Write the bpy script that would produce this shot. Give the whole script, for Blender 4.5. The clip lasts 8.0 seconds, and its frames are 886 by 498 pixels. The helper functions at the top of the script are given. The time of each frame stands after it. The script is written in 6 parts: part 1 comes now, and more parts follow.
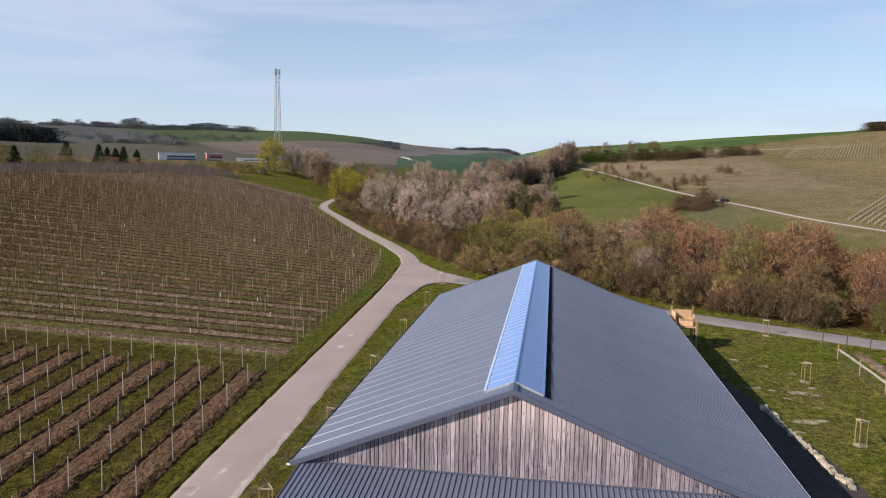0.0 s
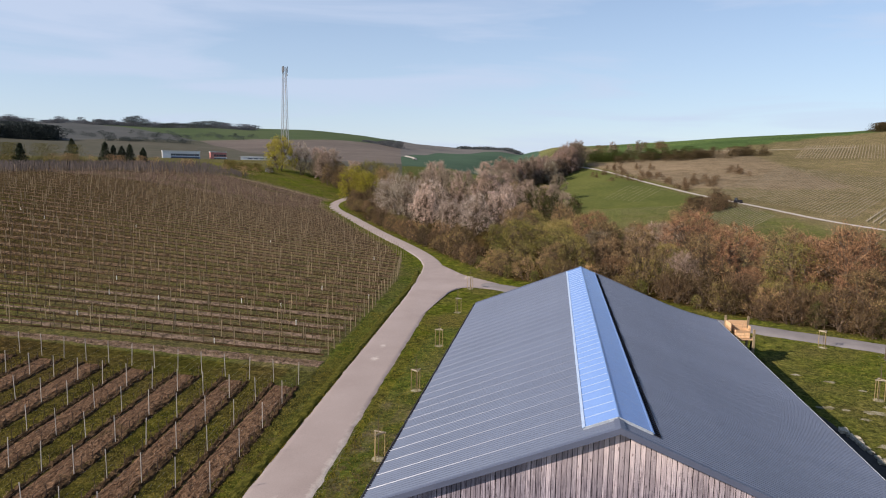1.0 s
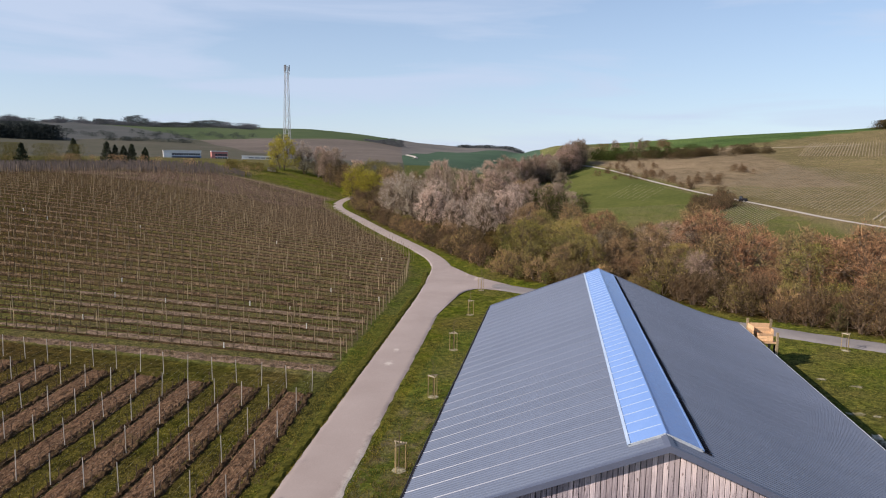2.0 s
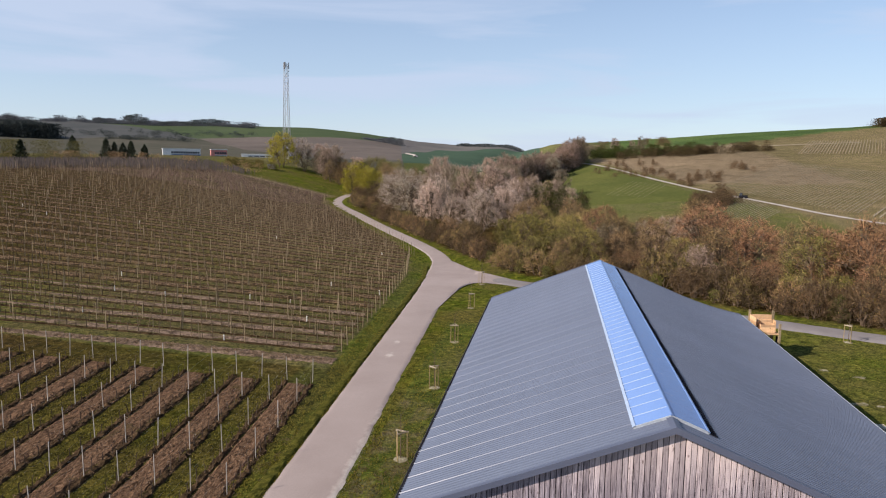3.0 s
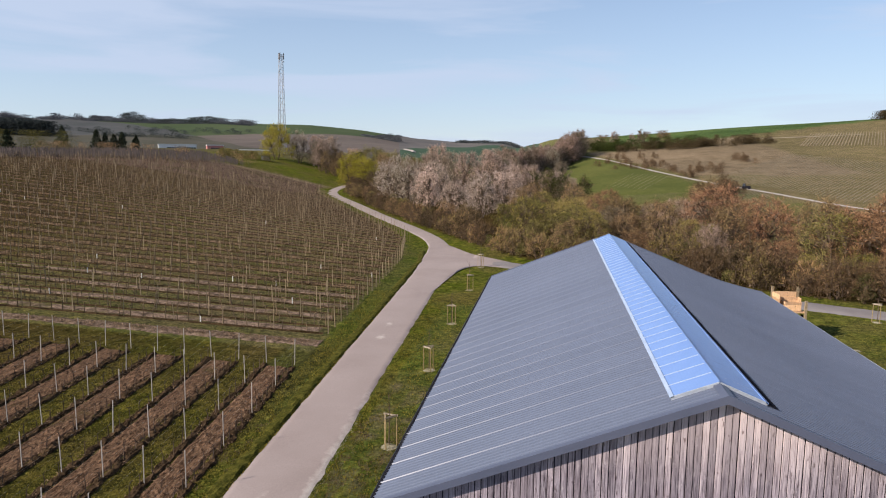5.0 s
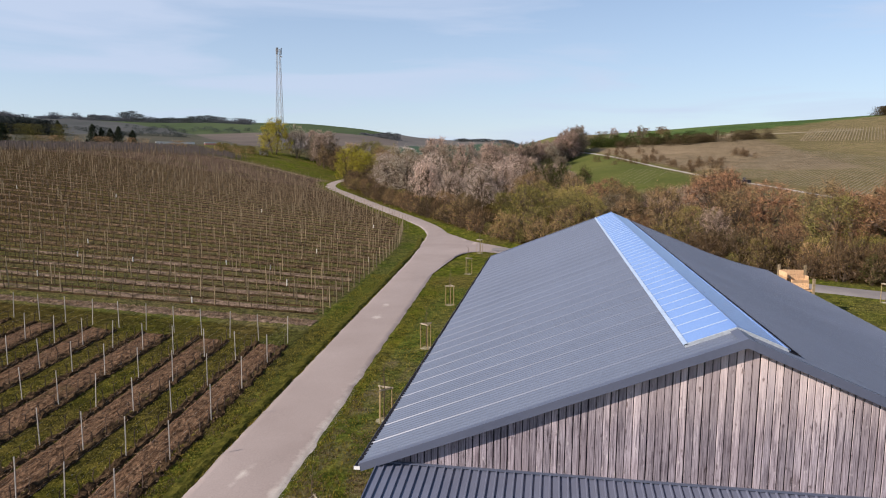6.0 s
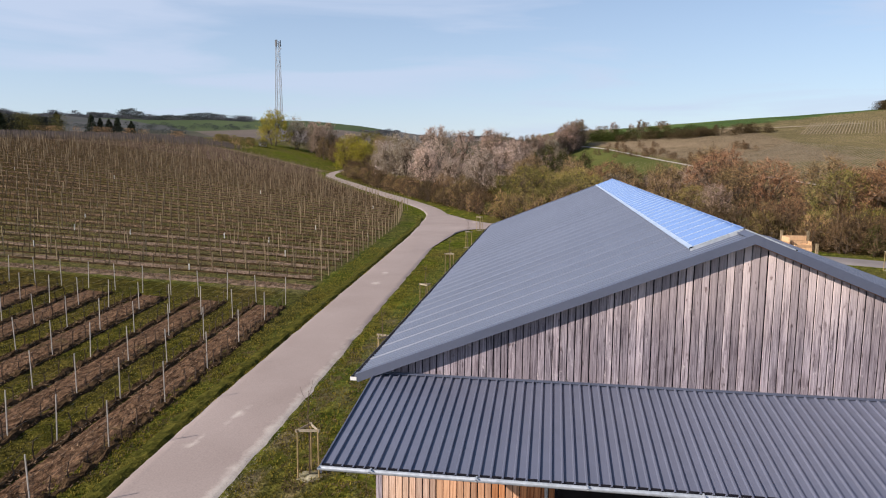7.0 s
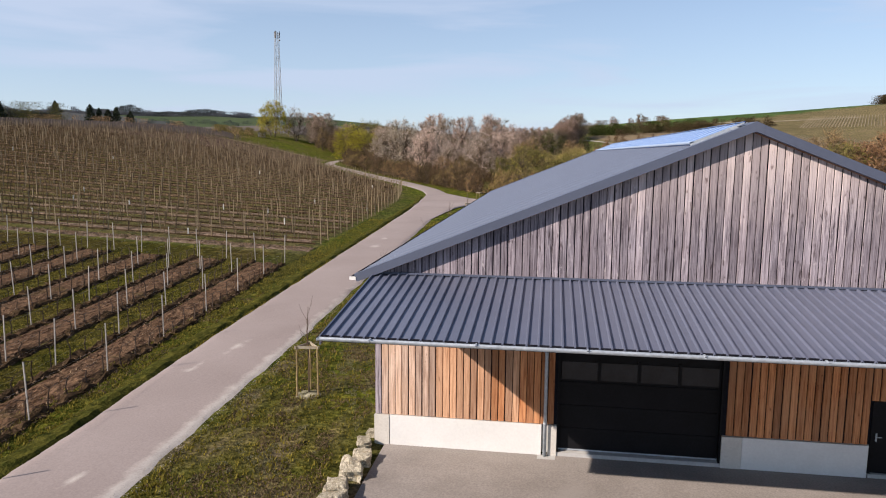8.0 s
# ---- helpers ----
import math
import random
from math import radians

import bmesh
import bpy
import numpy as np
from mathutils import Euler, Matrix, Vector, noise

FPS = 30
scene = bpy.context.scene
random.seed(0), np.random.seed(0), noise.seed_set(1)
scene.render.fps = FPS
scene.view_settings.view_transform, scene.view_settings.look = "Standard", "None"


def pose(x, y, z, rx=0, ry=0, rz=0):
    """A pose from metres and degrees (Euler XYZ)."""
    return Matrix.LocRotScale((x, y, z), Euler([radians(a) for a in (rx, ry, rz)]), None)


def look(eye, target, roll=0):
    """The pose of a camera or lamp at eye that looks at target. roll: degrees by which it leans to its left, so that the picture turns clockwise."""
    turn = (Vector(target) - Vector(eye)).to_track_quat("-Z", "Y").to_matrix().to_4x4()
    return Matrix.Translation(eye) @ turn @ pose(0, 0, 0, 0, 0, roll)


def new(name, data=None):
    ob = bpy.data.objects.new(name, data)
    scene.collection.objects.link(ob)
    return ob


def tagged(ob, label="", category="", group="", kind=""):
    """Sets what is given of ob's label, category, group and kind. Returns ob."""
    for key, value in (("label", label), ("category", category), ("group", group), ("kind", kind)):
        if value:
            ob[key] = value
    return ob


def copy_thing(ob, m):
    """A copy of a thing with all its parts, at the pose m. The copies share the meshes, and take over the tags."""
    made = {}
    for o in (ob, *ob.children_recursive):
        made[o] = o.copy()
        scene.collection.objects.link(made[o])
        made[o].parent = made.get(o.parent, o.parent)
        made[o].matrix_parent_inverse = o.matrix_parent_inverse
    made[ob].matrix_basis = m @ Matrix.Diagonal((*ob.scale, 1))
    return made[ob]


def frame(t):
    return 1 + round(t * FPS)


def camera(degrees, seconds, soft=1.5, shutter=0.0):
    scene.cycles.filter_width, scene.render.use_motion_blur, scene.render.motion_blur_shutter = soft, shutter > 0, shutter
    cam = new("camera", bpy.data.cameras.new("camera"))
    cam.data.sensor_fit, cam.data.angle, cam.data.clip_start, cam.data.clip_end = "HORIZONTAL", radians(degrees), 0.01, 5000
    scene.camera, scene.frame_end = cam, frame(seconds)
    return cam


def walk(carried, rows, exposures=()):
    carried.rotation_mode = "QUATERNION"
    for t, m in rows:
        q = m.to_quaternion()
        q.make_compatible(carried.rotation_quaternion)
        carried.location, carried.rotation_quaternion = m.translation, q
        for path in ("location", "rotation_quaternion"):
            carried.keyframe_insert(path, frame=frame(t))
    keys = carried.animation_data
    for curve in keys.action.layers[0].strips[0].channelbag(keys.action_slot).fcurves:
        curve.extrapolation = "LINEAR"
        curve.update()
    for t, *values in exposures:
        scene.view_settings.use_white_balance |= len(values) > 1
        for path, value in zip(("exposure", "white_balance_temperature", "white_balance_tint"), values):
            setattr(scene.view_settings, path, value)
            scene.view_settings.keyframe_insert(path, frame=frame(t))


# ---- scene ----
EXPOSE, SKY_STRENGTH, SUN_POWER = 0.63, 0.073, 5.0
cam = camera(64.8, 8.0, soft=1.1)
PATH = [
    (0, (1.456, 0.544, 19.201), (1.151, 2.505, 18.96), 0.9),
    (0.5, (-0.955, 2.46, 19.273), (-1.26, 4.422, 19.032), 0.9),
    (1, (-2.902, 4.178, 19.274), (-3.21, 6.139, 19.03), 1.1),
    (1.5, (-4.161, 5.301, 19.389), (-4.471, 7.262, 19.143), 1.0),
    (3, (-4.645, 5.764, 18.621), (-4.953, 7.724, 18.37), 0.9),
    (3.5, (-4.618, 6.159, 17.781), (-4.925, 8.119, 17.529), 0.9),
    (4, (-4.713, 7.333, 16.894), (-5.019, 9.293, 16.641), 0.8),
    (5.5, (-5.189, 11.867, 15.084), (-5.493, 13.826, 14.825), 0.6),
    (6, (-5.166, 12.109, 13.881), (-5.469, 14.069, 13.621), 0.5),
    (6.5, (-5.13, 12.172, 12.583), (-5.433, 14.132, 12.319), 0.4),
    (7, (-5.128, 12.296, 11.2), (-5.431, 14.255, 10.934), 0.4),
    (7.5, (-5.054, 12.029, 9.896), (-5.355, 13.988, 9.629), 0.4),
    (8, (-5.067, 11.999, 8.443), (-5.368, 13.957, 8.17), 0.4),
]
walk(cam, [(t, look(eye, target, roll)) for t, eye, target, roll in PATH], exposures=[(0.0, EXPOSE, 6540, 18.5), (8.0, EXPOSE, 6540, 18.5)])

# ---- light ----
SUN_DIR = Vector((-6.1, -3.9, 4.33)).normalized()
world = bpy.data.worlds.new("sky")
scene.world = world
world.use_nodes = True
wn, wl = world.node_tree.nodes, world.node_tree.links
wn.clear()
w_out = wn.new("ShaderNodeOutputWorld")
w_bg = wn.new("ShaderNodeBackground")
w_sky = wn.new("ShaderNodeTexSky")
w_sky.sky_type = "NISHITA"
w_sky.sun_disc = False
w_sky.sun_elevation = math.asin(SUN_DIR.z)
w_sky.sun_rotation = math.atan2(SUN_DIR.x, SUN_DIR.y)
w_sky.altitude = 200
w_sky.air_density, w_sky.dust_density, w_sky.ozone_density = 1.0, 0.0, 2.0
w_bg.inputs["Strength"].default_value = SKY_STRENGTH
# thin streaks of high cloud all round the sky
w_co = wn.new("ShaderNodeTexCoord")
w_map = wn.new("ShaderNodeMapping")
w_map.inputs["Scale"].default_value = (1.6, 1.6, 13.0)
w_map.inputs["Rotation"].default_value = (radians(3), radians(4), radians(20))
w_noise = wn.new("ShaderNodeTexNoise")
w_noise.inputs["Scale"].default_value = 1.7
w_noise.inputs["Detail"].default_value = 7
w_noise.inputs["Roughness"].default_value = 0.5
w_noise.inputs["Distortion"].default_value = 0.5
w_ramp = wn.new("ShaderNodeValToRGB")
w_ramp.color_ramp.elements[0].position, w_ramp.color_ramp.elements[0].color = 0.36, (0.3, 0.3, 0.3, 1)
w_ramp.color_ramp.elements[1].position, w_ramp.color_ramp.elements[1].color = 0.62, (0.85, 0.85, 0.85, 1)
# the haze that pales the sky towards the horizon
w_sep = wn.new("ShaderNodeSeparateXYZ")
w_low = wn.new("ShaderNodeMapRange")
w_low.inputs["From Min"].default_value, w_low.inputs["From Max"].default_value = 0.0, 0.22
w_low.inputs["To Min"].default_value, w_low.inputs["To Max"].default_value = 0.68, 0.35
w_max = wn.new("ShaderNodeMath")
w_max.operation = "MAXIMUM"
w_mix = wn.new("ShaderNodeMix")
w_mix.data_type = "RGBA"
w_mix.inputs["B"].default_value = (4.98, 6.12, 7.55, 1)
wl.new(w_co.outputs["Generated"], w_map.inputs["Vector"])
wl.new(w_map.outputs["Vector"], w_noise.inputs["Vector"])
wl.new(w_noise.outputs["Fac"], w_ramp.inputs["Fac"])
wl.new(w_co.outputs["Generated"], w_sep.inputs["Vector"])
wl.new(w_sep.outputs["Z"], w_low.inputs["Value"])
wl.new(w_ramp.outputs["Color"], w_max.inputs[0])
wl.new(w_low.outputs["Result"], w_max.inputs[1])
w_high = wn.new("ShaderNodeMapRange")
w_high.inputs["From Min"].default_value, w_high.inputs["From Max"].default_value = 0.24, 0.6
w_high.inputs["To Min"].default_value, w_high.inputs["To Max"].default_value = 1.0, 0.2
w_thin = wn.new("ShaderNodeMath")
w_thin.operation = "MULTIPLY"
w_tint = wn.new("ShaderNodeMix")
w_tint.data_type, w_tint.blend_type = "RGBA", "MULTIPLY"
w_tint.inputs["Factor"].default_value = 1.0
w_tint.inputs["B"].default_value = (0.95, 1.1, 1.14, 1)
wl.new(w_sep.outputs["Z"], w_high.inputs["Value"])
wl.new(w_max.outputs[0], w_thin.inputs[0])
wl.new(w_high.outputs["Result"], w_thin.inputs[1])
wl.new(w_thin.outputs[0], w_mix.inputs["Factor"])
wl.new(w_sky.outputs["Color"], w_tint.inputs["A"])
wl.new(w_tint.outputs["Result"], w_mix.inputs["A"])
wl.new(w_mix.outputs["Result"], w_bg.inputs["Color"])
wl.new(w_bg.outputs["Background"], w_out.inputs["Surface"])
sun_data = bpy.data.lights.new("sun", "SUN")
sun_data.energy, sun_data.angle, sun_data.color = SUN_POWER, radians(0.6), (1.0, 0.92, 0.79)
sun = new("sun", sun_data)
sun.matrix_world = look(SUN_DIR * 80, (0, 0, 0))


# ---- materials ----
def mat_nodes(name):
    m = bpy.data.materials.new(name)
    m.use_nodes = True
    nt = m.node_tree
    nt.nodes.clear()
    out = nt.nodes.new("ShaderNodeOutputMaterial")
    b = nt.nodes.new("ShaderNodeBsdfPrincipled")
    nt.links.new(b.outputs["BSDF"], out.inputs["Surface"])
    return m, nt, b


def noise_node(nt, scale, detail=4, rough=0.6, stretch=None, source="Object"):
    co = nt.nodes.new("ShaderNodeTexCoord")
    n = nt.nodes.new("ShaderNodeTexNoise")
    n.inputs["Scale"].default_value, n.inputs["Detail"].default_value, n.inputs["Roughness"].default_value = scale, detail, rough
    if stretch:
        mp = nt.nodes.new("ShaderNodeMapping")
        mp.inputs["Scale"].default_value = stretch
        nt.links.new(co.outputs[source], mp.inputs["Vector"])
        nt.links.new(mp.outputs["Vector"], n.inputs["Vector"])
    else:
        nt.links.new(co.outputs[source], n.inputs["Vector"])
    return n


def ramp(nt, source, stops):
    r = nt.nodes.new("ShaderNodeValToRGB")
    e = r.color_ramp.elements
    while len(e) < len(stops):
        e.new(0.5)
    for k, (p, c) in zip(e, stops):
        k.position, k.color = p, (*c, 1)
    nt.links.new(source, r.inputs["Fac"])
    return r


def mixed(nt, fac, a, b, blend="MIX"):
    m = nt.nodes.new("ShaderNodeMix")
    m.data_type, m.blend_type = "RGBA", blend
    for key, v in (("Factor", fac), ("A", a), ("B", b)):
        if isinstance(v, (int, float)):
            m.inputs[key].default_value = v
        elif isinstance(v, tuple):
            m.inputs[key].default_value = (*v, 1)
        else:
            nt.links.new(v, m.inputs[key])
    return m.outputs["Result"]


def bump(nt, b, source, strength, distance):
    n = nt.nodes.new("ShaderNodeBump")
    n.inputs["Strength"].default_value, n.inputs["Distance"].default_value = strength, distance
    nt.links.new(source, n.inputs["Height"])
    nt.links.new(n.outputs["Normal"], b.inputs["Normal"])


def surface(name, dark, light, scale=3.0, rough=0.8, metal=0.0, fine=40.0, relief=0.3, depth=0.01, random_piece=0.0, island=0.0, stretch=None, spec=0.3, blotch=None, mottle=0.25, tight=0.2):
    """A two-scale mottled surface; random_piece and island vary it from piece to piece."""
    m, nt, b = mat_nodes(name)
    n1 = noise_node(nt, scale, 5, 0.6, stretch)
    n2 = noise_node(nt, fine, 3, 0.6, stretch)
    c = ramp(nt, n1.outputs["Fac"], [(0.5 - tight, dark), (0.5 + tight, light)]).outputs["Color"]
    g = ramp(nt, n2.outputs["Fac"], [(0.5 - 1.25 * tight, (1 - mottle,) * 3), (0.5 + 1.25 * tight, (1 + mottle * 0.8,) * 3)]).outputs["Color"]
    c = mixed(nt, 1.0, c, g, "MULTIPLY")
    if blotch:
        n3 = noise_node(nt, blotch[0], 4, 0.55)
        f = ramp(nt, n3.outputs["Fac"], [(blotch[1], (0, 0, 0)), (blotch[1] + 0.13, (1, 1, 1))]).outputs["Color"]
        c = mixed(nt, f, c, blotch[2])
    for amount, node, out in ((random_piece, "ShaderNodeObjectInfo", "Random"), (island, "ShaderNodeNewGeometry", "Random Per Island")):
        if amount:
            o = nt.nodes.new(node)
            v = ramp(nt, o.outputs[out], [(0.0, (1 - amount,) * 3), (1.0, (1 + amount,) * 3)]).outputs["Color"]
            c = mixed(nt, 1.0, c, v, "MULTIPLY")
    nt.links.new(c, b.inputs["Base Color"])
    b.inputs["Roughness"].default_value, b.inputs["Metallic"].default_value = rough, metal
    b.inputs["Specular IOR Level"].default_value = spec
    if relief:
        bump(nt, b, n2.outputs["Fac"], relief, depth)
    return m


def foliage(name, dark, light, through_light=0.25, rough=0.7):
    """Leaves and twigs, each of its own shade."""
    m, nt, b = mat_nodes(name)
    g = nt.nodes.new("ShaderNodeNewGeometry")
    c = ramp(nt, g.outputs["Random Per Island"], [(0.0, dark), (1.0, light)]).outputs["Color"]
    o = nt.nodes.new("ShaderNodeObjectInfo")
    v = ramp(nt, o.outputs["Random"], [(0.0, (0.52, 0.56, 0.44)), (0.3, (0.84, 0.86, 0.74)), (0.7, (1.08, 1.02, 0.96)), (1.0, (1.38, 1.27, 1.14))]).outputs["Color"]
    c = mixed(nt, 1.0, c, v, "MULTIPLY")
    nt.links.new(c, b.inputs["Base Color"])
    b.inputs["Roughness"].default_value = rough
    b.inputs["Specular IOR Level"].default_value = 0.06
    if through_light:
        out = nt.nodes["Material Output"]
        tr = nt.nodes.new("ShaderNodeBsdfTranslucent")
        ms = nt.nodes.new("ShaderNodeMixShader")
        ms.inputs["Fac"].default_value = through_light
        nt.links.new(c, tr.inputs["Color"])
        nt.links.new(b.outputs["BSDF"], ms.inputs[1])
        nt.links.new(tr.outputs["BSDF"], ms.inputs[2])
        nt.links.new(ms.outputs["Shader"], out.inputs["Surface"])
    return m


def ground_material():
    """Meadow, bare soil, bright crop and dry slope, mixed by what grows where."""
    m, nt, b = mat_nodes("ground")
    at = nt.nodes.new("ShaderNodeAttribute")
    at.attribute_name = "cover"
    sep = nt.nodes.new("ShaderNodeSeparateColor")
    nt.links.new(at.outputs["Color"], sep.inputs["Color"])
    n_big = noise_node(nt, 0.12, 5, 0.6)
    n_mid = noise_node(nt, 0.9, 5, 0.65)
    n_fine = noise_node(nt, 7.0, 5, 0.7)
    n_far = noise_node(nt, 0.011, 4, 0.55)
    grass_a = ramp(nt, n_mid.outputs["Fac"], [(0.28, (0.03, 0.042, 0.005)), (0.5, (0.072, 0.092, 0.01)), (0.72, (0.17, 0.165, 0.026))]).outputs["Color"]
    dry = ramp(nt, n_fine.outputs["Fac"], [(0.3, (0.045, 0.035, 0.012)), (0.7, (0.20, 0.15, 0.065))]).outputs["Color"]
    f_dry = ramp(nt, n_big.outputs["Fac"], [(0.40, (0, 0, 0)), (0.64, (0.6, 0.6, 0.6))]).outputs["Color"]
    grass = mixed(nt, f_dry, grass_a, dry)
    soil = ramp(nt, n_mid.outputs["Fac"], [(0.3, (0.024, 0.0135, 0.0055)), (0.72, (0.075, 0.044, 0.019))]).outputs["Color"]
    crop = ramp(nt, n_far.outputs["Fac"], [(0.35, (0.058, 0.097, 0.033)), (0.65, (0.09, 0.132, 0.043))]).outputs["Color"]
    slope = ramp(nt, n_big.outputs["Fac"], [(0.3, (0.145, 0.108, 0.073)), (0.7, (0.232, 0.18, 0.126))]).outputs["Color"]
    c = mixed(nt, sep.outputs["Red"], grass, soil)
    c = mixed(nt, sep.outputs["Green"], c, crop)
    c = mixed(nt, sep.outputs["Blue"], c, slope)
    g = ramp(nt, n_fine.outputs["Fac"], [(0.36, (0.5, 0.5, 0.5)), (0.64, (1.45, 1.45, 1.42))]).outputs["Color"]
    c = mixed(nt, 1.0, c, g, "MULTIPLY")
    n_clump = noise_node(nt, 2.2, 3, 0.7)
    g3 = ramp(nt, n_clump.outputs["Fac"], [(0.36, (0.52, 0.54, 0.56)), (0.64, (1.45, 1.4, 1.3))]).outputs["Color"]
    c = mixed(nt, 1.0, c, g3, "MULTIPLY")
    g2 = ramp(nt, n_far.outputs["Fac"], [(0.3, (0.8, 0.82, 0.8)), (0.7, (1.2, 1.18, 1.15))]).outputs["Color"]
    c = mixed(nt, 1.0, c, g2, "MULTIPLY")
    nt.links.new(c, b.inputs["Base Color"])
    b.inputs["Roughness"].default_value = 0.95
    b.inputs["Specular IOR Level"].default_value = 0.01
    bump(nt, b, n_fine.outputs["Fac"], 0.9, 0.2)
    return m


def boards_material(name, dark, light, tint, amount, knot=0.63, pale_span=None):
    """Sawn boards with long grain, knots and a shade of their own."""
    m, nt, b = mat_nodes(name)
    n1 = noise_node(nt, 9.0, 6, 0.7, (3.4, 3.4, 0.13))
    n2 = noise_node(nt, 1.1, 3, 0.6, (1.0, 1.0, 0.5))
    n3 = noise_node(nt, 5.0, 2, 0.5, (2.4, 2.4, 0.75))
    o = nt.nodes.new("ShaderNodeObjectInfo")
    add = nt.nodes.new("ShaderNodeMath")
    add.operation = "MULTIPLY"
    add.inputs[1].default_value = 60.0
    nt.links.new(o.outputs["Random"], add.inputs[0])
    for n in (n1, n3):
        n.noise_dimensions = "4D"
        nt.links.new(add.outputs[0], n.inputs["W"])
    c = ramp(nt, n1.outputs["Fac"], [(0.39, dark), (0.585, light)]).outputs["Color"]
    f = ramp(nt, n2.outputs["Fac"], [(0.42, (0, 0, 0)), (0.68, (amount,) * 3)]).outputs["Color"]
    c = mixed(nt, f, c, tint)
    # boards turn paler with height over the given span
    if pale_span:
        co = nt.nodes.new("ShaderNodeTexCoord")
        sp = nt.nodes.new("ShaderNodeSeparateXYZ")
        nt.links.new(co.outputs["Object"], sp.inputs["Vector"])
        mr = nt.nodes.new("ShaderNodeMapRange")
        for key, v in zip(("From Min", "From Max", "To Min", "To Max"), (*pale_span, -0.38, 0.5)):
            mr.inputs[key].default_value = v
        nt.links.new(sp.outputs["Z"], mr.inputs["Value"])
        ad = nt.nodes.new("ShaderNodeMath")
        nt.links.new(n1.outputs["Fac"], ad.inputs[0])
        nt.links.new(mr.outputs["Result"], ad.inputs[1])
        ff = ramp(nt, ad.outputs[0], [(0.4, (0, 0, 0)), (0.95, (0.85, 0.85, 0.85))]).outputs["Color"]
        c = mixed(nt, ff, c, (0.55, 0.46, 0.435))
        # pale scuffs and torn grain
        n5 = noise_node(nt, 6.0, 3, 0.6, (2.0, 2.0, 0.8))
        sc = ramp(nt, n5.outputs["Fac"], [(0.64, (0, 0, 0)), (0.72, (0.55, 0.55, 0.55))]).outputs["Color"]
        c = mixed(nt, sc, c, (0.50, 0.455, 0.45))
    k = ramp(nt, n3.outputs["Fac"], [(0.0, (1, 1, 1)), (knot, (1, 1, 1)), (knot + 0.07, (0.42, 0.38, 0.37))]).outputs["Color"]
    c = mixed(nt, 1.0, c, k, "MULTIPLY")
    v = ramp(nt, o.outputs["Random"], [(0.0, (0.66, 0.65, 0.66)), (0.5, (0.98, 0.98, 0.98)), (1.0, (1.25, 1.23, 1.2))]).outputs["Color"]
    c = mixed(nt, 1.0, c, v, "MULTIPLY")
    nt.links.new(c, b.inputs["Base Color"])
    b.inputs["Roughness"].default_value = 0.8
    b.inputs["Specular IOR Level"].default_value = 0.25
    bump(nt, b, n1.outputs["Fac"], 0.5, 0.006)
    return m


M_ground = ground_material()
M_lane, nt_l, b_l = mat_nodes("lane_gravel")
at_l = nt_l.nodes.new("ShaderNodeAttribute")
at_l.attribute_name = "wear"
n_l1, n_l2, n_l3 = noise_node(nt_l, 0.22, 4, 0.55), noise_node(nt_l, 16, 4, 0.65), noise_node(nt_l, 1.3, 4, 0.7)
c_l = ramp(nt_l, n_l1.outputs["Fac"], [(0.3, (0.254, 0.21, 0.192)), (0.7, (0.298, 0.25, 0.23))]).outputs["Color"]
g_l = ramp(nt_l, n_l2.outputs["Fac"], [(0.25, (0.86, 0.86, 0.86)), (0.75, (1.14, 1.14, 1.14))]).outputs["Color"]
sum_l = nt_l.nodes.new("ShaderNodeMath")
sum_l.operation = "MULTIPLY_ADD"
sum_l.inputs[1].default_value = 0.9
nt_l.links.new(n_l3.outputs["Fac"], sum_l.inputs[0])
nt_l.links.new(at_l.outputs["Fac"], sum_l.inputs[2])
f_l = ramp(nt_l, sum_l.outputs[0], [(0.62, (0, 0, 0)), (1.25, (1, 1, 1))]).outputs["Color"]
c_l = mixed(nt_l, 1.0, mixed(nt_l, f_l, c_l, (0.46, 0.415, 0.37)), g_l, "MULTIPLY")
nt_l.links.new(c_l, b_l.inputs["Base Color"])
b_l.inputs["Roughness"].default_value, b_l.inputs["Specular IOR Level"].default_value = 0.92, 0.1
bump(nt_l, b_l, n_l2.outputs["Fac"], 0.2, 0.015)
M_yard = surface("yard_concrete", (0.215, 0.19, 0.17), (0.29, 0.26, 0.235), 0.5, 0.85, fine=20, relief=0.15, depth=0.01, blotch=(0.35, 0.58, (0.26, 0.234, 0.212)))
M_branch = surface("grey_gravel", (0.165, 0.15, 0.146), (0.22, 0.202, 0.194), 0.4, 0.92, fine=14, relief=0.2, depth=0.015, mottle=0.15, spec=0.1)
M_worn = surface("worn_turf", (0.13, 0.115, 0.06), (0.30, 0.275, 0.19), 1.5, 0.95, fine=12, relief=0.4, depth=0.03, mottle=0.4, spec=0.05, tight=0.14)
M_sod = surface("grass_sod", (0.022, 0.028, 0.005), (0.10, 0.09, 0.018), 2.5, 0.95, fine=11, relief=1.0, depth=0.06, mottle=0.5, spec=0.02)
M_scrub = foliage("dark_scrub", (0.028, 0.02, 0.012), (0.19, 0.13, 0.076), 0.22)
M_hoed = surface("hoed_soil", (0.018, 0.011, 0.005), (0.07, 0.044, 0.022), 1.4, 0.97, fine=6, relief=0.8, depth=0.06, mottle=0.6, spec=0.02, tight=0.14)
M_oldvine = surface("old_vine_wood", (0.04, 0.027, 0.015), (0.19, 0.135, 0.076), 9, 0.9, relief=0, island=0.5)
# gravel taken down to near black: the barn's shadow is in its colour
M_shadegravel = surface("shaded_side_gravel", (0.026, 0.023, 0.02), (0.06, 0.052, 0.046), 1.2, 0.95, fine=25, relief=0.5, depth=0.03)
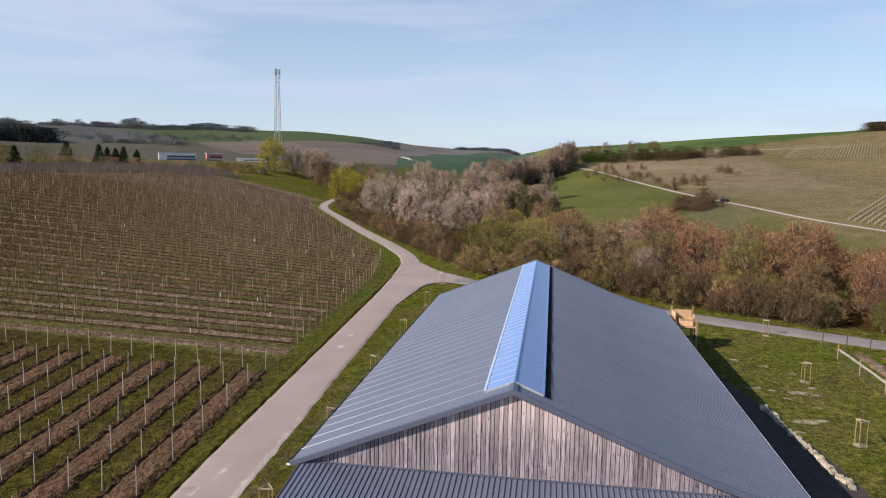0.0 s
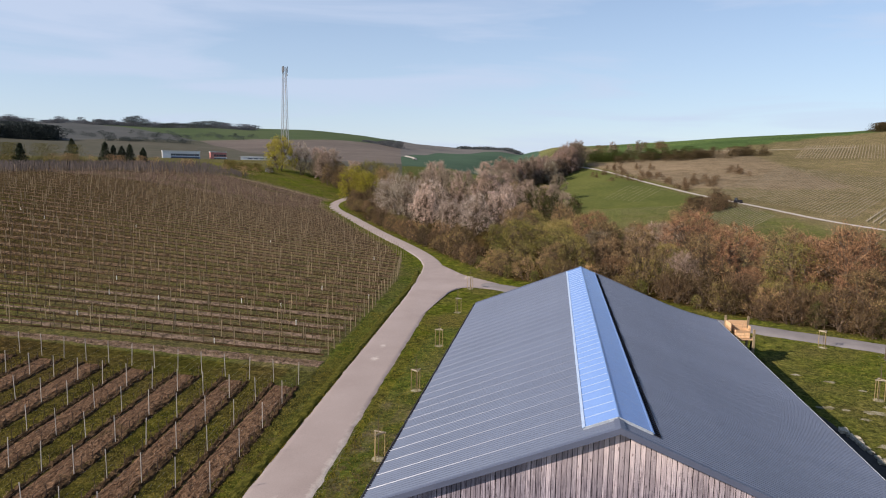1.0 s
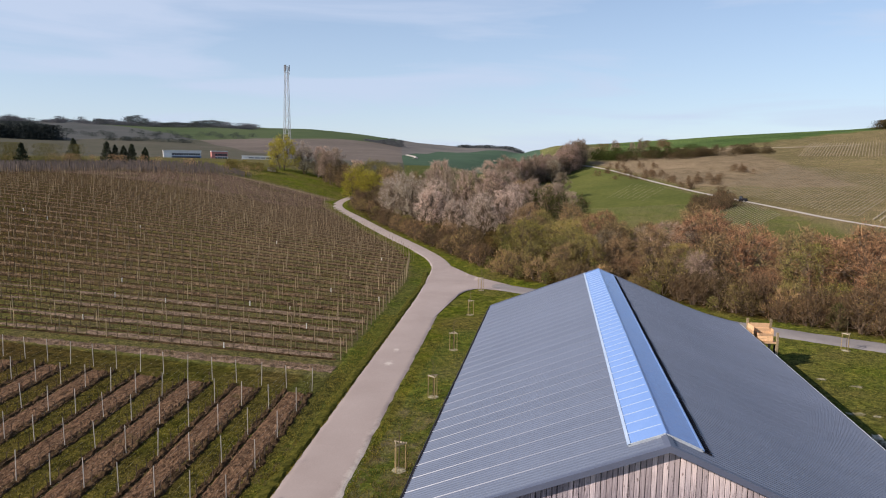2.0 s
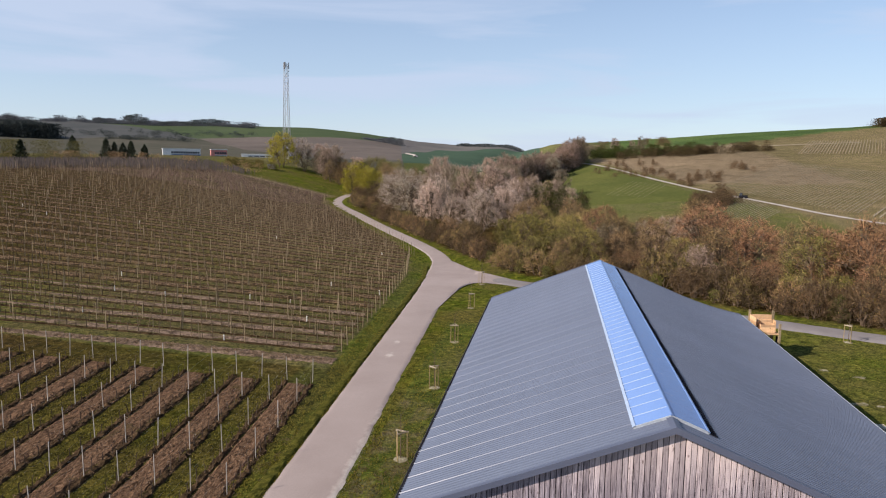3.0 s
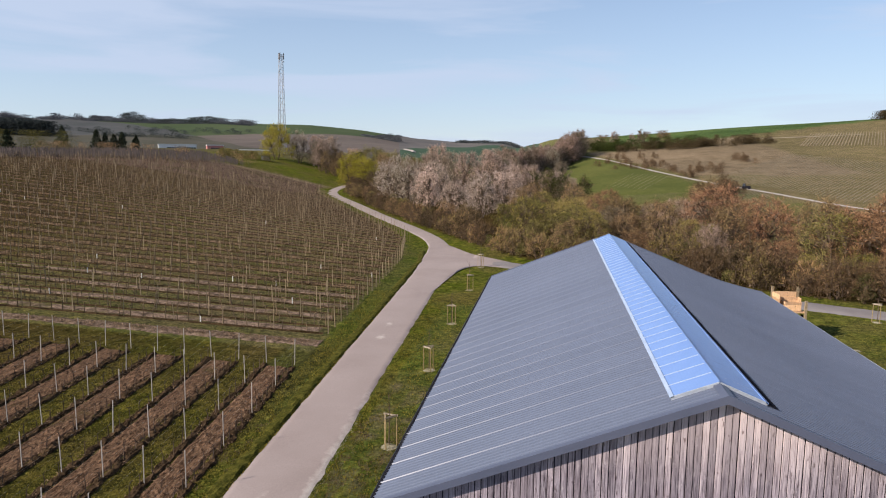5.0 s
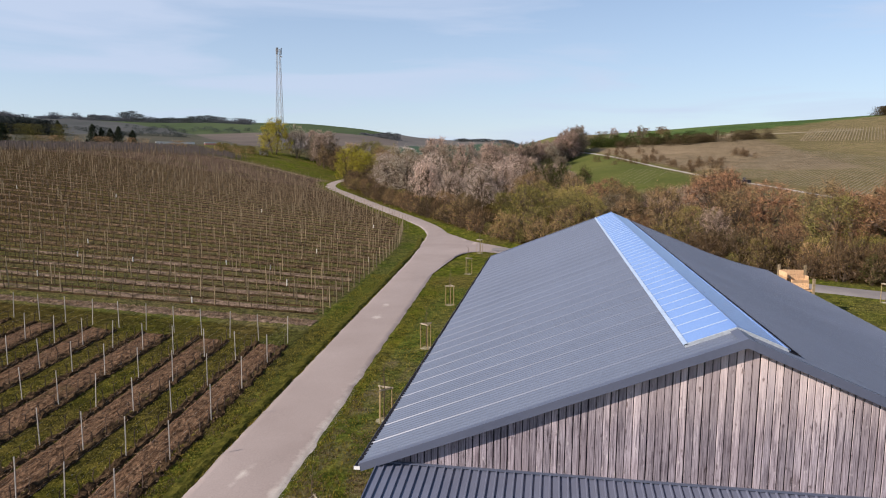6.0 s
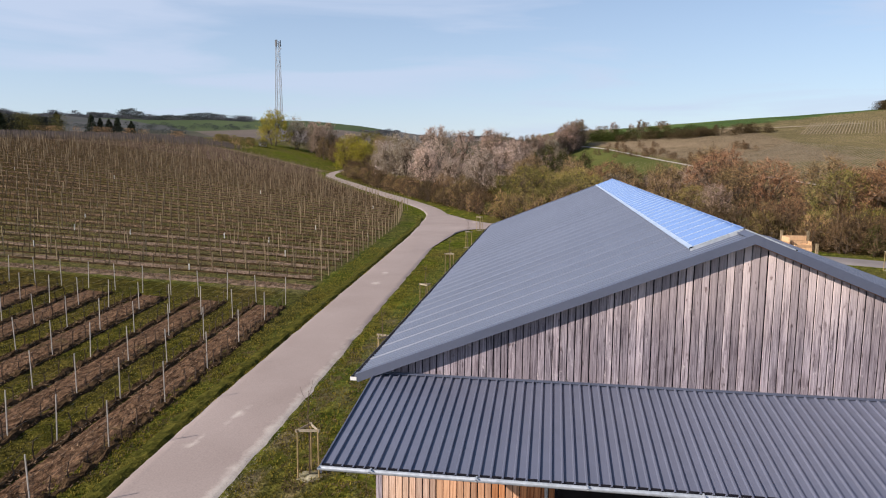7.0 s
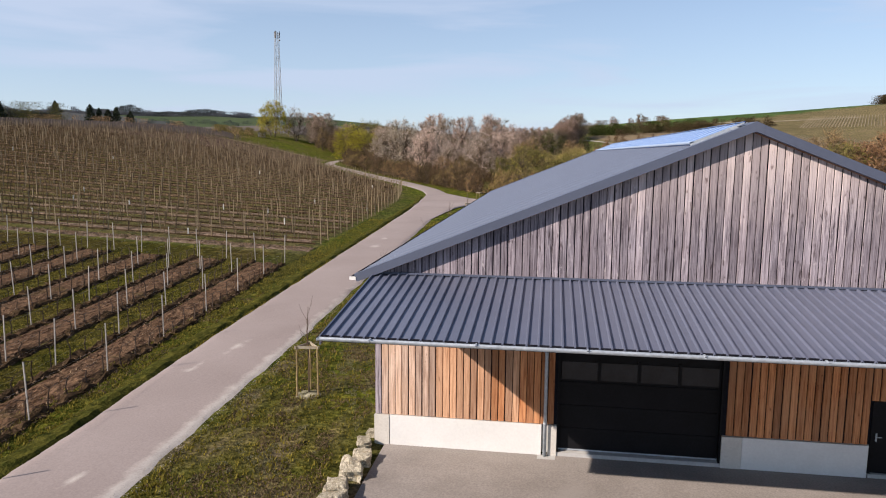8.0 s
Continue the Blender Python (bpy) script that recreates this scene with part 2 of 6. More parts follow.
M_mulch = surface("pruning_mulch", (0.05, 0.028, 0.016), (0.195, 0.118, 0.07), 3.4, 0.95, fine=11, relief=1.0, depth=0.07, mottle=0.65, tight=0.15, spec=0.02, stretch=(1.7, 0.5, 1.0), blotch=(0.5, 0.6, (0.07, 0.052, 0.02)))
M_churn = surface("churned_pale_soil", (0.07, 0.05, 0.034), (0.27, 0.192, 0.137), 1.8, 0.95, fine=8, relief=0.9, depth=0.08, mottle=0.6, tight=0.15, spec=0.02, blotch=(0.45, 0.56, (0.07, 0.062, 0.02)))
M_ridge = surface("tilled_soil", (0.02, 0.013, 0.007), (0.095, 0.06, 0.033), 2.2, 0.97, fine=9, relief=1.0, depth=0.08, mottle=0.5, spec=0.02)
M_strip = surface("alley_soil", (0.04, 0.025, 0.014), (0.20, 0.133, 0.08), 1.6, 0.95, fine=5, relief=0.9, depth=0.1, mottle=0.7, tight=0.13, spec=0.02, blotch=(0.4, 0.56, (0.062, 0.05, 0.012)))
M_pinksoil = surface("reddish_soil", (0.10, 0.07, 0.054), (0.25, 0.172, 0.135), 1.2, 0.95, fine=4, relief=0.8, depth=0.08, mottle=0.5, spec=0.02, blotch=(0.12, 0.52, (0.10, 0.085, 0.04)))
M_zincpost = surface("galvanised_post", (0.235, 0.22, 0.20), (0.38, 0.365, 0.34), 8, 0.55, 0.2, relief=0, island=0.2, random_piece=0.12)
M_oldpost = surface("weathered_post", (0.14, 0.105, 0.062), (0.30, 0.235, 0.145), 6, 0.85, relief=0, island=0.35, random_piece=0.25)
M_vine = surface("vine_wood", (0.045, 0.03, 0.022), (0.10, 0.07, 0.05), 9, 0.9, relief=0, island=0.35)
M_guard = surface("white_guard", (0.5, 0.5, 0.46), (0.68, 0.68, 0.64), 5, 0.6, relief=0)
M_wire = surface("wire", (0.30, 0.30, 0.29), (0.42, 0.42, 0.4), 3, 0.45, 0.6, relief=0)
M_roof = surface("coated_steel", (0.094, 0.112, 0.155), (0.108, 0.127, 0.173), 0.25, 0.39, 0.0, fine=1.7, mottle=0.06, relief=0.04, depth=0.01, random_piece=0.05, spec=0.54)
M_canopy = surface("canopy_steel", (0.097, 0.109, 0.153), (0.117, 0.128, 0.175), 0.4, 0.38, 0.0, fine=2.2, mottle=0.08, relief=0.04, depth=0.01, random_piece=0.06, spec=0.5)
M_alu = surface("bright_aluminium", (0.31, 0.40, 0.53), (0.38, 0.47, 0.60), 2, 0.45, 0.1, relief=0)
M_trim = surface("steel_trim", (0.068, 0.08, 0.118), (0.082, 0.095, 0.136), 0.8, 0.45, 0.0, fine=9, mottle=0.05, relief=0.03, depth=0.004, spec=0.5)
M_zinc = surface("zinc_gutter", (0.34, 0.38, 0.42), (0.44, 0.48, 0.52), 1.5, 0.45, 0.25, fine=9, relief=0.05, depth=0.004)
M_closer = surface("foam_closure", (0.01, 0.01, 0.014), (0.02, 0.02, 0.025), 5, 0.9, relief=0, spec=0.02)
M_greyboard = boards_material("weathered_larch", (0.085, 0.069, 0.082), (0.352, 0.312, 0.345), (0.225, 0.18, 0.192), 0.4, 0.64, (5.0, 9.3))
# tone deepened for the boards that stand in the canopy's shade
M_larch = boards_material("fresh_larch", (0.29, 0.1, 0.038), (0.57, 0.255, 0.11), (0.48, 0.27, 0.15), 0.5, 0.7)
M_bleach = boards_material("bleached_larch", (0.31, 0.2, 0.15), (0.63, 0.465, 0.37), (0.52, 0.33, 0.21), 0.5, 0.68)
# lighter copy of the larch: sunlight on the left boards put into colour
M_sunlarch = boards_material("sunlit_larch", (0.31, 0.155, 0.085), (0.61, 0.365, 0.23), (0.51, 0.31, 0.19), 0.5, 0.7)
M_plinth = surface("white_plinth", (0.62, 0.615, 0.59), (0.70, 0.69, 0.665), 0.8, 0.85, fine=14, relief=0.05, depth=0.002, mottle=0.05)
M_concrete = surface("grey_concrete", (0.38, 0.375, 0.36), (0.46, 0.45, 0.43), 1.5, 0.85, fine=16, mottle=0.1, relief=0.12, depth=0.004)
M_pier = surface("pale_concrete", (0.50, 0.47, 0.42), (0.58, 0.55, 0.50), 1.5, 0.85, fine=16, mottle=0.1, relief=0.12, depth=0.004)
M_black = surface("black_door", (0.007, 0.007, 0.008), (0.011, 0.011, 0.013), 0.8, 0.55, 0.0, fine=20, relief=0.02, depth=0.002, spec=0.1)
M_doorglass = surface("dark_pane", (0.012, 0.014, 0.017), (0.02, 0.022, 0.026), 2, 0.15, 0.0, relief=0, spec=0.3)
M_crate = boards_material("raw_timber", (0.50, 0.30, 0.15), (0.72, 0.47, 0.27), (0.62, 0.42, 0.26), 0.4)
M_stake = surface("peeled_stake", (0.19, 0.138, 0.062), (0.33, 0.245, 0.122), 6, 0.8, relief=0, random_piece=0.15)
M_batten = surface("pale_batten", (0.24, 0.2, 0.14), (0.4, 0.345, 0.26), 6, 0.8, relief=0)
M_rock = surface("limestone", (0.30, 0.25, 0.165), (0.62, 0.56, 0.43), 5.0, 0.92, fine=17, relief=1.0, depth=0.06, random_piece=0.15, mottle=0.5, tight=0.16)
M_bark = surface("bark", (0.06, 0.042, 0.027), (0.14, 0.097, 0.064), 4, 0.9, relief=0.4, depth=0.03)
M_render = surface("pale_render", (0.62, 0.62, 0.60), (0.74, 0.74, 0.72), 0.3, 0.8, relief=0)
M_bluehall = surface("blue_cladding", (0.11, 0.17, 0.30), (0.15, 0.22, 0.36), 0.3, 0.6, relief=0)
M_pinkhall = surface("pink_render", (0.42, 0.16, 0.14), (0.52, 0.22, 0.18), 0.3, 0.8, relief=0)
M_window = surface("far_window", (0.03, 0.035, 0.045), (0.05, 0.055, 0.065), 1, 0.2, relief=0)
M_mast = surface("mast_steel", (0.27, 0.285, 0.30), (0.36, 0.375, 0.39), 2, 0.5, 0.0, relief=0)
M_antenna = surface("antenna_grey", (0.07, 0.075, 0.085), (0.12, 0.125, 0.14), 2, 0.5, relief=0)
M_crest = surface("crest_post_wood", (0.055, 0.043, 0.038), (0.115, 0.094, 0.086), 6, 0.85, relief=0, island=0.3)
M_farstrip = surface("far_alley_soil", (0.20, 0.172, 0.115), (0.27, 0.232, 0.16), 0.05, 0.95, fine=0.5, relief=0)
# cereal green with its blue lifted to paint in the valley haze
M_teal = surface("hazy_far_cereal", (0.042, 0.072, 0.047), (0.056, 0.092, 0.058), 0.012, 0.95, fine=0.12, relief=0, spec=0.02, mottle=0.1)
M_meadow = surface("far_meadow", (0.062, 0.075, 0.02), (0.098, 0.104, 0.03), 0.03, 0.95, fine=0.6, relief=0, spec=0.02)
M_ploughed = surface("far_ploughed", (0.098, 0.084, 0.072), (0.14, 0.117, 0.102), 0.01, 0.95, fine=0.1, relief=0, spec=0.02, mottle=0.12)
# fields under the hazy ridge, greyed in colour for the distance
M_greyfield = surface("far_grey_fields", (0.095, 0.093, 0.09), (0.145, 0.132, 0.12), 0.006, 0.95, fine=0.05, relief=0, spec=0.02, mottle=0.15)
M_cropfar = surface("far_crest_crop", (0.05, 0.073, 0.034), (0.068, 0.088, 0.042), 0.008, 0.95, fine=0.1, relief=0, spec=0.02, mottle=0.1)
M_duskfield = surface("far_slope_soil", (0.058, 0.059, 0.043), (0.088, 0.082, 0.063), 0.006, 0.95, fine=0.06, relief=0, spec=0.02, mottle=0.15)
# upland colour turned bluish, with the far haze in it
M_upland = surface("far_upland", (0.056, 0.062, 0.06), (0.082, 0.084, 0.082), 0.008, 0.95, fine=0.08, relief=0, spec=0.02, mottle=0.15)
# far trees: distance haze is mixed into the base colour as blue-grey
M_haze = foliage("far_hazy_trees", (0.06, 0.07, 0.085), (0.125, 0.137, 0.155), 0.2)
M_hazedark = foliage("far_hazy_dark_trees", (0.04, 0.047, 0.058), (0.088, 0.097, 0.113), 0.2)
M_blade = foliage("grass_blades", (0.055, 0.06, 0.008), (0.29, 0.242, 0.045), 0.35)
M_straw = foliage("straw", (0.05, 0.032, 0.02), (0.28, 0.195, 0.13), 0.1)
M_bleached = foliage("bleached_grass", (0.15, 0.13, 0.07), (0.42, 0.37, 0.25), 0.2)
M_shoulder = surface("chalky_gravel", (0.25, 0.222, 0.20), (0.40, 0.365, 0.325), 1.0, 0.95, fine=16, relief=0.4, depth=0.02)
M_brown = foliage("bare_twigs", (0.045, 0.029, 0.016), (0.46, 0.315, 0.178), 0.15)
M_rust = foliage("budding_twigs", (0.045, 0.022, 0.014), (0.46, 0.262, 0.158), 0.15)
M_olive = foliage("olive_buds", (0.08, 0.07, 0.014), (0.42, 0.37, 0.085), 0.3)
M_olivetwig = foliage("olive_twigs", (0.042, 0.037, 0.013), (0.40, 0.335, 0.145), 0.15)
M_pinkbud = foliage("pink_buds", (0.28, 0.18, 0.15), (0.66, 0.50, 0.43), 0.35)
M_woodtwig = foliage("wood_twigs", (0.115, 0.085, 0.072), (0.46, 0.345, 0.295), 0.33)
M_green = foliage("young_leaves", (0.05, 0.07, 0.013), (0.20, 0.23, 0.045), 0.35)
M_bloom = foliage("blossom", (0.58, 0.47, 0.42), (0.90, 0.80, 0.74), 0.45)
M_yellow = foliage("catkin_yellow", (0.30, 0.26, 0.03), (0.62, 0.53, 0.075), 0.45)
M_mauve = foliage("mauve_twigs", (0.17, 0.125, 0.105), (0.56, 0.44, 0.375), 0.35)
M_needle = foliage("dark_needles", (0.022, 0.03, 0.02), (0.065, 0.075, 0.05), 0.1)
M_hedge = foliage("dull_olive_bush", (0.05, 0.046, 0.016), (0.19, 0.165, 0.055), 0.25)
M_ivy = foliage("dark_evergreen", (0.014, 0.022, 0.006), (0.10, 0.118, 0.03), 0.18)
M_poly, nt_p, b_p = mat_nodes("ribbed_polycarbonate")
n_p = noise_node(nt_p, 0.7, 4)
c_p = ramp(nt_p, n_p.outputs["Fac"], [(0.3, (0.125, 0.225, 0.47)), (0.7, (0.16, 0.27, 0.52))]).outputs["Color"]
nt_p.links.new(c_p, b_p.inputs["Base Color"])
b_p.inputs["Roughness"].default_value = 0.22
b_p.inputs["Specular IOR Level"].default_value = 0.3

# ---- building blocks ----
class Buf:
    """Vertices and faces on their way into one mesh."""

    def __init__(self):
        self.v, self.f = [], []

    def add(self, verts, faces):
        k = len(self.v)
        self.v.extend(verts)
        self.f.extend([tuple(i + k for i in f) for f in faces])
        return self

    def box(self, x0, x1, y0, y1, z0, z1, m=None, taper=0.0):
        t = taper
        vs = [(x0, y0, z0), (x1, y0, z0), (x1, y1, z0), (x0, y1, z0), (x0 + t, y0 + t, z1), (x1 - t, y0 + t, z1), (x1 - t, y1 - t, z1), (x0 + t, y1 - t, z1)]
        if m is not None:
            vs = [tuple(m @ Vector(q)) for q in vs]
        return self.add(vs, [(3, 2, 1, 0), (4, 5, 6, 7), (0, 1, 5, 4), (1, 2, 6, 5), (2, 3, 7, 6), (3, 0, 4, 7)])

    def tube(self, points, radii, sides=6, cap=True):
        rings = []
        pts = [Vector(p) for p in points]
        for i, p in enumerate(pts):
            d = (pts[min(i + 1, len(pts) - 1)] - pts[max(i - 1, 0)]).normalized()
            a = d.cross(Vector((0.31, 0.87, 0.38) if abs(d.z) > 0.8 else (0, 0, 1))).normalized()
            b = d.cross(a)
            rings.append([tuple(p + radii[i] * (math.cos(2 * math.pi * k / sides) * a + math.sin(2 * math.pi * k / sides) * b)) for k in range(sides)])
        n = sides
        fs = []
        for i in range(len(pts) - 1):
            fs += [(i * n + k, i * n + (k + 1) % n, (i + 1) * n + (k + 1) % n, (i + 1) * n + k) for k in range(n)]
        if cap:
            fs += [tuple(range(n - 1, -1, -1)), tuple((len(pts) - 1) * n + k for k in range(n))]
        return self.add([q for r in rings for q in r], fs)

    def mesh(self, name, mat, smooth=False):
        me = bpy.data.meshes.new(name)
        me.from_pydata(self.v, [], self.f)
        me.materials.append(mat)
        if smooth:
            me.polygons.foreach_set("use_smooth", [True] * len(me.polygons))
        me.update()
        return me


def part(name, buf, mat, parent=None, label="", smooth=False):
    """One mesh object, under a thing or a part."""
    ob = new(name, buf.mesh(name, mat, smooth) if isinstance(buf, Buf) else buf)
    ob.parent = parent
    return tagged(ob, label)


def empty(name, m=None):
    ob = new(name)
    ob.empty_display_size = 0.3
    if m is not None:
        ob.matrix_basis = m
    return ob


def sst(a, b, v):
    t = min(1.0, max(0.0, (v - a) / (b - a)))
    return t * t * (3 - 2 * t)


def along(points, y):
    """x of a plan line at y; the line's y only grows."""
    y = min(max(y, points[0][1]), points[-1][1])
    for (xa, ya), (xb, yb) in zip(points, points[1:]):
        if y <= yb:
            return xa + (xb - xa) * (y - ya) / (yb - ya)
    return points[-1][0]


# ---- the lie of the land ----
LANE = ((-15.6, -40), (-16.4, 15), (-17.1, 36), (-18.1, 62), (-19.0, 85), (-20.2, 104), (-23.2, 121), (-29.6, 136), (-42.5, 160), (-56.3, 187), (-70.5, 215), (-77, 236), (-80, 262))
BRANCH = ((-20.0, 107.5), (-14.5, 105.4), (-9, 102.3), (4, 95.2), (19, 86.3), (36, 78.0), (62, 65.5), (110, 44))
THICKET = ((140, 38), (60, 72), (38, 83.8), (29, 87), (20, 92.5), (13, 98), (0, 105), (-8, 109), (-19.2, 126), (-33.3, 151), (-51.2, 185), (-65.5, 216), (-72, 250), (-84, 420), (-140, 900))


def height(x, y):
    yc = max(-60.0, min(y, 330.0))
    base = 0.03 + (0.024 if yc > 31 else 0.008) * (yc - 31)
    base -= 0.12 * sst(-10.5, -9.7, x) * (1 - sst(31.4, 33.5, y))  # the yard lies a step lower
    d = along(LANE, y) - 2.5 - x
    up = 0.0
    if d > 0:
        q = d * (0.04 + 0.001 * max(-15, min(yc - 55, 180)))
        up = 1.0 / (1.0 / q ** 4 + 1.0 / 12.5 ** 4) ** 0.25 if q > 0.001 else q
    near = base + up
    e = x - along(THICKET, y)
    floor = -13 + 0.026 * max(0, y - 200)
    z = near + (floor - near) * (sst(22, 100, e * 0.8) if y > 40 else 0.0)
    # the slope across the valley
    w = sst(-40, 60, x + 0.06 * (y - 400) + 20) * sst(120, 230, y)
    yh = y if y < 600 else 600 + 260 * (1 - math.exp(-(y - 600) / 260))
    hill = -2 + 0.0453 * (x - 95) + 0.0947 * (yh - 275)
    hill += 0.03 * (x - 50) * sst(430, 780, y) * sst(40, 120, x)
    z += max(0.0, hill - z) * w
    # far fields
    far = max(0.0, math.hypot(x, y) - 300)
    a = math.atan2(-x, y)
    left = sst(0.10, 0.36, a)
    if far > 0 and d > 0:
        z += (17 + 108 * sst(350, 2400, far) - z) * sst(0, 450, far) * left
    if y > 900:
        z += 0.030 * min(y - 900, 2300) * (1 - left) * (1 - w)
    return z


def ground_z(x, y):
    """The land with its far unevenness."""
    return height(x, y) + noise.noise((x * 0.006, y * 0.006, 3)) * 5 * sst(500, 1500, math.hypot(x, y))


def polar(a, d):
    return d * math.sin(radians(a)), d * math.cos(radians(a))


def base_z(x, y):
    """The base sheet: it dips under the far fields that lie over it."""
    a, d = math.degrees(math.atan2(x, y)), math.hypot(x, y)
    return ground_z(x, y) - 14 * sst(430, 520, d) * sst(-48, -46, a) * (1 - sst(-3.5, -2, a)) if y > 0 else ground_z(x, y)


def cover(x, y):
    """How much soil, bright crop and dry slope covers the ground."""
    d = along(LANE, y) - 2.2 - x
    r = math.hypot(x, y)
    a = math.degrees(math.atan2(x, y))
    soil = crop = slope = 0.0
    if 14 < x < 29 and 36 < y < 90:
        crop, slope = 0.1, 0.04
    if x < -21.5 and y < 62.5:
        soil = 0.5 + 0.3 * sst(28, 58, -x)
    if -15.6 < x < -9.4 and 5 < y < 80:
        crop = 0.28 * sst(34, 48, y)
        slope = min(0.9, max(0.0, 0.06 + 1.2 * noise.noise((x * 0.7, y * 0.42, 2)) + 0.9 * noise.noise((x * 1.9, y * 1.1, 5)))) * (1 - sst(40, 75, y))
    if -2 < d < 5 and 40 < y < 130:
        crop = 0.2 * sst(40, 55, y) * (1 - sst(100, 130, y))
    if 61 < y < 245 and d > 3:
        crop = max(crop, 0.2 * sst(61, 66, y) * (1 - sst(75, 125, y)) * (1 - sst(15, 65, d)))
        soil = sst(61, 66, y) * (0.22 + 0.3 * (1 - sst(75, 120, y)) + 0.5 * sst(15, 70, d) * sst(66, 100, y) + 0.2 * noise.noise((x * 0.07, y * 0.1, 9)))
        slope = (1 - sst(10, 85, d)) * (0.22 + 0.7 * sst(80, 170, y)) + 0.12 * sst(120, 200, y)
    if 60 < y < 300 and -0.5 < x - along(THICKET, y) < 120:
        soil = 0.85
    if r > 330 and a < -11:
        soil, slope, crop = 0.5 + 0.2 * math.sin(x * 0.004 + 1), 0.22, 0.22
        if r > 1300 and a > -32:
            crop, slope = 0.15 + sst(1400, 1650, r) * 0.3, 0.3
        if r > 1700 and a <= -32:
            soil = 0.9
    if r > 420 and -11 <= a < 1.5:
        crop = 1.0 * sst(420, 460, r) * (1 - sst(1250, 1300, r))
        if r > 1250:
            soil, crop, slope = 0.2, 0.05, 0.5
    if y > 215 and a >= -5.0 and r < 1600:
        before = (soil, crop, slope)
        soil = crop = slope = 0.0
        line = 95 - 0.31 * (y - 275)
        e = x - line
        if e > 2:
            top = 580 + (x - 60) * 0.75
            if y > top:
                crop, soil, slope = (1.0, 0.0, 0.0) if x > 40 else (0.35, 0.3, 0.3)
            elif y > 400 - 0.1 * x and x < 150:
                slope = 0.95 * sst(2, 14, e)
            else:
                soil, slope = 0.1, 0.58
        elif y > 320:
            crop, slope = 0.42, 0.2
        else:
            crop, slope = 0.3, 0.25
        k = sst(-5.0, 0.5, a)
        soil, crop, slope = (p + (q - p) * k for p, q in zip(before, (soil, crop, slope)))
    return soil, crop, slope


def sinh_axis(n, k, span, centre, lo_share):
    u = np.linspace(-lo_share, 1, n)
    return centre + span * np.sinh(k * u) / math.sinh(k)


def build_ground():
    gx = sinh_axis(310, 7.2, 3600, -15, 1.0)
    gy = sinh_axis(310, 6.3, 4200, 60, 0.62)
    vs, cols = [], []
    for y in gy:
        for x in gx:
            vs.append((x, y, base_z(x, y)))
            s, c, b = cover(x, y)
            cols += [s, c, b, 1.0]
    nx = len(gx)
    fs = [(j * nx + i, j * nx + i + 1, (j + 1) * nx + i + 1, (j + 1) * nx + i) for j in range(len(gy) - 1) for i in range(nx - 1)]
    b = Buf()
    b.v, b.f = vs, fs
    me = b.mesh("ground", M_ground, True)
    at = me.color_attributes.new("cover", "FLOAT_COLOR", "POINT")
    at.data.foreach_set("color", cols)
    return tagged(new("ground", me), "green spring meadow, vineyard soil and far rolling fields", "ground", kind="structure")


build_ground()


def smooth_line(points, step=1.5):
    """Catmull-Rom through plan points."""
    out = []
    p = [points[0], *points, points[-1]]
    for i in range(1, len(p) - 2):
        a, b, c, d = (Vector((*q, 0)) for q in p[i - 1:i + 3])
        n = max(2, int((c - b).length / step))
        for k in range(n):
            t = k / n
            out.append(0.5 * (2 * b + (c - a) * t + (2 * a - 5 * b + 4 * c - d) * t * t + (3 * b - a - 3 * c + d) * t ** 3))
    out.append(Vector((*points[-1], 0)))
    return out


def strip(points, wide, lift, cols=4, ragged=0.0, crown=0.0, step=1.5, seed=0, rim=0.55):
    """A band that follows the land; wide may be a function of the plan point."""
    line = smooth_line(points, step)
    b = Buf()
    n = cols + 1
    for i, p in enumerate(line):
        d = (line[min(i + 1, len(line) - 1)] - line[max(i - 1, 0)]).normalized()
        s = Vector((d.y, -d.x, 0))
        w = wide(p) if callable(wide) else wide
        for k in range(n):
            u = k / cols * 2 - 1
            q = p + s * (u * w / 2)
            if ragged and abs(u) > 0.99:
                q += s * (noise.noise((q.x * 0.7 + seed, q.y * 0.7, u)) * ragged + noise.noise((q.x * 3, q.y * 3, u)) * ragged * 0.4)
            edge = abs(u) > 0.99
            b.v.append((q.x, q.y, height(q.x, q.y) + (lift * (rim if edge else 1.0)) + crown * (1 - u * u)))
    for i in range(len(line) - 1):
        b.f += [(i * n + k, i * n + k + 1, (i + 1) * n + k + 1, (i + 1) * n + k) for k in range(cols)]
    return b


# far fields: sheets over the land, each between two edges that run round the viewpoint
EDGE_NEAR = ((430, -48), (430, -12.6), (430, -1.5))
EDGE_SLOPE = ((1310, -48), (1335, -40), (1390, -34), (1440, -28.2))
EDGE_DUSK = ((1440, -28.2), (1100, -25), (880, -20), (640, -12.6))
EDGE_CREST = ((2300, -37), (1440, -28.2), (1560, -23), (1650, -18), (1740, -14.4), (1690, -12.6))
EDGE_LOW = ((560, -12.6), (720, -8.6), (760, -4.4), (780, -1.5))
EDGE_TEAL = ((1080, -12.6), (1480, -9.6), (1880, -5.9), (1980, -1.5))
EDGE_FAR = ((2300, -48), (2300, -20), (2700, -12.6), (3000, -6), (3050, -1.5))


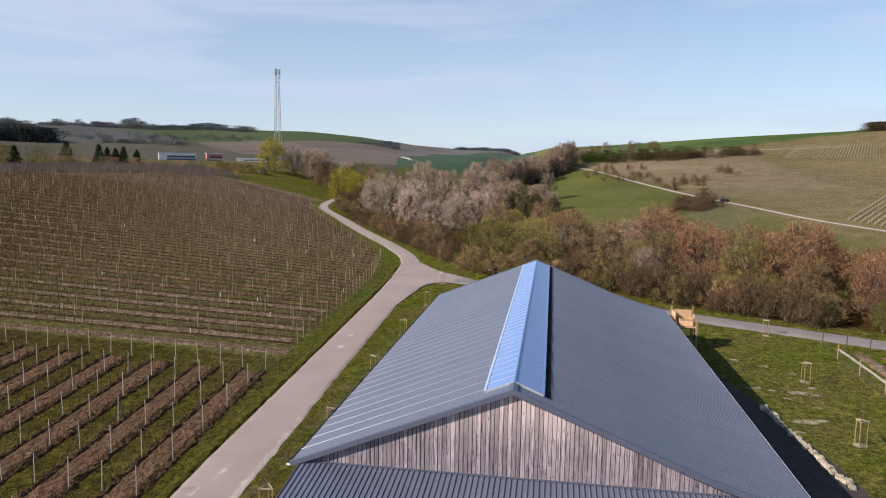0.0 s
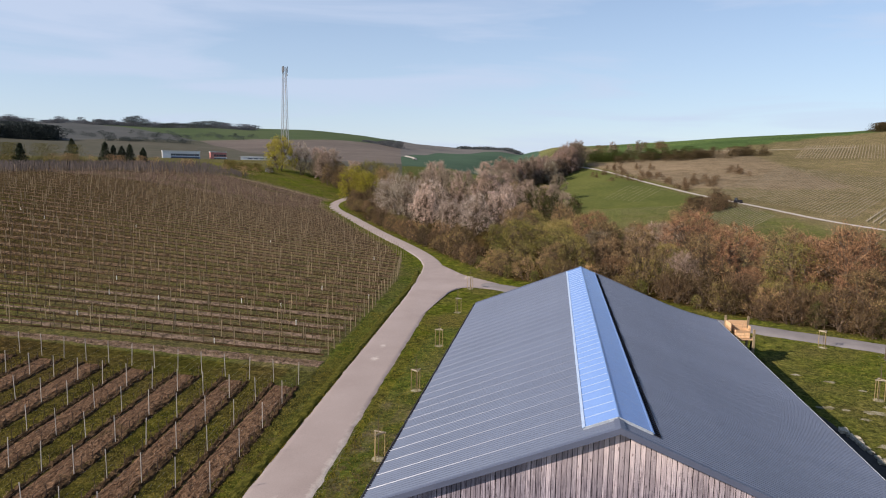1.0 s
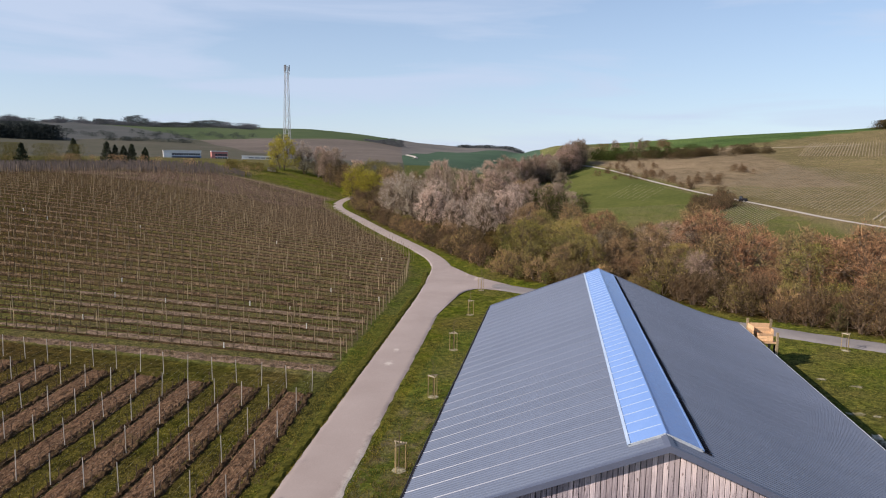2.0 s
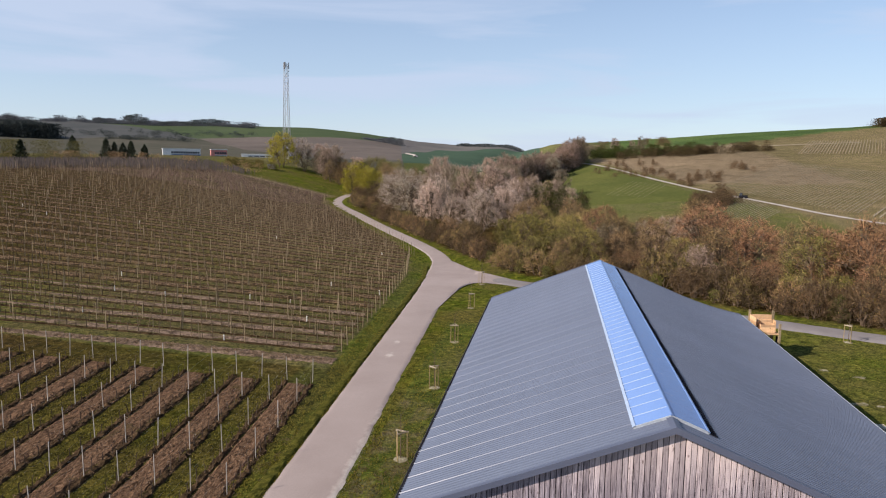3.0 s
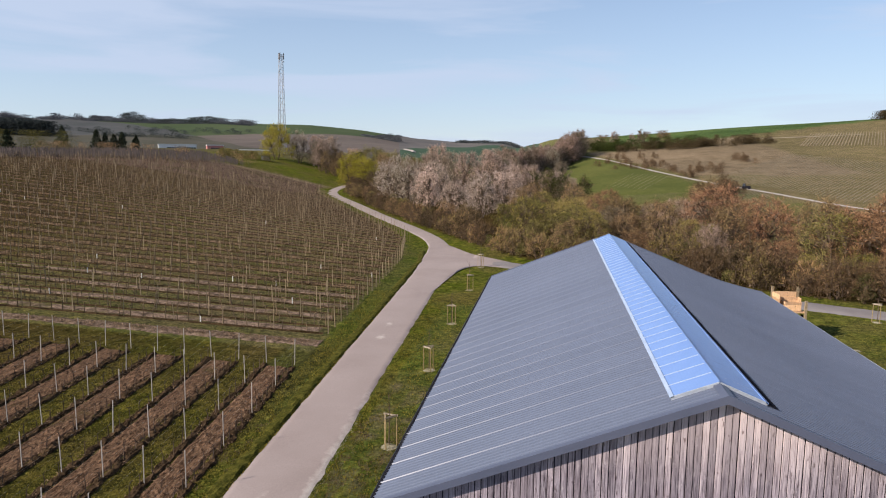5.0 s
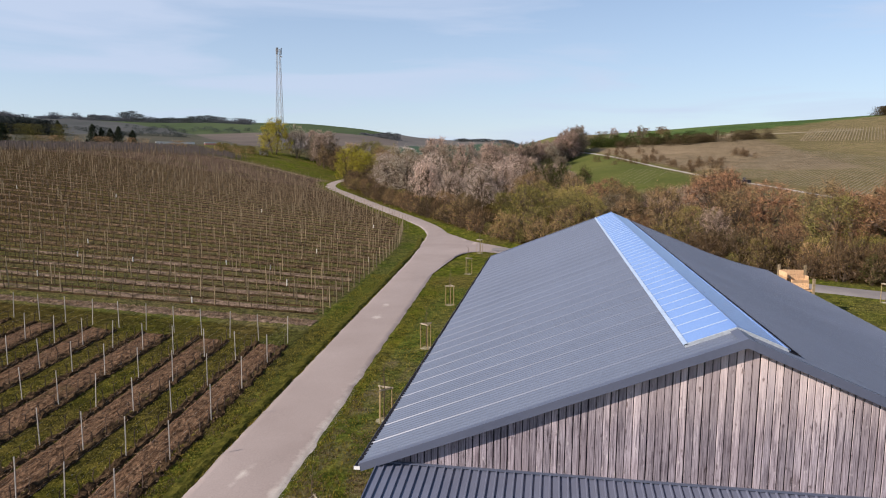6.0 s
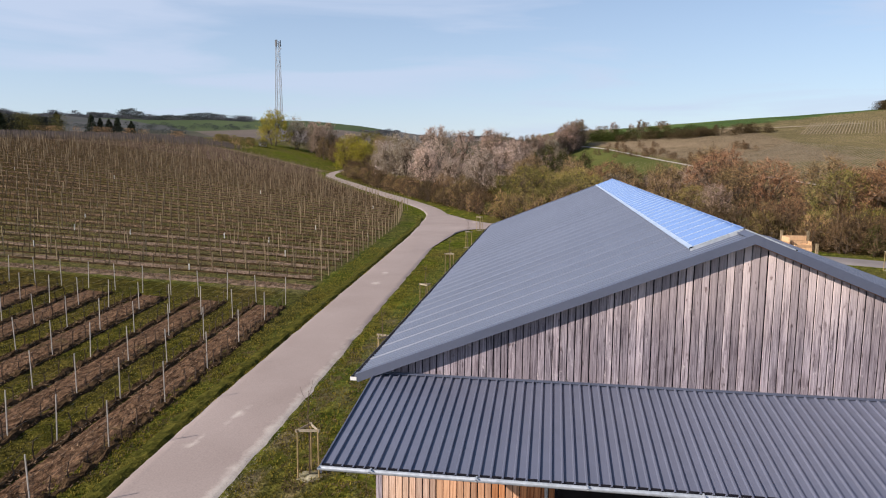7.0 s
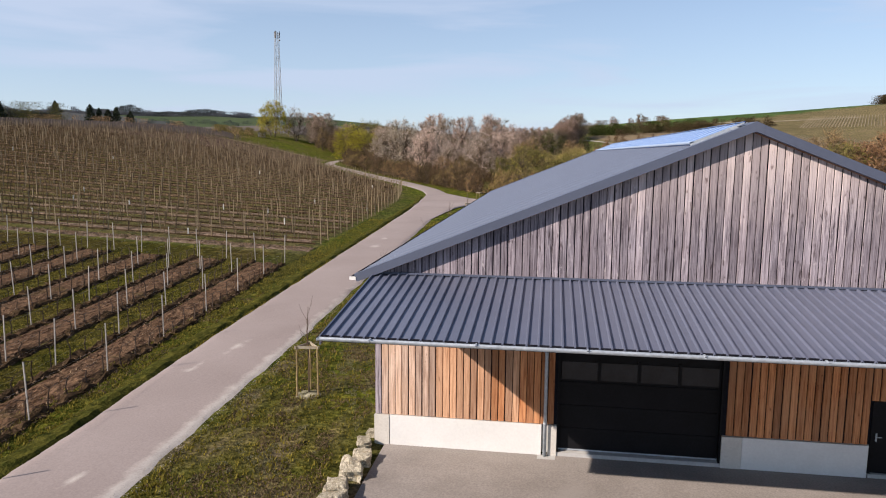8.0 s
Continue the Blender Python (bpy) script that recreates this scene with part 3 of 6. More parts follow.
def field(name, label, a0, a1, near, far, mat, n=18):
    """A field between two bearings and two edges."""
    m = max(4, int((a1 - a0) / 0.25))
    b = Buf()
    for j in range(m + 1):
        a = a0 + (a1 - a0) * j / m
        r0, r1 = along(near, a), along(far, a)
        for i in range(n + 1):
            d = r0 * (r1 / r0) ** (i / n)
            x, y = polar(a, d)
            b.v.append((x, y, ground_z(x, y) + 0.5 * sst(430, 500, d)))
    b.f = [(j * (n + 1) + i, (j + 1) * (n + 1) + i, (j + 1) * (n + 1) + i + 1, j * (n + 1) + i + 1) for j in range(m) for i in range(n)]
    return tagged(part(name, b, mat, smooth=True), label, "field", kind="structure")


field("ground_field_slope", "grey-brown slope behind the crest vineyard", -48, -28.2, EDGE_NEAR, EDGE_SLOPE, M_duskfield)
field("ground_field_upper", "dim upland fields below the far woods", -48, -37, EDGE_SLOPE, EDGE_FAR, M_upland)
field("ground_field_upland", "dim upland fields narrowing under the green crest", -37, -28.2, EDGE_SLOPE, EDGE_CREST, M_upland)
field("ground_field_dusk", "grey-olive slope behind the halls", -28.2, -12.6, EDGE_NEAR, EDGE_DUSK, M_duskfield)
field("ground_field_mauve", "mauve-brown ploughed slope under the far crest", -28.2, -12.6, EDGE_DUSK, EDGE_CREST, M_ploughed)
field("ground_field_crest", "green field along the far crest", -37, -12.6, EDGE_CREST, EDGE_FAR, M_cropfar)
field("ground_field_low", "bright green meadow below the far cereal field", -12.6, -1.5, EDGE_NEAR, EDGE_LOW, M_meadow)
field("ground_field_teal", "winter cereal in the far valley, blued by haze in its colour", -12.6, -1.5, EDGE_LOW, EDGE_TEAL, M_teal)
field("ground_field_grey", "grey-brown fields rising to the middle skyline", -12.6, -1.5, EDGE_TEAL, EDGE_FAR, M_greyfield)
meadow = Buf()
ML = smooth_line([(6, 335), (-8, 395), (-6, 440), (8, 500), (19, 530)], 5)
MR = smooth_line([(76, 335), (63, 372), (49, 418), (35, 468), (23, 516)], 5)
for j in range(41):
    p, q = (l[round(j * (len(l) - 1) / 40)] for l in (ML, MR))
    for i in range(21):
        x, y = p.x + (q.x - p.x) * i / 20, p.y + (q.y - p.y) * i / 20
        meadow.v.append((x, y, height(x, y) + (0.25 if 0 < i < 20 and 0 < j < 40 else -0.3)))
meadow.f = [(j * 21 + i, j * 21 + i + 1, j * 21 + i + 22, j * 21 + i + 21) for j in range(40) for i in range(20)]
tagged(part("ground_meadow", meadow, M_meadow, smooth=True), "green meadow between the valley wood and the track", "meadow", kind="structure")
tagged(part("road_valley_track", strip(((-231, 1069), (-204, 1000), (-190, 930)), 6, 3.0, 2, 0.5, step=12), M_shoulder), "pale dirt track in the far valley", "road", kind="structure")
tagged(part("road_crest_track", strip(((60, 655), (108, 640), (150, 612), (189, 603), (230, 600)), 3.5, 0.7, 2, 0.4, step=8), M_farstrip), "pale track along the green crest", "road", kind="structure")

LANE_MID = [(x - (0.38 + 0.22 * sst(28, 42, y)) * (1 - sst(85, 125, y)), y) for x, y in LANE]
lane = part("road_lane", strip(LANE_MID, lambda p: 3.7 + 0.4 * sst(28, 42, p.y) - 0.8 * sst(85, 125, p.y) + 1.2 * math.exp(-((p.y - 104) / 7) ** 2), 0.065, 16, 0.14, 0.03, 0.5, rim=-0.4), M_lane, smooth=True)
SCUFFS = ((-17.9, 39.0, 0.22, 1.5), (-16.9, 27.3, 0.16, 0.6), (-18.4, 36.0, 0.18, 0.8), (-19.2, 70.3, 0.4, 0.9), (-18.9, 66.2, 0.4, 0.7))
wear = []
for k, v in enumerate(lane.data.vertices):
    x, y, z = v.co
    u = (k % 17) / 8 - 1
    w = 0.62 * sst(0.6, 0.95, u) * (1 - 0.75 * sst(36, 60, y)) + 0.14 * sst(0.75, 1.0, -u) + 0.12 * sst(85, 110, y)
    w += sum(0.42 * math.exp(-((x - a) / e) ** 2 - ((y - b) / l) ** 2) for a, b, e, l in SCUFFS)
    wear += [min(1.0, w)] * 3 + [1.0]
lane.data.color_attributes.new("wear", "FLOAT_COLOR", "POINT").data.foreach_set("color", wear)
tagged(lane, "pale compacted gravel farm lane climbing past the barn", "road", kind="structure")
tagged(part("road_branch", strip(BRANCH, 4.2, 0.115, 6, 0.25, 0.03, 0.8, seed=9, rim=-0.2), M_branch, smooth=True), "pale gravel lane branching off behind the barn", "road", kind="structure")
# the widened mouth where the branch leaves the lane
mouth = Buf()
N_EDGE = smooth_line([(-24.6, 124.0), (-21.4, 119.6), (-19.0, 115.6), (-16.4, 111.2), (-13.2, 108.0), (-8.8, 104.0)], 1.0)
S_EDGE = smooth_line([(-18.6, 78), (-17.7, 85), (-17.3, 90), (-16.9, 94.5), (-16.4, 98.2), (-15.3, 100.9), (-13.4, 101.8), (-10.2, 100.7)], 1.0)
for j in range(31):
    p, q = (l[round(j * (len(l) - 1) / 30)] for l in (N_EDGE, S_EDGE))
    for i in range(9):
        x, y = p.x + (q.x - p.x) * i / 8, p.y + (q.y - p.y) * i / 8
        mouth.v.append((x, y, height(x, y) + (0.165 if 0 < i < 8 else 0.07) - 0.11 * sst(24, 30, j)))
mouth.f = [(j * 9 + i, j * 9 + i + 1, j * 9 + i + 10, j * 9 + i + 9) for j in range(30) for i in range(8)]
tagged(part("road_mouth", mouth, M_lane, smooth=True), "widened gravel mouth where the branch leaves the lane", "road", kind="structure")
tagged(part("road_far_path", strip(((120, 262), (102, 291), (86, 330), (69, 369), (52, 420), (38, 470), (24, 516), (10, 560)), 2.3, 0.35, 2, 0.3, step=6), M_shoulder), "pale dirt track along the opposite slope", "road", kind="structure")
rc = random.Random(41)
chalk = Buf()
for k in range(2600):
    y = 16 + 34 * rc.random()
    x = along(LANE, y) + 1.42 + rc.gauss(-0.05, 0.2) + 0.14 * noise.noise((y * 0.5, 3, 0))
    z, r, t = height(x, y) + (0.06 if x < along(LANE, y) + 1.45 else 0.025), rc.uniform(0.01, 0.026), rc.random() * 6.28
    chalk.add([(x + r * math.cos(t + 2.1 * i), y + r * math.sin(t + 2.1 * i), z + 0.01 * rc.random()) for i in range(3)] + [(x, y, z + r * 0.6)], [(0, 1, 3), (1, 2, 3), (2, 0, 3)])
tagged(part("edge_gravel", chalk, M_shoulder), "loose chalky gravel along the lane's lower edge", "gravel", kind="stuff")
# grass sod that overhangs the lane on its upper side
bank = Buf()
for j in range(430):
    y = 14 + 0.23 * j
    e = along(LANE, y) - 2.22 - 0.4 * sst(28, 42, y) + 0.57 * sst(85, 125, y) + 0.2 * sst(85, 125, y)
    for c in range(6):
        u = c / 5
        x = e + 0.12 - 0.95 * u + 0.1 * noise.noise((y * 1.3, c * 0.4, 2)) + (0.09 * noise.noise((y * 3.7, 5, 0)) if c < 2 else 0.0)
        h = (0.03, 0.15, 0.17, 0.12, 0.06, 0.0)[c] * (0.75 + 0.7 * noise.noise((x * 2.0, y * 0.9, 6))) + (0.05 * noise.noise((x * 5, y * 5, 1)) if 0 < c < 5 else -0.02)
        bank.v.append((x, y, height(x, y) + max(-0.03, h)))
bank.f = [(j * 6 + c + 1, j * 6 + c, j * 6 + c + 6, j * 6 + c + 7) for j in range(429) for c in range(5)]
tagged(part("verge_bank", bank, M_sod), "low ragged grass bank along the upper edge of the lane", "verge", kind="structure")
yard = Buf()
YX, YY = [-9.7 + 34 * i / 17 for i in range(18)], [-30 + 61.2 * j / 30 for j in range(31)]
yard.v = [(x, y, height(x, y) + 0.035) for y in YY for x in YX]
yard.f = [(j * 18 + i, j * 18 + i + 1, (j + 1) * 18 + i + 1, (j + 1) * 18 + i) for j in range(30) for i in range(17)]
tagged(part("pavement_yard", yard, M_yard), "light grey concrete yard in front of the barn doors", "pavement", kind="structure")
# dark strip widened over the ground that the barn shades
tagged(part("pavement_side", strip(((16.0, 30), (15.6, 45), (14.2, 56), (13.0, 64), (12.4, 76)), lambda p: 9.5 - 0.02 * max(0, p.y - 40) - 0.05 * max(0, p.y - 40) * 1.3, 0.07, 4, 0.4, step=1.0), M_shadegravel), "gravel strip beside the barn with its shadow put into the colour", "pavement", kind="structure")

# ---- the barn ----
RIDGE_Z, EAVE_X, EAVE_Z = 9.22, 10.4, 5.02
Y0, Y1 = 30.85, 74.8
WALL_X, WALL_Y0, WALL_Y1 = 10.0, 31.12, 74.5
PITCH = math.atan2(RIDGE_Z - EAVE_Z, EAVE_X)
barn = tagged(empty("barn", pose(0, 31.12, 0)), "large timber-clad barn with a grey ribbed steel gable roof", "barn")
BARN_IN = Matrix.Translation((0, -31.12, 0))


def bpart(name, buf, mat, label="", parent=None, smooth=False, data=None, m=None):
    """A part of the barn, given in world metres."""
    ob = part(name, data if data else buf, mat, parent or barn, label, smooth)
    ob.matrix_basis = (BARN_IN if not parent else Matrix()) @ (m if m is not None else Matrix())
    return ob


def roof_z(x):
    return RIDGE_Z - abs(x) * math.tan(PITCH)


# shell behind the cladding
DOOR = (-4.72, -0.29, 0.05, 3.45)
SIDE_DOOR = (3.46, 4.5, 0.05, 2.05)
shell = Buf()
T = 0.22
yf0, yf1 = WALL_Y0 + 0.06, WALL_Y0 + 0.06 + T
for x0, x1, z0, z1 in ((-WALL_X + 0.05, DOOR[0], 0, 4.9), (DOOR[0], DOOR[1], DOOR[3], 4.9), (DOOR[1], SIDE_DOOR[0], 0, 4.9), (SIDE_DOOR[0], SIDE_DOOR[1], SIDE_DOOR[3], 4.9), (SIDE_DOOR[1], WALL_X - 0.05, 0, 4.9)):
    shell.box(x0, x1, yf0, yf1, z0, z1)
for y in (yf0, WALL_Y1 - T):
    shell.add([(-WALL_X + 0.05, y, 4.9), (WALL_X - 0.05, y, 4.9), (0, y, 9.0), (-WALL_X + 0.05, y + T, 4.9), (WALL_X - 0.05, y + T, 4.9), (0, y + T, 9.0)], [(0, 1, 2), (5, 4, 3), (0, 3, 4, 1), (1, 4, 5, 2), (2, 5, 3, 0)])
shell.box(-WALL_X + 0.05, WALL_X - 0.05, WALL_Y1 - T, WALL_Y1, 0, 4.9)
shell.box(-WALL_X + 0.05, -WALL_X + 0.05 + T, yf1, WALL_Y1 - T, 0, 4.95)
shell.box(WALL_X - 0.05 - T, WALL_X - 0.05, yf1, WALL_Y1 - T, 0, 4.95)
bpart("wall", shell, M_concrete, "grey inner wall shell")
bpart("floor_slab", Buf().box(-9.7, 9.7, yf1, WALL_Y1 - T, 0.0, 0.06), M_concrete)

# ribbed sheets
RIB = 0.25


def sheet_mesh(length, name, width=1.0, ribs=4, tall=0.055, lap=0.055, mat=M_roof):
    """One ribbed sheet with its lap rib first: x across, y down the slope."""
    prof = []
    p = width / ribs
    for k in range(ribs):
        s = k * p
        h = tall if k else lap
        prof += [(s, 0.0), (s + p - 0.065 - (0.0 if tall > 0.04 else 0.01), 0.0), (s + p - 0.05, h), (s + p - 0.015, h)]
    prof += [(width, 0.0)]
    b = Buf()
    for u, h in prof:
        b.v += [(u, 0, h), (u, length, h), (u, 0, h - 0.012), (u, length, h - 0.012)]
    for i in range(len(prof) - 1):
        a, c = 4 * i, 4 * i + 4
        b.f += [(a, c, c + 1, a + 1), (a + 3, c + 3, c + 2, a + 2), (a + 1, c + 1, c + 3, a + 3), (a + 2, c + 2, c, a)]
    return b.mesh(name, mat)


SHEET = 44 / 31
SLOPE = EAVE_X / math.cos(PITCH) + 0.12
roof_sheet = sheet_mesh(SLOPE, "roof_sheet", SHEET, 6, 0.016, 0.027)
# on the far side the roof sweeps out over a lean-to at an ever flatter pitch
LEAN_X, LEAN_END, LEAN_SLOPE = 7.5, 13.35, 0.176


def right_z(x):
    """Height of the swept roof at x to the right of the ridge."""
    if x <= LEAN_X:
        return roof_z(x)
    e, t = x - LEAN_X, math.tan(PITCH)
    return roof_z(LEAN_X) - t * e + (t - LEAN_SLOPE) * e * e / (2 * (LEAN_END - LEAN_X))


LEAN_Z = right_z(LEAN_END)
SWEEP = [LEAN_X + (LEAN_END - LEAN_X) * k / 9 for k in range(10)]


def swept_sheet():
    """One ribbed sheet from the ridge to the swept eave: x across the slope, y along the ridge."""
    b = Buf()
    rows = [0.0] + SWEEP
    prof = []
    p = SHEET / 6
    for k in range(6):
        h = 0.03 if k else 0.034
        prof += [(k * p, 0.0), (k * p + p - 0.075, 0.0), (k * p + p - 0.05, h), (k * p + p - 0.015, h)]
    prof.append((SHEET, 0.0))
    n = len(prof)
    for x in rows:
        for y, h in prof:
            b.v.append((x, y, right_z(x) + h))
    b.f = [(r * n + i, (r + 1) * n + i, (r + 1) * n + i + 1, r * n + i + 1) for r in range(len(rows) - 1) for i in range(n - 1)]
    m = len(b.v)
    b.v += [(x, y, z - 0.012) for x, y, z in b.v]
    b.f += [(m + q[3], m + q[2], m + q[1], m + q[0]) for q in b.f[:]]
    e = (len(rows) - 1) * n
    b.f += [(e + i, m + e + i, m + e + i + 1, e + i + 1) for i in range(n - 1)]
    return b.mesh("roof_sheet", M_roof)


roof_sheet_right = swept_sheet()
for k in range(31):
    y = Y0 + k * SHEET
    bpart("roof_sheet", None, None, data=roof_sheet, m=Matrix(((0, -math.cos(PITCH), -math.sin(PITCH), 0), (1, 0, 0, y), (0, -math.sin(PITCH), math.cos(PITCH), RIDGE_Z), (0, 0, 0, 1))))
    bpart("roof_sheet", None, None, data=roof_sheet_right, m=Matrix.Translation((0, y, 0)))


def sloped(x0, x1, y0, y1, lo, hi, side):
    """A slab parallel to one roof slope between two distances from the ridge line."""
    c, s = math.cos(PITCH), math.sin(PITCH)
    b = Buf()
    vs = []
    for h in (lo, hi):
        for x, y in ((x0, y0), (x1, y0), (x1, y1), (x0, y1)):
            vs.append((side * (x / c * c + h * s), y, RIDGE_Z - x * s / c + h * c))
    return b.add(vs, [(3, 2, 1, 0), (4, 5, 6, 7), (0, 1, 5, 4), (1, 2, 6, 5), (2, 3, 7, 6), (3, 0, 4, 7)])


for side in (-1, 1):
    bpart("verge_trim", sloped(0.0, EAVE_X + 0.08 if side < 0 else LEAN_X, Y0 - 0.06, Y0 + 0.16, -0.18, 0.05, side), M_trim, "folded dark grey verge flashing")
    bpart("verge_trim", sloped(0.0, EAVE_X + 0.08 if side < 0 else LEAN_X, Y1 - 0.16, Y1 + 0.06, -0.2, 0.06, side), M_trim)
    bpart("soffit", sloped(0.1, EAVE_X if side < 0 else LEAN_X, Y0 + 0.17, WALL_Y0 - 0.02, -0.2, -0.16, side), M_larch)
    bpart("roof_deck", sloped(0.05, EAVE_X - 0.1, WALL_Y0 + 0.3, Y1 - 0.2, -0.14, -0.03, side), M_trim)
    # half-round eaves gutter
    g = Buf()
    n = 8
    for y in (Y0 - 0.05, Y1 + 0.05):
        for r in (0.085, 0.078):
            for k in range(n + 1):
                a = math.pi * (1 + k / n)
                g.v.append(((-EAVE_X - 0.13 if side < 0 else LEAN_END + 0.07) + r * math.cos(a), y, (EAVE_Z if side < 0 else LEAN_Z) - 0.06 + r * math.sin(a)))
    q = n + 1
    for k in range(n):
        g.f += [(k, k + 1, 2 * q + k + 1, 2 * q + k), (q + k, 3 * q + k, 3 * q + k + 1, q + k + 1), (k, q + k, q + k + 1, k + 1)]
    g.f += [tuple(range(0, q)), (0, 2 * q, 3 * q, q), (n, q + n, 3 * q + n, 2 * q + n)]
    gutter = bpart("gutter", g, M_trim if side < 0 else M_zinc, "half-round eaves gutter")
    if side < 0:
        bpart("end_cap", Buf().box(-EAVE_X - 0.22, -EAVE_X - 0.04, Y0 - 0.075, Y0 - 0.055, EAVE_Z - 0.15, EAVE_Z - 0.05), M_plinth, "white end cap", parent=gutter)
        foam = sloped(EAVE_X + 0.03, EAVE_X + 0.16, Y0 + 0.1, Y1 - 0.1, -0.05, -0.02, side)
        for k in range(int((Y1 - Y0 - 0.3) / RIB)):
            q = sloped(EAVE_X + 0.06, EAVE_X + 0.17, Y0 + 0.15 + k * RIB, Y0 + 0.29 + k * RIB, -0.02, 0.035, side)
            foam.add(q.v, q.f)
        bpart("closure_strip", foam, M_closer, "black foam teeth along the eave")
lean = Buf()
for y in (WALL_Y0 + 0.05, WALL_Y1 - 0.2):
    lean.add([(10.0, y, 0), (13.0, y, 0), (13.0, y, right_z(13.0) - 0.08), (10.0, y, right_z(10.0) - 0.08), (10.0, y + 0.2, 0), (13.0, y + 0.2, 0), (13.0, y + 0.2, right_z(13.0) - 0.08), (10.0, y + 0.2, right_z(10.0) - 0.08)], [(0, 1, 2, 3), (7, 6, 5, 4), (1, 5, 6, 2), (3, 2, 6, 7)])
lean.box(12.8, 13.0, WALL_Y0 + 0.25, WALL_Y1 - 0.2, 0, LEAN_Z - 0.03)
bpart("lean_to_wall", lean, M_greyboard)
for y in (Y0 - 0.06, Y1 - 0.16):
    vt = Buf()
    n = len(SWEEP)
    for x in SWEEP:
        vt.v += [(x, yy, right_z(x) + h) for yy in (y, y + 0.22) for h in (-0.2, 0.056)]
    for i in range(n - 1):
        a, c = 4 * i, 4 * i + 4
        vt.f += [(a, c, c + 1, a + 1), (a + 1, c + 1, c + 3, a + 3), (a + 2, a + 3, c + 3, c + 2), (a, a + 2, c + 2, c)]
    vt.f += [(4 * n - 4, 4 * n - 2, 4 * n - 1, 4 * n - 3)]
    bpart("verge_trim", vt, M_trim)
cap = Buf()
for yy in (Y0 - 0.066, Y0 + 1.1):
    for xx, up in ((-0.2, 0.058), (0, 0.062), (0.2, 0.058), (0.2, -0.19), (0, -0.192), (-0.2, -0.19)):
        cap.v.append((xx, yy, roof_z(xx) + up))
cap.f = [(0, 1, 7, 6), (1, 2, 8, 7), (5, 4, 1, 0), (4, 3, 2, 1)]
bpart("ridge_cap", cap, M_trim)

# ridge light: ribbed polycarbonate panels with bright cover strips
SKY0, SKY1, SKY_W = 31.95, 74.3, 1.36
rooflight = bpart("rooflight", Buf().add([(0.0, SKY0, RIDGE_Z + 0.115), (0.05, SKY0, RIDGE_Z + 0.095), (0.05, SKY1, RIDGE_Z + 0.095), (0, SKY1, RIDGE_Z + 0.115), (-0.05, SKY0, RIDGE_Z + 0.095), (-0.05, SKY1, RIDGE_Z + 0.095)], [(0, 1, 2, 3), (4, 0, 3, 5)]), M_poly, "blue-white translucent ridge rooflight")
PAN = (SKY1 - SKY0) / 42


def panel_mesh():
    b = Buf()
    n = 20
    for i in range(n + 1):
        u = (PAN - 0.012) * i / n
        h = 0.004 * (i % 2)
        b.v += [(u, 0, h), (u, SKY_W / math.cos(PITCH), h), (u, SKY_W / math.cos(PITCH), h - 0.1)]
    b.f = [(3 * i, 3 * i + 3, 3 * i + 4, 3 * i + 1) for i in range(n)] + [(3 * i + 1, 3 * i + 4, 3 * i + 5, 3 * i + 2) for i in range(n)]
    return b.mesh("panel", M_poly)


panel_data = panel_mesh()
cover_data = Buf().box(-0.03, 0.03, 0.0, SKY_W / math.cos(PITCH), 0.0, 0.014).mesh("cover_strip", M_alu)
for side in (-1, 1):
    c, s = math.cos(PITCH), math.sin(PITCH)
    for k in range(42):
        m = Matrix(((0, side * c, side * s, 0), (1, 0, 0, SKY0 + k * PAN), (0, -s, c, RIDGE_Z + 0.075), (0, 0, 0, 1)))
        bpart("panel", None, None, data=panel_data, parent=rooflight, m=m)
        if side < 0:
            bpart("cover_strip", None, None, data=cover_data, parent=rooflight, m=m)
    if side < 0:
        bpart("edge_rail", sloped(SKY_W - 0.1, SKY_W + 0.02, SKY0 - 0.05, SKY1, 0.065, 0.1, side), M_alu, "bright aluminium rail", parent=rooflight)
    else:
        bpart("edge_rail", sloped(SKY_W - 0.06, SKY_W + 0.02, SKY0 - 0.05, SKY1, 0.065, 0.098, side), M_poly, parent=rooflight)
    bpart("end_rail", sloped(0.0, SKY_W, SKY0 - 0.05, SKY0 + 0.0, 0.0, 0.095, side), M_zinc, parent=rooflight)
    if side < 0:
        continue
    teeth = sloped(SKY_W + 0.02, SKY_W + 0.12, SKY0 - 0.05, SKY1, 0.035, 0.055, side)
    for k in range(int((SKY1 - SKY0) / RIB)):
        y = SKY0 - 0.05 + k * RIB
        q = sloped(SKY_W + 0.12, SKY_W + 0.32, y, y + 0.14, 0.03, 0.05, side)
        teeth.add(q.v, q.f)
    bpart("closure_strip", teeth, M_closer, "black toothed foam closure", parent=rooflight)

# canopy over the doors
CAN_Y, CAN_Z, CAN_TOP = 26.25, 4.43, 5.03
CAN_X0, CAN_X1 = -9.95, 10.05
c_len = math.hypot(WALL_Y0 - CAN_Y, CAN_TOP - CAN_Z)
c_ang = math.atan2(CAN_TOP - CAN_Z, WALL_Y0 - CAN_Y)
canopy_sheet = sheet_mesh(c_len, "canopy_sheet", 1.0, 4, 0.047, 0.05, M_canopy)
for k in range(20):
    m = Matrix(((1, 0, 0, CAN_X0 + k), (0, -math.cos(c_ang), -math.sin(c_ang), WALL_Y0), (0, -math.sin(c_ang), math.cos(c_ang), CAN_TOP), (0, 0, 0, 1)))
    bpart("canopy_sheet", None, None, data=canopy_sheet, m=m)
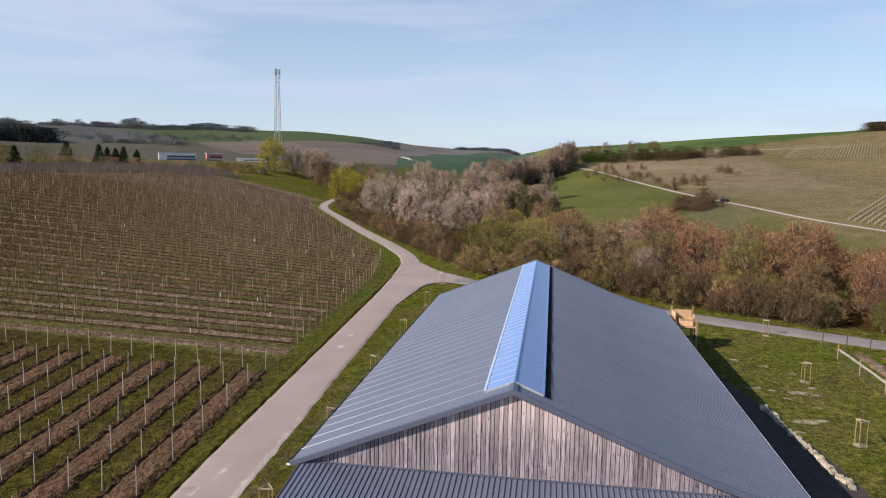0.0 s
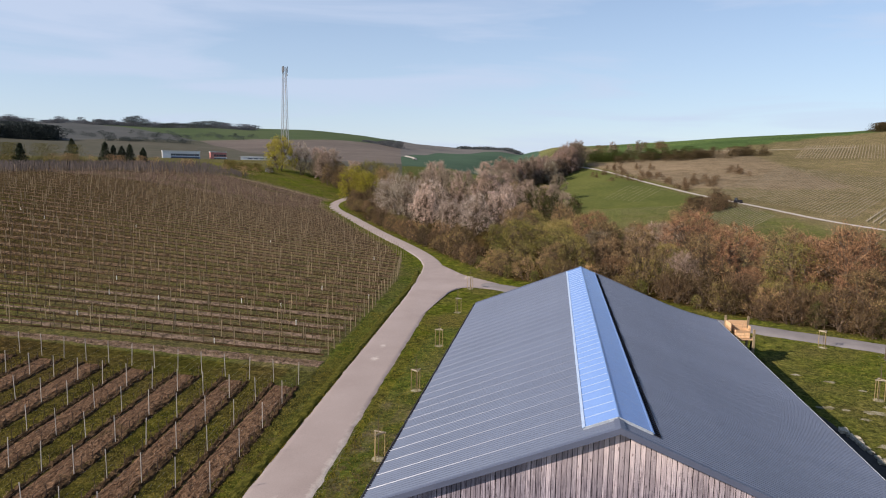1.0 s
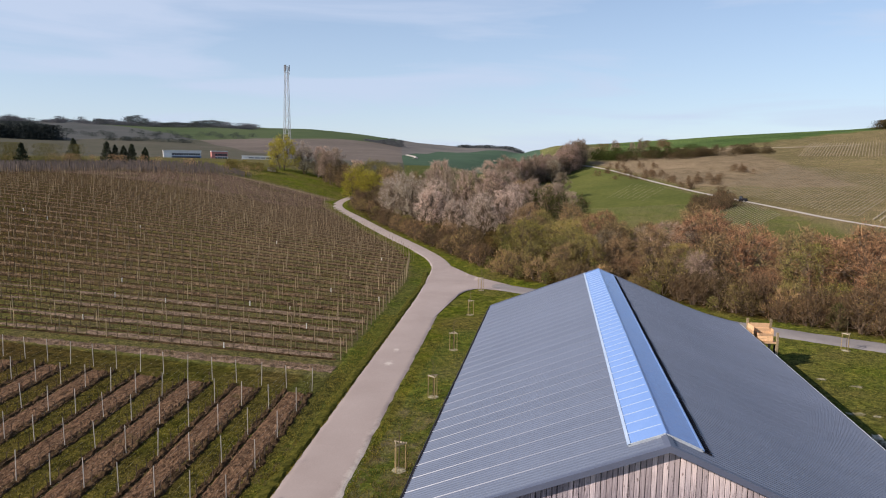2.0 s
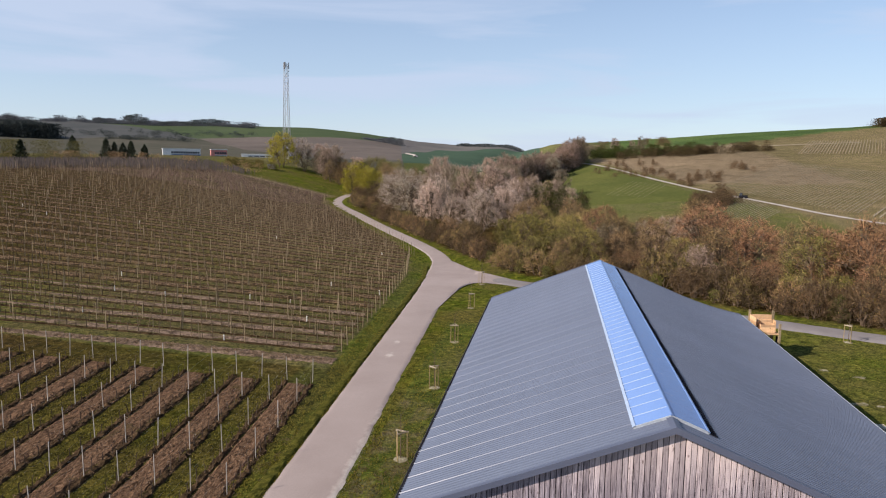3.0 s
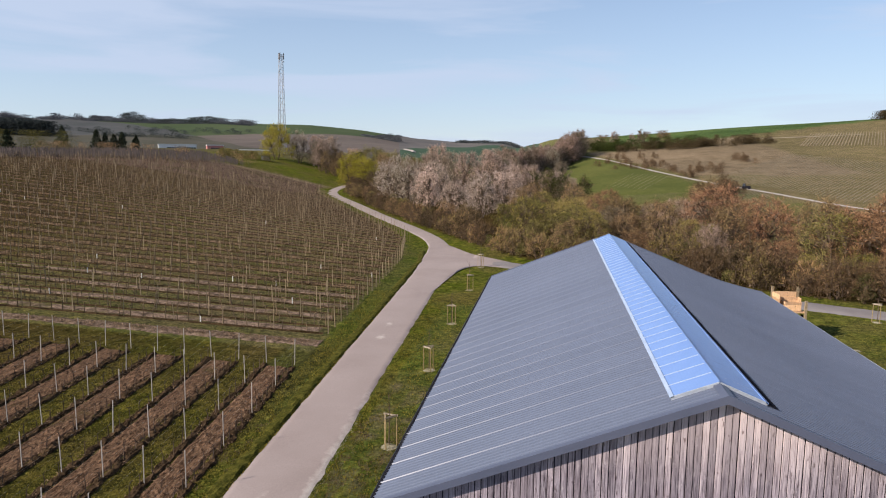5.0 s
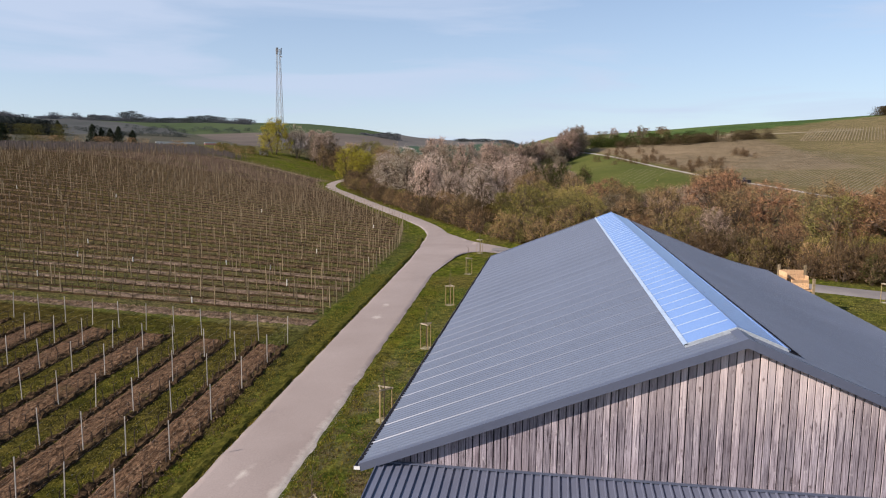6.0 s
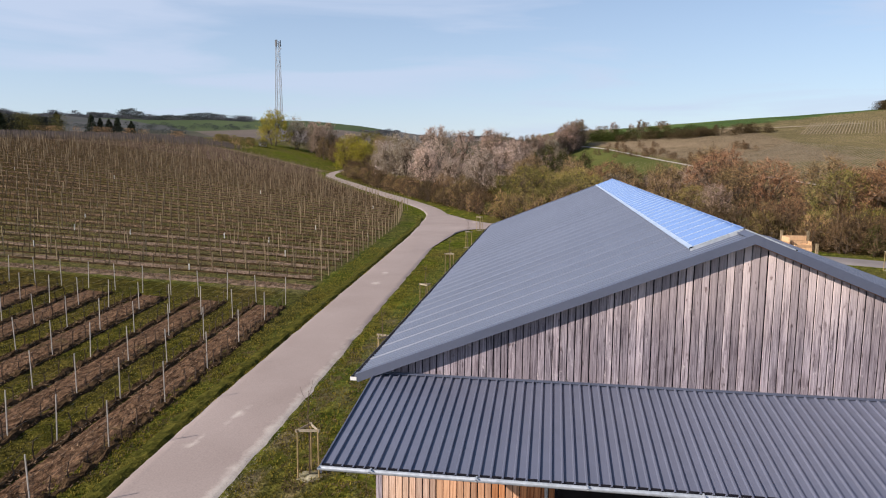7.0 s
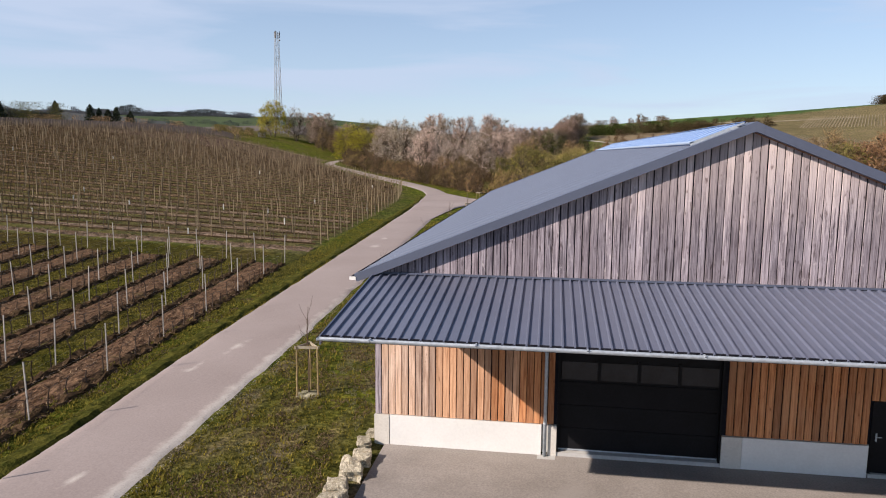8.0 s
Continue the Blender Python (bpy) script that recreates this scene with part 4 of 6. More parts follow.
bpart("eave_closure", Buf().box(CAN_X0 + 0.01, CAN_X1 - 0.01, CAN_Y + 0.03, CAN_Y + 0.06, CAN_Z - 0.09, CAN_Z + 0.05), M_closer, "black foam closure under the ribs")
bpart("canopy_flashing", Buf().box(CAN_X0, CAN_X1, WALL_Y0 - 0.14, WALL_Y0 - 0.015, CAN_TOP + 0.01, CAN_TOP + 0.06), M_trim)
for x in (CAN_X0 - 0.03, CAN_X1):
    b = Buf()
    b.add([(x, CAN_Y, CAN_Z - 0.16), (x, WALL_Y0 - 0.02, CAN_TOP - 0.16), (x, WALL_Y0 - 0.02, CAN_TOP + 0.05), (x, CAN_Y, CAN_Z + 0.05), (x + 0.03, CAN_Y, CAN_Z - 0.16), (x + 0.03, WALL_Y0 - 0.02, CAN_TOP - 0.16), (x + 0.03, WALL_Y0 - 0.02, CAN_TOP + 0.05), (x + 0.03, CAN_Y, CAN_Z + 0.05)], [(0, 1, 2, 3), (7, 6, 5, 4), (0, 4, 5, 1), (2, 6, 7, 3), (3, 7, 4, 0)])
    bpart("canopy_edge", b, M_trim)
for k in range(9):
    x = CAN_X0 + 0.4 + k * 2.4
    b = Buf()
    b.add([(x, CAN_Y + 0.4, CAN_Z - 0.12), (x + 0.1, CAN_Y + 0.4, CAN_Z - 0.12), (x + 0.1, WALL_Y0 - 0.03, CAN_TOP - 0.2), (x, WALL_Y0 - 0.03, CAN_TOP - 0.2), (x, CAN_Y + 0.4, CAN_Z + 0.01), (x + 0.1, CAN_Y + 0.4, CAN_Z + 0.01), (x + 0.1, WALL_Y0 - 0.03, CAN_TOP - 0.03), (x, WALL_Y0 - 0.03, CAN_TOP - 0.03)], [(3, 2, 1, 0), (4, 5, 6, 7), (0, 1, 5, 4), (1, 2, 6, 5), (2, 3, 7, 6), (3, 0, 4, 7)])
    bpart("rafter", b, M_larch)
gut = Buf()
n = 8
for x in (CAN_X0 - 0.05, CAN_X1 + 0.05):
    for r in (0.07, 0.063):
        for k in range(n + 1):
            a = math.pi * (1 + k / n)
            gut.v.append((x, CAN_Y - 0.08 + r * math.cos(a), CAN_Z + 0.02 + r * math.sin(a)))
q = n + 1
for k in range(n):
    gut.f += [(k + 1, k, 2 * q + k, 2 * q + k + 1), (q + k, q + k + 1, 3 * q + k + 1, 3 * q + k), (k, k + 1, q + k + 1, q + k)]
gut.f += [tuple(range(q)), tuple(range(2 * q, 3 * q)), (0, q, 3 * q, 2 * q), (n, 2 * q + n, 3 * q + n, q + n)]
canopy_gutter = bpart("canopy_gutter", gut, M_zinc, "zinc half-round gutter along the canopy")
for k in range(9):
    x = CAN_X0 + 1.1 + k * 2.3
    br = Buf().box(x, x + 0.035, CAN_Y - 0.163, CAN_Y + 0.05, CAN_Z + 0.015, CAN_Z + 0.035)
    br.box(x, x + 0.035, CAN_Y - 0.163, CAN_Y - 0.152, CAN_Z - 0.01, CAN_Z + 0.03)
    bpart("bracket", br, M_zinc, parent=canopy_gutter)
pipe = Buf().tube([(-5.05, WALL_Y0 - 0.1, -0.06), (-5.05, WALL_Y0 - 0.1, 4.74)], [0.05] * 2, 10)
downpipe = bpart("downpipe", pipe, M_zinc, "zinc downpipe", smooth=True)
for z in (0.9, 2.3, 3.6):
    bpart("pipe_clip", Buf().tube([(-5.05, WALL_Y0 - 0.1, z), (-5.05, WALL_Y0 - 0.1, z + 0.04)], [0.058] * 2, 10), M_zinc, parent=downpipe)

# plinth and posts
for x0, x1 in ((-9.55, -5.15), (0.25, 3.42), (4.55, 9.7)):
    bpart("plinth", Buf().box(x0, x1, WALL_Y0 - 0.035, WALL_Y0 + 0.055, -0.16, 0.84), M_plinth, "white rendered plinth")
for x0, x1 in ((-10.0, -9.56), (-4.96, DOOR[0] - 0.005), (DOOR[1] + 0.005, 0.24), (9.71, 10.0)):
    bpart("pier", Buf().box(x0, x1, WALL_Y0 - 0.05, WALL_Y0 + 0.055, -0.16, 0.84), M_pier, "pale concrete pier foot")
bpart("pier_foot", Buf().box(-5.25, -4.75, WALL_Y0 - 0.3, WALL_Y0 - 0.06, -0.16, -0.05), M_concrete)
for x0, x1 in ((DOOR[0], DOOR[1]), (SIDE_DOOR[0], SIDE_DOOR[1])):
    bpart("threshold", Buf().box(x0 + 0.002, x1 - 0.002, WALL_Y0 - 0.02, WALL_Y0 + 0.3, -0.16, 0.056), M_concrete, "pale concrete door threshold")

# overhead door
gate = bpart("overhead_door", Buf().box(DOOR[0] + 0.02, DOOR[1] - 0.02, WALL_Y0 + 0.19, WALL_Y0 + 0.25, 0.06, DOOR[3]), M_black, "black sectional door with a row of dark panes")
for k in range(5):
    z0 = 0.08 + k * 0.67
    if k != 3:
        bpart("door_panel", Buf().box(DOOR[0] + 0.03, DOOR[1] - 0.03, WALL_Y0 + 0.165, WALL_Y0 + 0.189, z0, z0 + 0.655, taper=0.0), M_black, parent=gate)
    else:
        for j in range(4):
            w = (DOOR[1] - DOOR[0] - 0.1) / 4
            x0 = DOOR[0] + 0.05 + j * w
            bpart("pane", Buf().box(x0 + 0.05, x0 + w - 0.05, WALL_Y0 + 0.17, WALL_Y0 + 0.187, z0 + 0.07, z0 + 0.58), M_doorglass, parent=gate)
            bpart("pane_frame", Buf().box(x0 + w - 0.045, x0 + w + 0.045, WALL_Y0 + 0.16, WALL_Y0 + 0.189, z0, z0 + 0.655), M_black, parent=gate)
bpart("bottom_seal", Buf().box(DOOR[0] + 0.03, DOOR[1] - 0.03, WALL_Y0 + 0.155, WALL_Y0 + 0.164, 0.075, 0.115), M_zinc, "bright metal bottom edge", parent=gate)
for x0, x1 in ((DOOR[0], DOOR[0] + 0.05), (DOOR[1] - 0.05, DOOR[1])):
    bpart("jamb", Buf().box(x0, x1, WALL_Y0 + 0.0, WALL_Y0 + 0.15, 0.06, DOOR[3]), M_black)
sdoor = bpart("side_door", Buf().box(SIDE_DOOR[0] + 0.06, SIDE_DOOR[1] - 0.06, WALL_Y0 + 0.06, WALL_Y0 + 0.11, 0.07, SIDE_DOOR[3] - 0.06), M_black, "black metal side door")
fr = Buf()
for x0, x1, z0, z1 in ((SIDE_DOOR[0], SIDE_DOOR[0] + 0.06, 0.06, SIDE_DOOR[3] - 0.06), (SIDE_DOOR[1] - 0.06, SIDE_DOOR[1], 0.06, SIDE_DOOR[3] - 0.06), (SIDE_DOOR[0], SIDE_DOOR[1], SIDE_DOOR[3] - 0.06, SIDE_DOOR[3])):
    fr.box(x0, x1, WALL_Y0 + 0.0, WALL_Y0 + 0.13, z0, z1)
bpart("door_frame", fr, M_black, parent=sdoor)
hd = Buf().box(3.60, 3.64, WALL_Y0 + 0.045, WALL_Y0 + 0.058, 0.95, 1.17)
hd.tube([(3.62, WALL_Y0 + 0.05, 1.08), (3.62, WALL_Y0 + 0.0, 1.08), (3.74, WALL_Y0 + 0.0, 1.08)], [0.011] * 3, 6)
bpart("door_handle", hd, M_zinc, "steel lever handle", parent=sdoor)


# cladding, board by board
rng = random.Random(5)


def board(x, w, z0, z1a, z1b, y, t, mat, name="board"):
    """A vertical board whose top follows the slope from z1a to z1b."""
    b = Buf()
    e = 0.008
    b.add([(x, y, z0), (x + w, y, z0), (x + w, y, z1b), (x, y, z1a), (x + e, y - t, z0), (x + w - e, y - t, z0), (x + w - e, y - t, z1b), (x + e, y - t, z1a)], [(0, 1, 2, 3), (7, 6, 5, 4), (4, 5, 1, 0), (5, 6, 2, 1), (6, 7, 3, 2), (7, 4, 0, 3)])
    bpart(name, b, mat)


STEP = 0.2
k = 0
x = -9.98
while x < 9.8:
    w = STEP - 0.016 + rng.uniform(-0.018, 0.004)
    top = lambda q: roof_z(q) - 0.14 / math.cos(PITCH)
    if top(x) > CAN_TOP + 0.1 or top(x + w) > CAN_TOP + 0.1:
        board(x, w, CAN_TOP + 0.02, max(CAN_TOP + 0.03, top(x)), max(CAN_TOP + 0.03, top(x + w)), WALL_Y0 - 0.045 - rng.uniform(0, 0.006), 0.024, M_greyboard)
    z0 = 0.86
    if x + w > DOOR[0] - 0.01 and x < DOOR[1] + 0.01:
        z0 = DOOR[3] + 0.02
    elif x + w > SIDE_DOOR[0] - 0.01 and x < SIDE_DOOR[1] + 0.01:
        z0 = SIDE_DOOR[3] + 0.02
    # the lighter larch goes where the sun reaches under the canopy
    board(x, w, z0, 4.86, 4.86, WALL_Y0 + 0.03 - rng.uniform(0, 0.006), 0.024, M_greyboard if x < -9.9 else M_bleach if x < -8.5 or (x < -7.9 and rng.random() < 0.5) else M_sunlarch if x < -6.6 or (x < -5.6 and rng.random() < 0.5) else M_larch)
    x += STEP
bpart("backing_felt", Buf().add([(-9.9, WALL_Y0 - 0.035, 5.045), (9.9, WALL_Y0 - 0.035, 5.045), (0, WALL_Y0 - 0.035, 9.0)], [(0, 1, 2)]), M_closer, "black felt behind the boards")
fl = Buf()
for x0, x1, z0 in ((-9.95, DOOR[0], 0.85), (DOOR[0], DOOR[1], DOOR[3] + 0.01), (DOOR[1], SIDE_DOOR[0], 0.85), (SIDE_DOOR[0], SIDE_DOOR[1], SIDE_DOOR[3] + 0.01), (SIDE_DOOR[1], 9.95, 0.85)):
    fl.add([(x0, WALL_Y0 + 0.045, z0), (x1, WALL_Y0 + 0.045, z0), (x1, WALL_Y0 + 0.045, 4.87), (x0, WALL_Y0 + 0.045, 4.87)], [(0, 1, 2, 3)])
bpart("backing_felt", fl, M_closer)
for side in (-1, 1):
    sb = Buf()
    for k in range(210):
        y = WALL_Y0 + 0.05 + k * 0.206
        sb.box(side * 9.952, side * 9.98, y, y + 0.178, 0.86, 4.95)
    tagged(bpart("side_cladding", sb, M_greyboard), kind="stuff")

# ---- vineyard beside the lane: rows up the slope ----
SLANT = -0.088


def row_x(i, y):
    return -23.25 - 2.15 * i + SLANT * (y - 57.8)


def bumpy_strip(xa, xb, y0, y1, step, cols, lift, rough, seed, b=None):
    """Uneven ground between two plan lines that run up the slope."""
    b = b or Buf()
    k0 = len(b.v)
    n = int((y1 - y0) / step)
    for j in range(n + 1):
        y = y0 + (y1 - y0) * j / n
        for c in range(cols + 1):
            u = c / cols
            x = xa(y) + (xb(y) - xa(y)) * u + 0.1 * noise.noise((y * 0.9, seed, c))
            edge = c in (0, cols)
            h = 0.0 if edge else lift + rough * (noise.noise((x * 2.3, y * 2.3, seed)) + 0.6 * noise.noise((x * 6, y * 6, seed)))
            b.v.append((x, y, height(x, y) + (-0.02 if edge else max(0.012, h))))
    w = cols + 1
    for j in range(n):
        b.f += [(k0 + j * w + c, k0 + j * w + c + 1, k0 + (j + 1) * w + c + 1, k0 + (j + 1) * w + c) for c in range(cols)]
    return b


ROWS_A = 18
A_END = 57.8
for i in range(0, ROWS_A - 1, 2):
    end = A_END - 0.8
    m = bumpy_strip(lambda y: row_x(i, y) - 0.25, lambda y: row_x(i + 1, y) + 0.25, -12, end, 0.26, 9, 0.07, 0.06, i)
    tagged(part("mulch_strip", m, M_mulch), "strip of pale chopped prunings between two vine rows", "mulch", "alternate vineyard alleys", "structure")
for i in range(ROWS_A):
    r = bumpy_strip(lambda y: row_x(i, y) - 0.24 - 0.2 * noise.noise((y * 1.1, i, 0)), lambda y: row_x(i, y) + 0.24 + 0.2 * noise.noise((y * 1.1, i, 7)), -12, A_END - 0.5, 0.2, 6, 0.10, 0.15, 50 + i)
    tagged(part("soil_ridge", r, M_ridge), "dark tilled soil ridge under a vine row", "soil", "vine row ridges", "structure")
head_strip = Buf()
for k in range(171):
    x = -23.2 - 0.28 * k
    w = 1.05 + 0.4 * noise.noise((x * 0.35, 4, 0)) + 0.2 * noise.noise((x * 1.6, 9, 0)) - 0.5 * sst(14, 36, -23 - x)
    for c in range(5):
        y = 63.4 + 0.042 * (x + 23.5) + 0.25 * noise.noise((x * 0.2, 1, 0)) + w * (c - 2) / 2
        h = 0.0 if c in (0, 4) else 0.06 + 0.11 * noise.noise((x * 2.2, y * 2.2, 3)) + 0.07 * noise.noise((x * 6, y * 6, 3))
        head_strip.v.append((x, y, height(x, y) + (-0.02 if c in (0, 4) else max(0.012, h))))
head_strip.f = [(k * 5 + c + 1, k * 5 + c, k * 5 + c + 5, k * 5 + c + 6) for k in range(170) for c in range(4)]
tagged(part("soil_headland", head_strip, M_churn), "churned soil along the vineyard headland", "soil", kind="structure")

# chopped canes and clods lying on the strips
rs = random.Random(8)
litter = Buf()
for k in range(36000):
    i = 2 * rs.randrange(0, ROWS_A // 2)
    y = 20 + 36.5 * rs.random() ** 0.9
    u = rs.uniform(-0.15, 1.15)
    x = row_x(i, y) + (row_x(i + 1, y) - row_x(i, y)) * u
    z = height(x, y) + 0.06
    a, l, w = rs.uniform(0, 6.283), rs.uniform(0.04, 0.22), rs.uniform(0.008, 0.03)
    c, n = math.cos(a), math.sin(a)
    litter.add([(x - n * w, y + c * w, z), (x + n * w, y - c * w, z + 0.015), (x + c * l, y + n * l, z + rs.uniform(0.0, 0.08))], [(0, 1, 2)])
for k in range(5000):
    x = -23.4 - 46 * rs.random()
    y = 63.4 + 0.042 * (x + 23.5) + rs.gauss(0, 0.35)
    z = height(x, y) + 0.05
    a, l, w = rs.uniform(0, 6.283), rs.uniform(0.05, 0.2), rs.uniform(0.02, 0.06)
    c, n = math.cos(a), math.sin(a)
    litter.add([(x - n * w, y + c * w, z), (x + n * w, y - c * w, z + 0.02), (x + c * l, y + n * l, z + rs.uniform(0.0, 0.12))], [(0, 1, 2)])
tagged(part("cane_litter", litter, M_straw), "chopped dry canes and straw on the mulch strips", "litter", kind="stuff")

post_a = Buf()
post_a.box(-0.021, 0.021, -0.015, 0.015, -0.05, 1.95)
post_a.box(-0.028, 0.028, -0.006, 0.006, 1.5, 1.93)
post_data = post_a.mesh("post", M_zincpost)


def vine_into(b, x, y, z, r, tall=0.75, across=False):
    """A pruned vine: a crooked stem and two short canes."""
    p = [(x, y, z - 0.03), (x + r.uniform(-0.05, 0.05), y + r.uniform(-0.05, 0.05), z + tall * 0.55), (x + r.uniform(-0.07, 0.07), y + r.uniform(-0.07, 0.07), z + tall)]
    w = 1.45 if across else 1.0
    b.tube(p, [0.032 * w, 0.026 * w, 0.024 * w], 3, False)
    for s in (-1, 1):
        l = r.uniform(0.2, 0.55)
        q = (p[2][0] + (s * l if across else SLANT * s * l), p[2][1] + (0 if across else s * l), p[2][2] + r.uniform(0.0, 0.22))
        b.tube([p[2], q], [0.014 * w * w, 0.008 * w], 3, False)


rv = random.Random(11)
for i in range(ROWS_A):
    row = tagged(empty("vine_row", pose(row_x(i, A_END), A_END, height(row_x(i, A_END), A_END))), "row of galvanised posts, wires and pruned young vines on soil", "vine row", "rows of the near vineyard")
    inv = row.matrix_basis.inverted()
    ys = [A_END - 4.55 * k - (0.0 if k else 0.0) for k in range(15)]
    tops = []
    for y in ys:
        x = row_x(i, y) + rv.uniform(-0.03, 0.03)
        z = height(x, y)
        po = part("post", post_data, None, row)
        po.matrix_basis = inv @ pose(x, y, z, rv.uniform(-2, 2), rv.uniform(-2, 2), 0)
        tops.append((x, y, z))
    wires = Buf()
    for h in (0.72, 1.15, 1.6):
        wires.tube([tuple(inv @ Vector((x, y, z + h))) for x, y, z in tops], [0.0022] * len(tops), 3, False)
    part("wire", wires, M_wire, row)
    vines = Buf()
    y = A_END - 0.6
    while y > ys[-1]:
        x = row_x(i, y) + rv.uniform(-0.05, 0.05)
        vine_into(vines, x, y, height(x, y) + 0.06, rv, rv.uniform(0.45, 0.85))
        y -= 1.12
    vines.v = [tuple(inv @ Vector(q)) for q in vines.v]
    tagged(part("vines", vines, M_vine, row, "dark pruned vine stems"), kind="stuff")


# ---- the old vineyard above: rows across the slope ----
def brow_y(j, x):
    return 66.2 + 2.15 * j + 0.044 * (x + 22)


rb = random.Random(23)
posts_b, vines_b = Buf(), Buf()
post_list = []
for j in range(83):
    yb = 66.2 + 2.15 * j
    x_end = along(LANE, yb) - 4.2 - (1.0 if yb < 120 else 0)
    x = x_end
    left = max(-150.0, x_end - 115) if yb < 175 else x_end - 95
    first = True
    while x > left:
        y = brow_y(j, x) + rb.uniform(-0.06, 0.06)
        z = height(x, y)
        if yb > 165 and rb.random() < 0.25:
            x -= 4.6
            continue
        post_list.append((x, y, z, 1.75 + rb.uniform(-0.15, 0.2) + (0.2 if first else 0), first))
        x -= 4.6 + rb.uniform(-0.35, 0.35) if not first else rb.uniform(2.2, 5.0)
        first = False
    x = x_end - 0.8
    while x > left:
        y = brow_y(j, x) + rb.uniform(-0.1, 0.1)
        vine_into(vines_b, x, y, height(x, y), rb, rb.uniform(0.7, 1.15), True)
        x -= 1.05 if yb < 130 else 1.5
    n = int((x_end - left) / 1.6)
    under_b = Buf()
    k0 = 0
    for q in range(n + 1):
        x = x_end - 0.4 - (x_end - left) * q / n
        for c in range(3):
            y = brow_y(j, x) + (-0.27, 0, 0.27)[c] + 0.15 * noise.noise((x * 0.8, j * 3, c))
            under_b.v.append((x, y, height(x, y) + (0.0, 0.07 + 0.05 * noise.noise((x * 2, y, 4)), 0.0)[c]))
    for q in range(n):
        under_b.f += [(k0 + q * 3 + c + 1, k0 + q * 3 + c, k0 + (q + 1) * 3 + c, k0 + (q + 1) * 3 + c + 1) for c in range(2)]
    tagged(part("row_ridge", under_b, M_hoed), "brown hoed soil ridge under an old vine row", "soil", "ridges of the old vineyard", "structure")
    if j % 2 == 0 or j > 55:
        strips_b = Buf()
        n = int((x_end - left) / 0.9)
        k0 = len(strips_b.v)
        for q in range(n + 1):
            x = x_end - 1.0 - (x_end - left) * q / n
            for c in range(4):
                y = brow_y(j, x) + 0.35 + 1.25 * (c / 3 if j > 7 else 0.5 + (c / 3 - 0.5) * (1 - 0.65 * sst(18, 45, x_end - x))) + 0.42 * noise.noise((x * 0.7, j, c)) + 0.25 * noise.noise((x * 0.16, j, 8))
                strips_b.v.append((x, y, height(x, y) + (0.0 if c in (0, 3) else 0.06 + 0.03 * noise.noise((x, y, 0)))))
        for q in range(n):
            strips_b.f += [(k0 + q * 4 + c + 1, k0 + q * 4 + c, k0 + (q + 1) * 4 + c, k0 + (q + 1) * 4 + c + 1) for c in range(3)]
        tagged(part("soil_alley", strips_b, M_churn if j < 8 else M_strip if j < 56 else M_pinksoil), "bare brown soil alley between old vine rows", "soil", "alleys of the old vineyard", "structure")
near_posts = sorted(post_list, key=lambda p: p[1] - 0.35 * p[0])[:280]
chosen = set(near_posts)
old_post = Buf().box(-0.028, 0.028, -0.028, 0.028, -0.1, 1.0, taper=0.006).mesh("vine_post", M_oldpost)
for x, y, z, h, first in near_posts:
    po = tagged(new("vine_post", old_post), "weathered grey wooden post in a vine row" if not first else "weathered end post of a vine row", "post", "posts of the old vineyard")
    po.matrix_basis = pose(x, y, z, rb.uniform(-3, 3), rb.uniform(-3, 3), rb.uniform(0, 90)) @ Matrix.Diagonal((1.0 if not first else 1.25, 1.0, h, 1))
for x, y, z, h, first in post_list:
    if (x, y, z, h, first) not in chosen:
        posts_b.box(x - 0.028, x + 0.028, y - 0.028, y + 0.028, z - 0.1, z + h)
tagged(part("vine_posts", posts_b, M_oldpost), "weathered posts of the old vineyard", "post", kind="stuff")
tagged(part("old_vines", vines_b, M_oldvine), "dark pruned vines across the slope", "vine", kind="stuff")
guard = Buf().tube([(0, 0, -0.02), (0, 0, 0.52)], [0.042, 0.042], 8)
guard_data = guard.mesh("vine_guard", M_guard)
for k in range(22):
    x = -24 - 80 * rb.random()
    j = int(rb.random() ** 1.2 * 40)
    y = brow_y(j, x)
    if x > along(LANE, y) - 6:
        continue
    g = tagged(new("vine_guard", guard_data), "white plastic sleeve round a young replacement vine", "vine guard", "white sleeves in the old vineyard")
    g.matrix_basis = pose(x, y, height(x, y), 0, 0, 0) @ Matrix.Diagonal((1.2, 1.2, 1.0 + 0.3 * rb.random(), 1))

# dense dark posts along the crest
crest = Buf()
for k in range(3600):
    u, v = rb.random(), rb.random()
    x = -160 + 46 * u - 30 * v + rb.uniform(-0.4, 0.4)
    y = 138 + 112 * u + 18 * v
    x, y = 1.6 * round(x / 1.6), y
    z = height(x, y)
    crest.box(x - 0.05, x + 0.05, y - 0.05, y + 0.05, z - 0.1, z + 1.7 + rb.uniform(-0.2, 0.3))
tagged(part("crest_posts", crest, M_crest), "close-set grey posts of a vineyard on the crest", "post", kind="stuff")


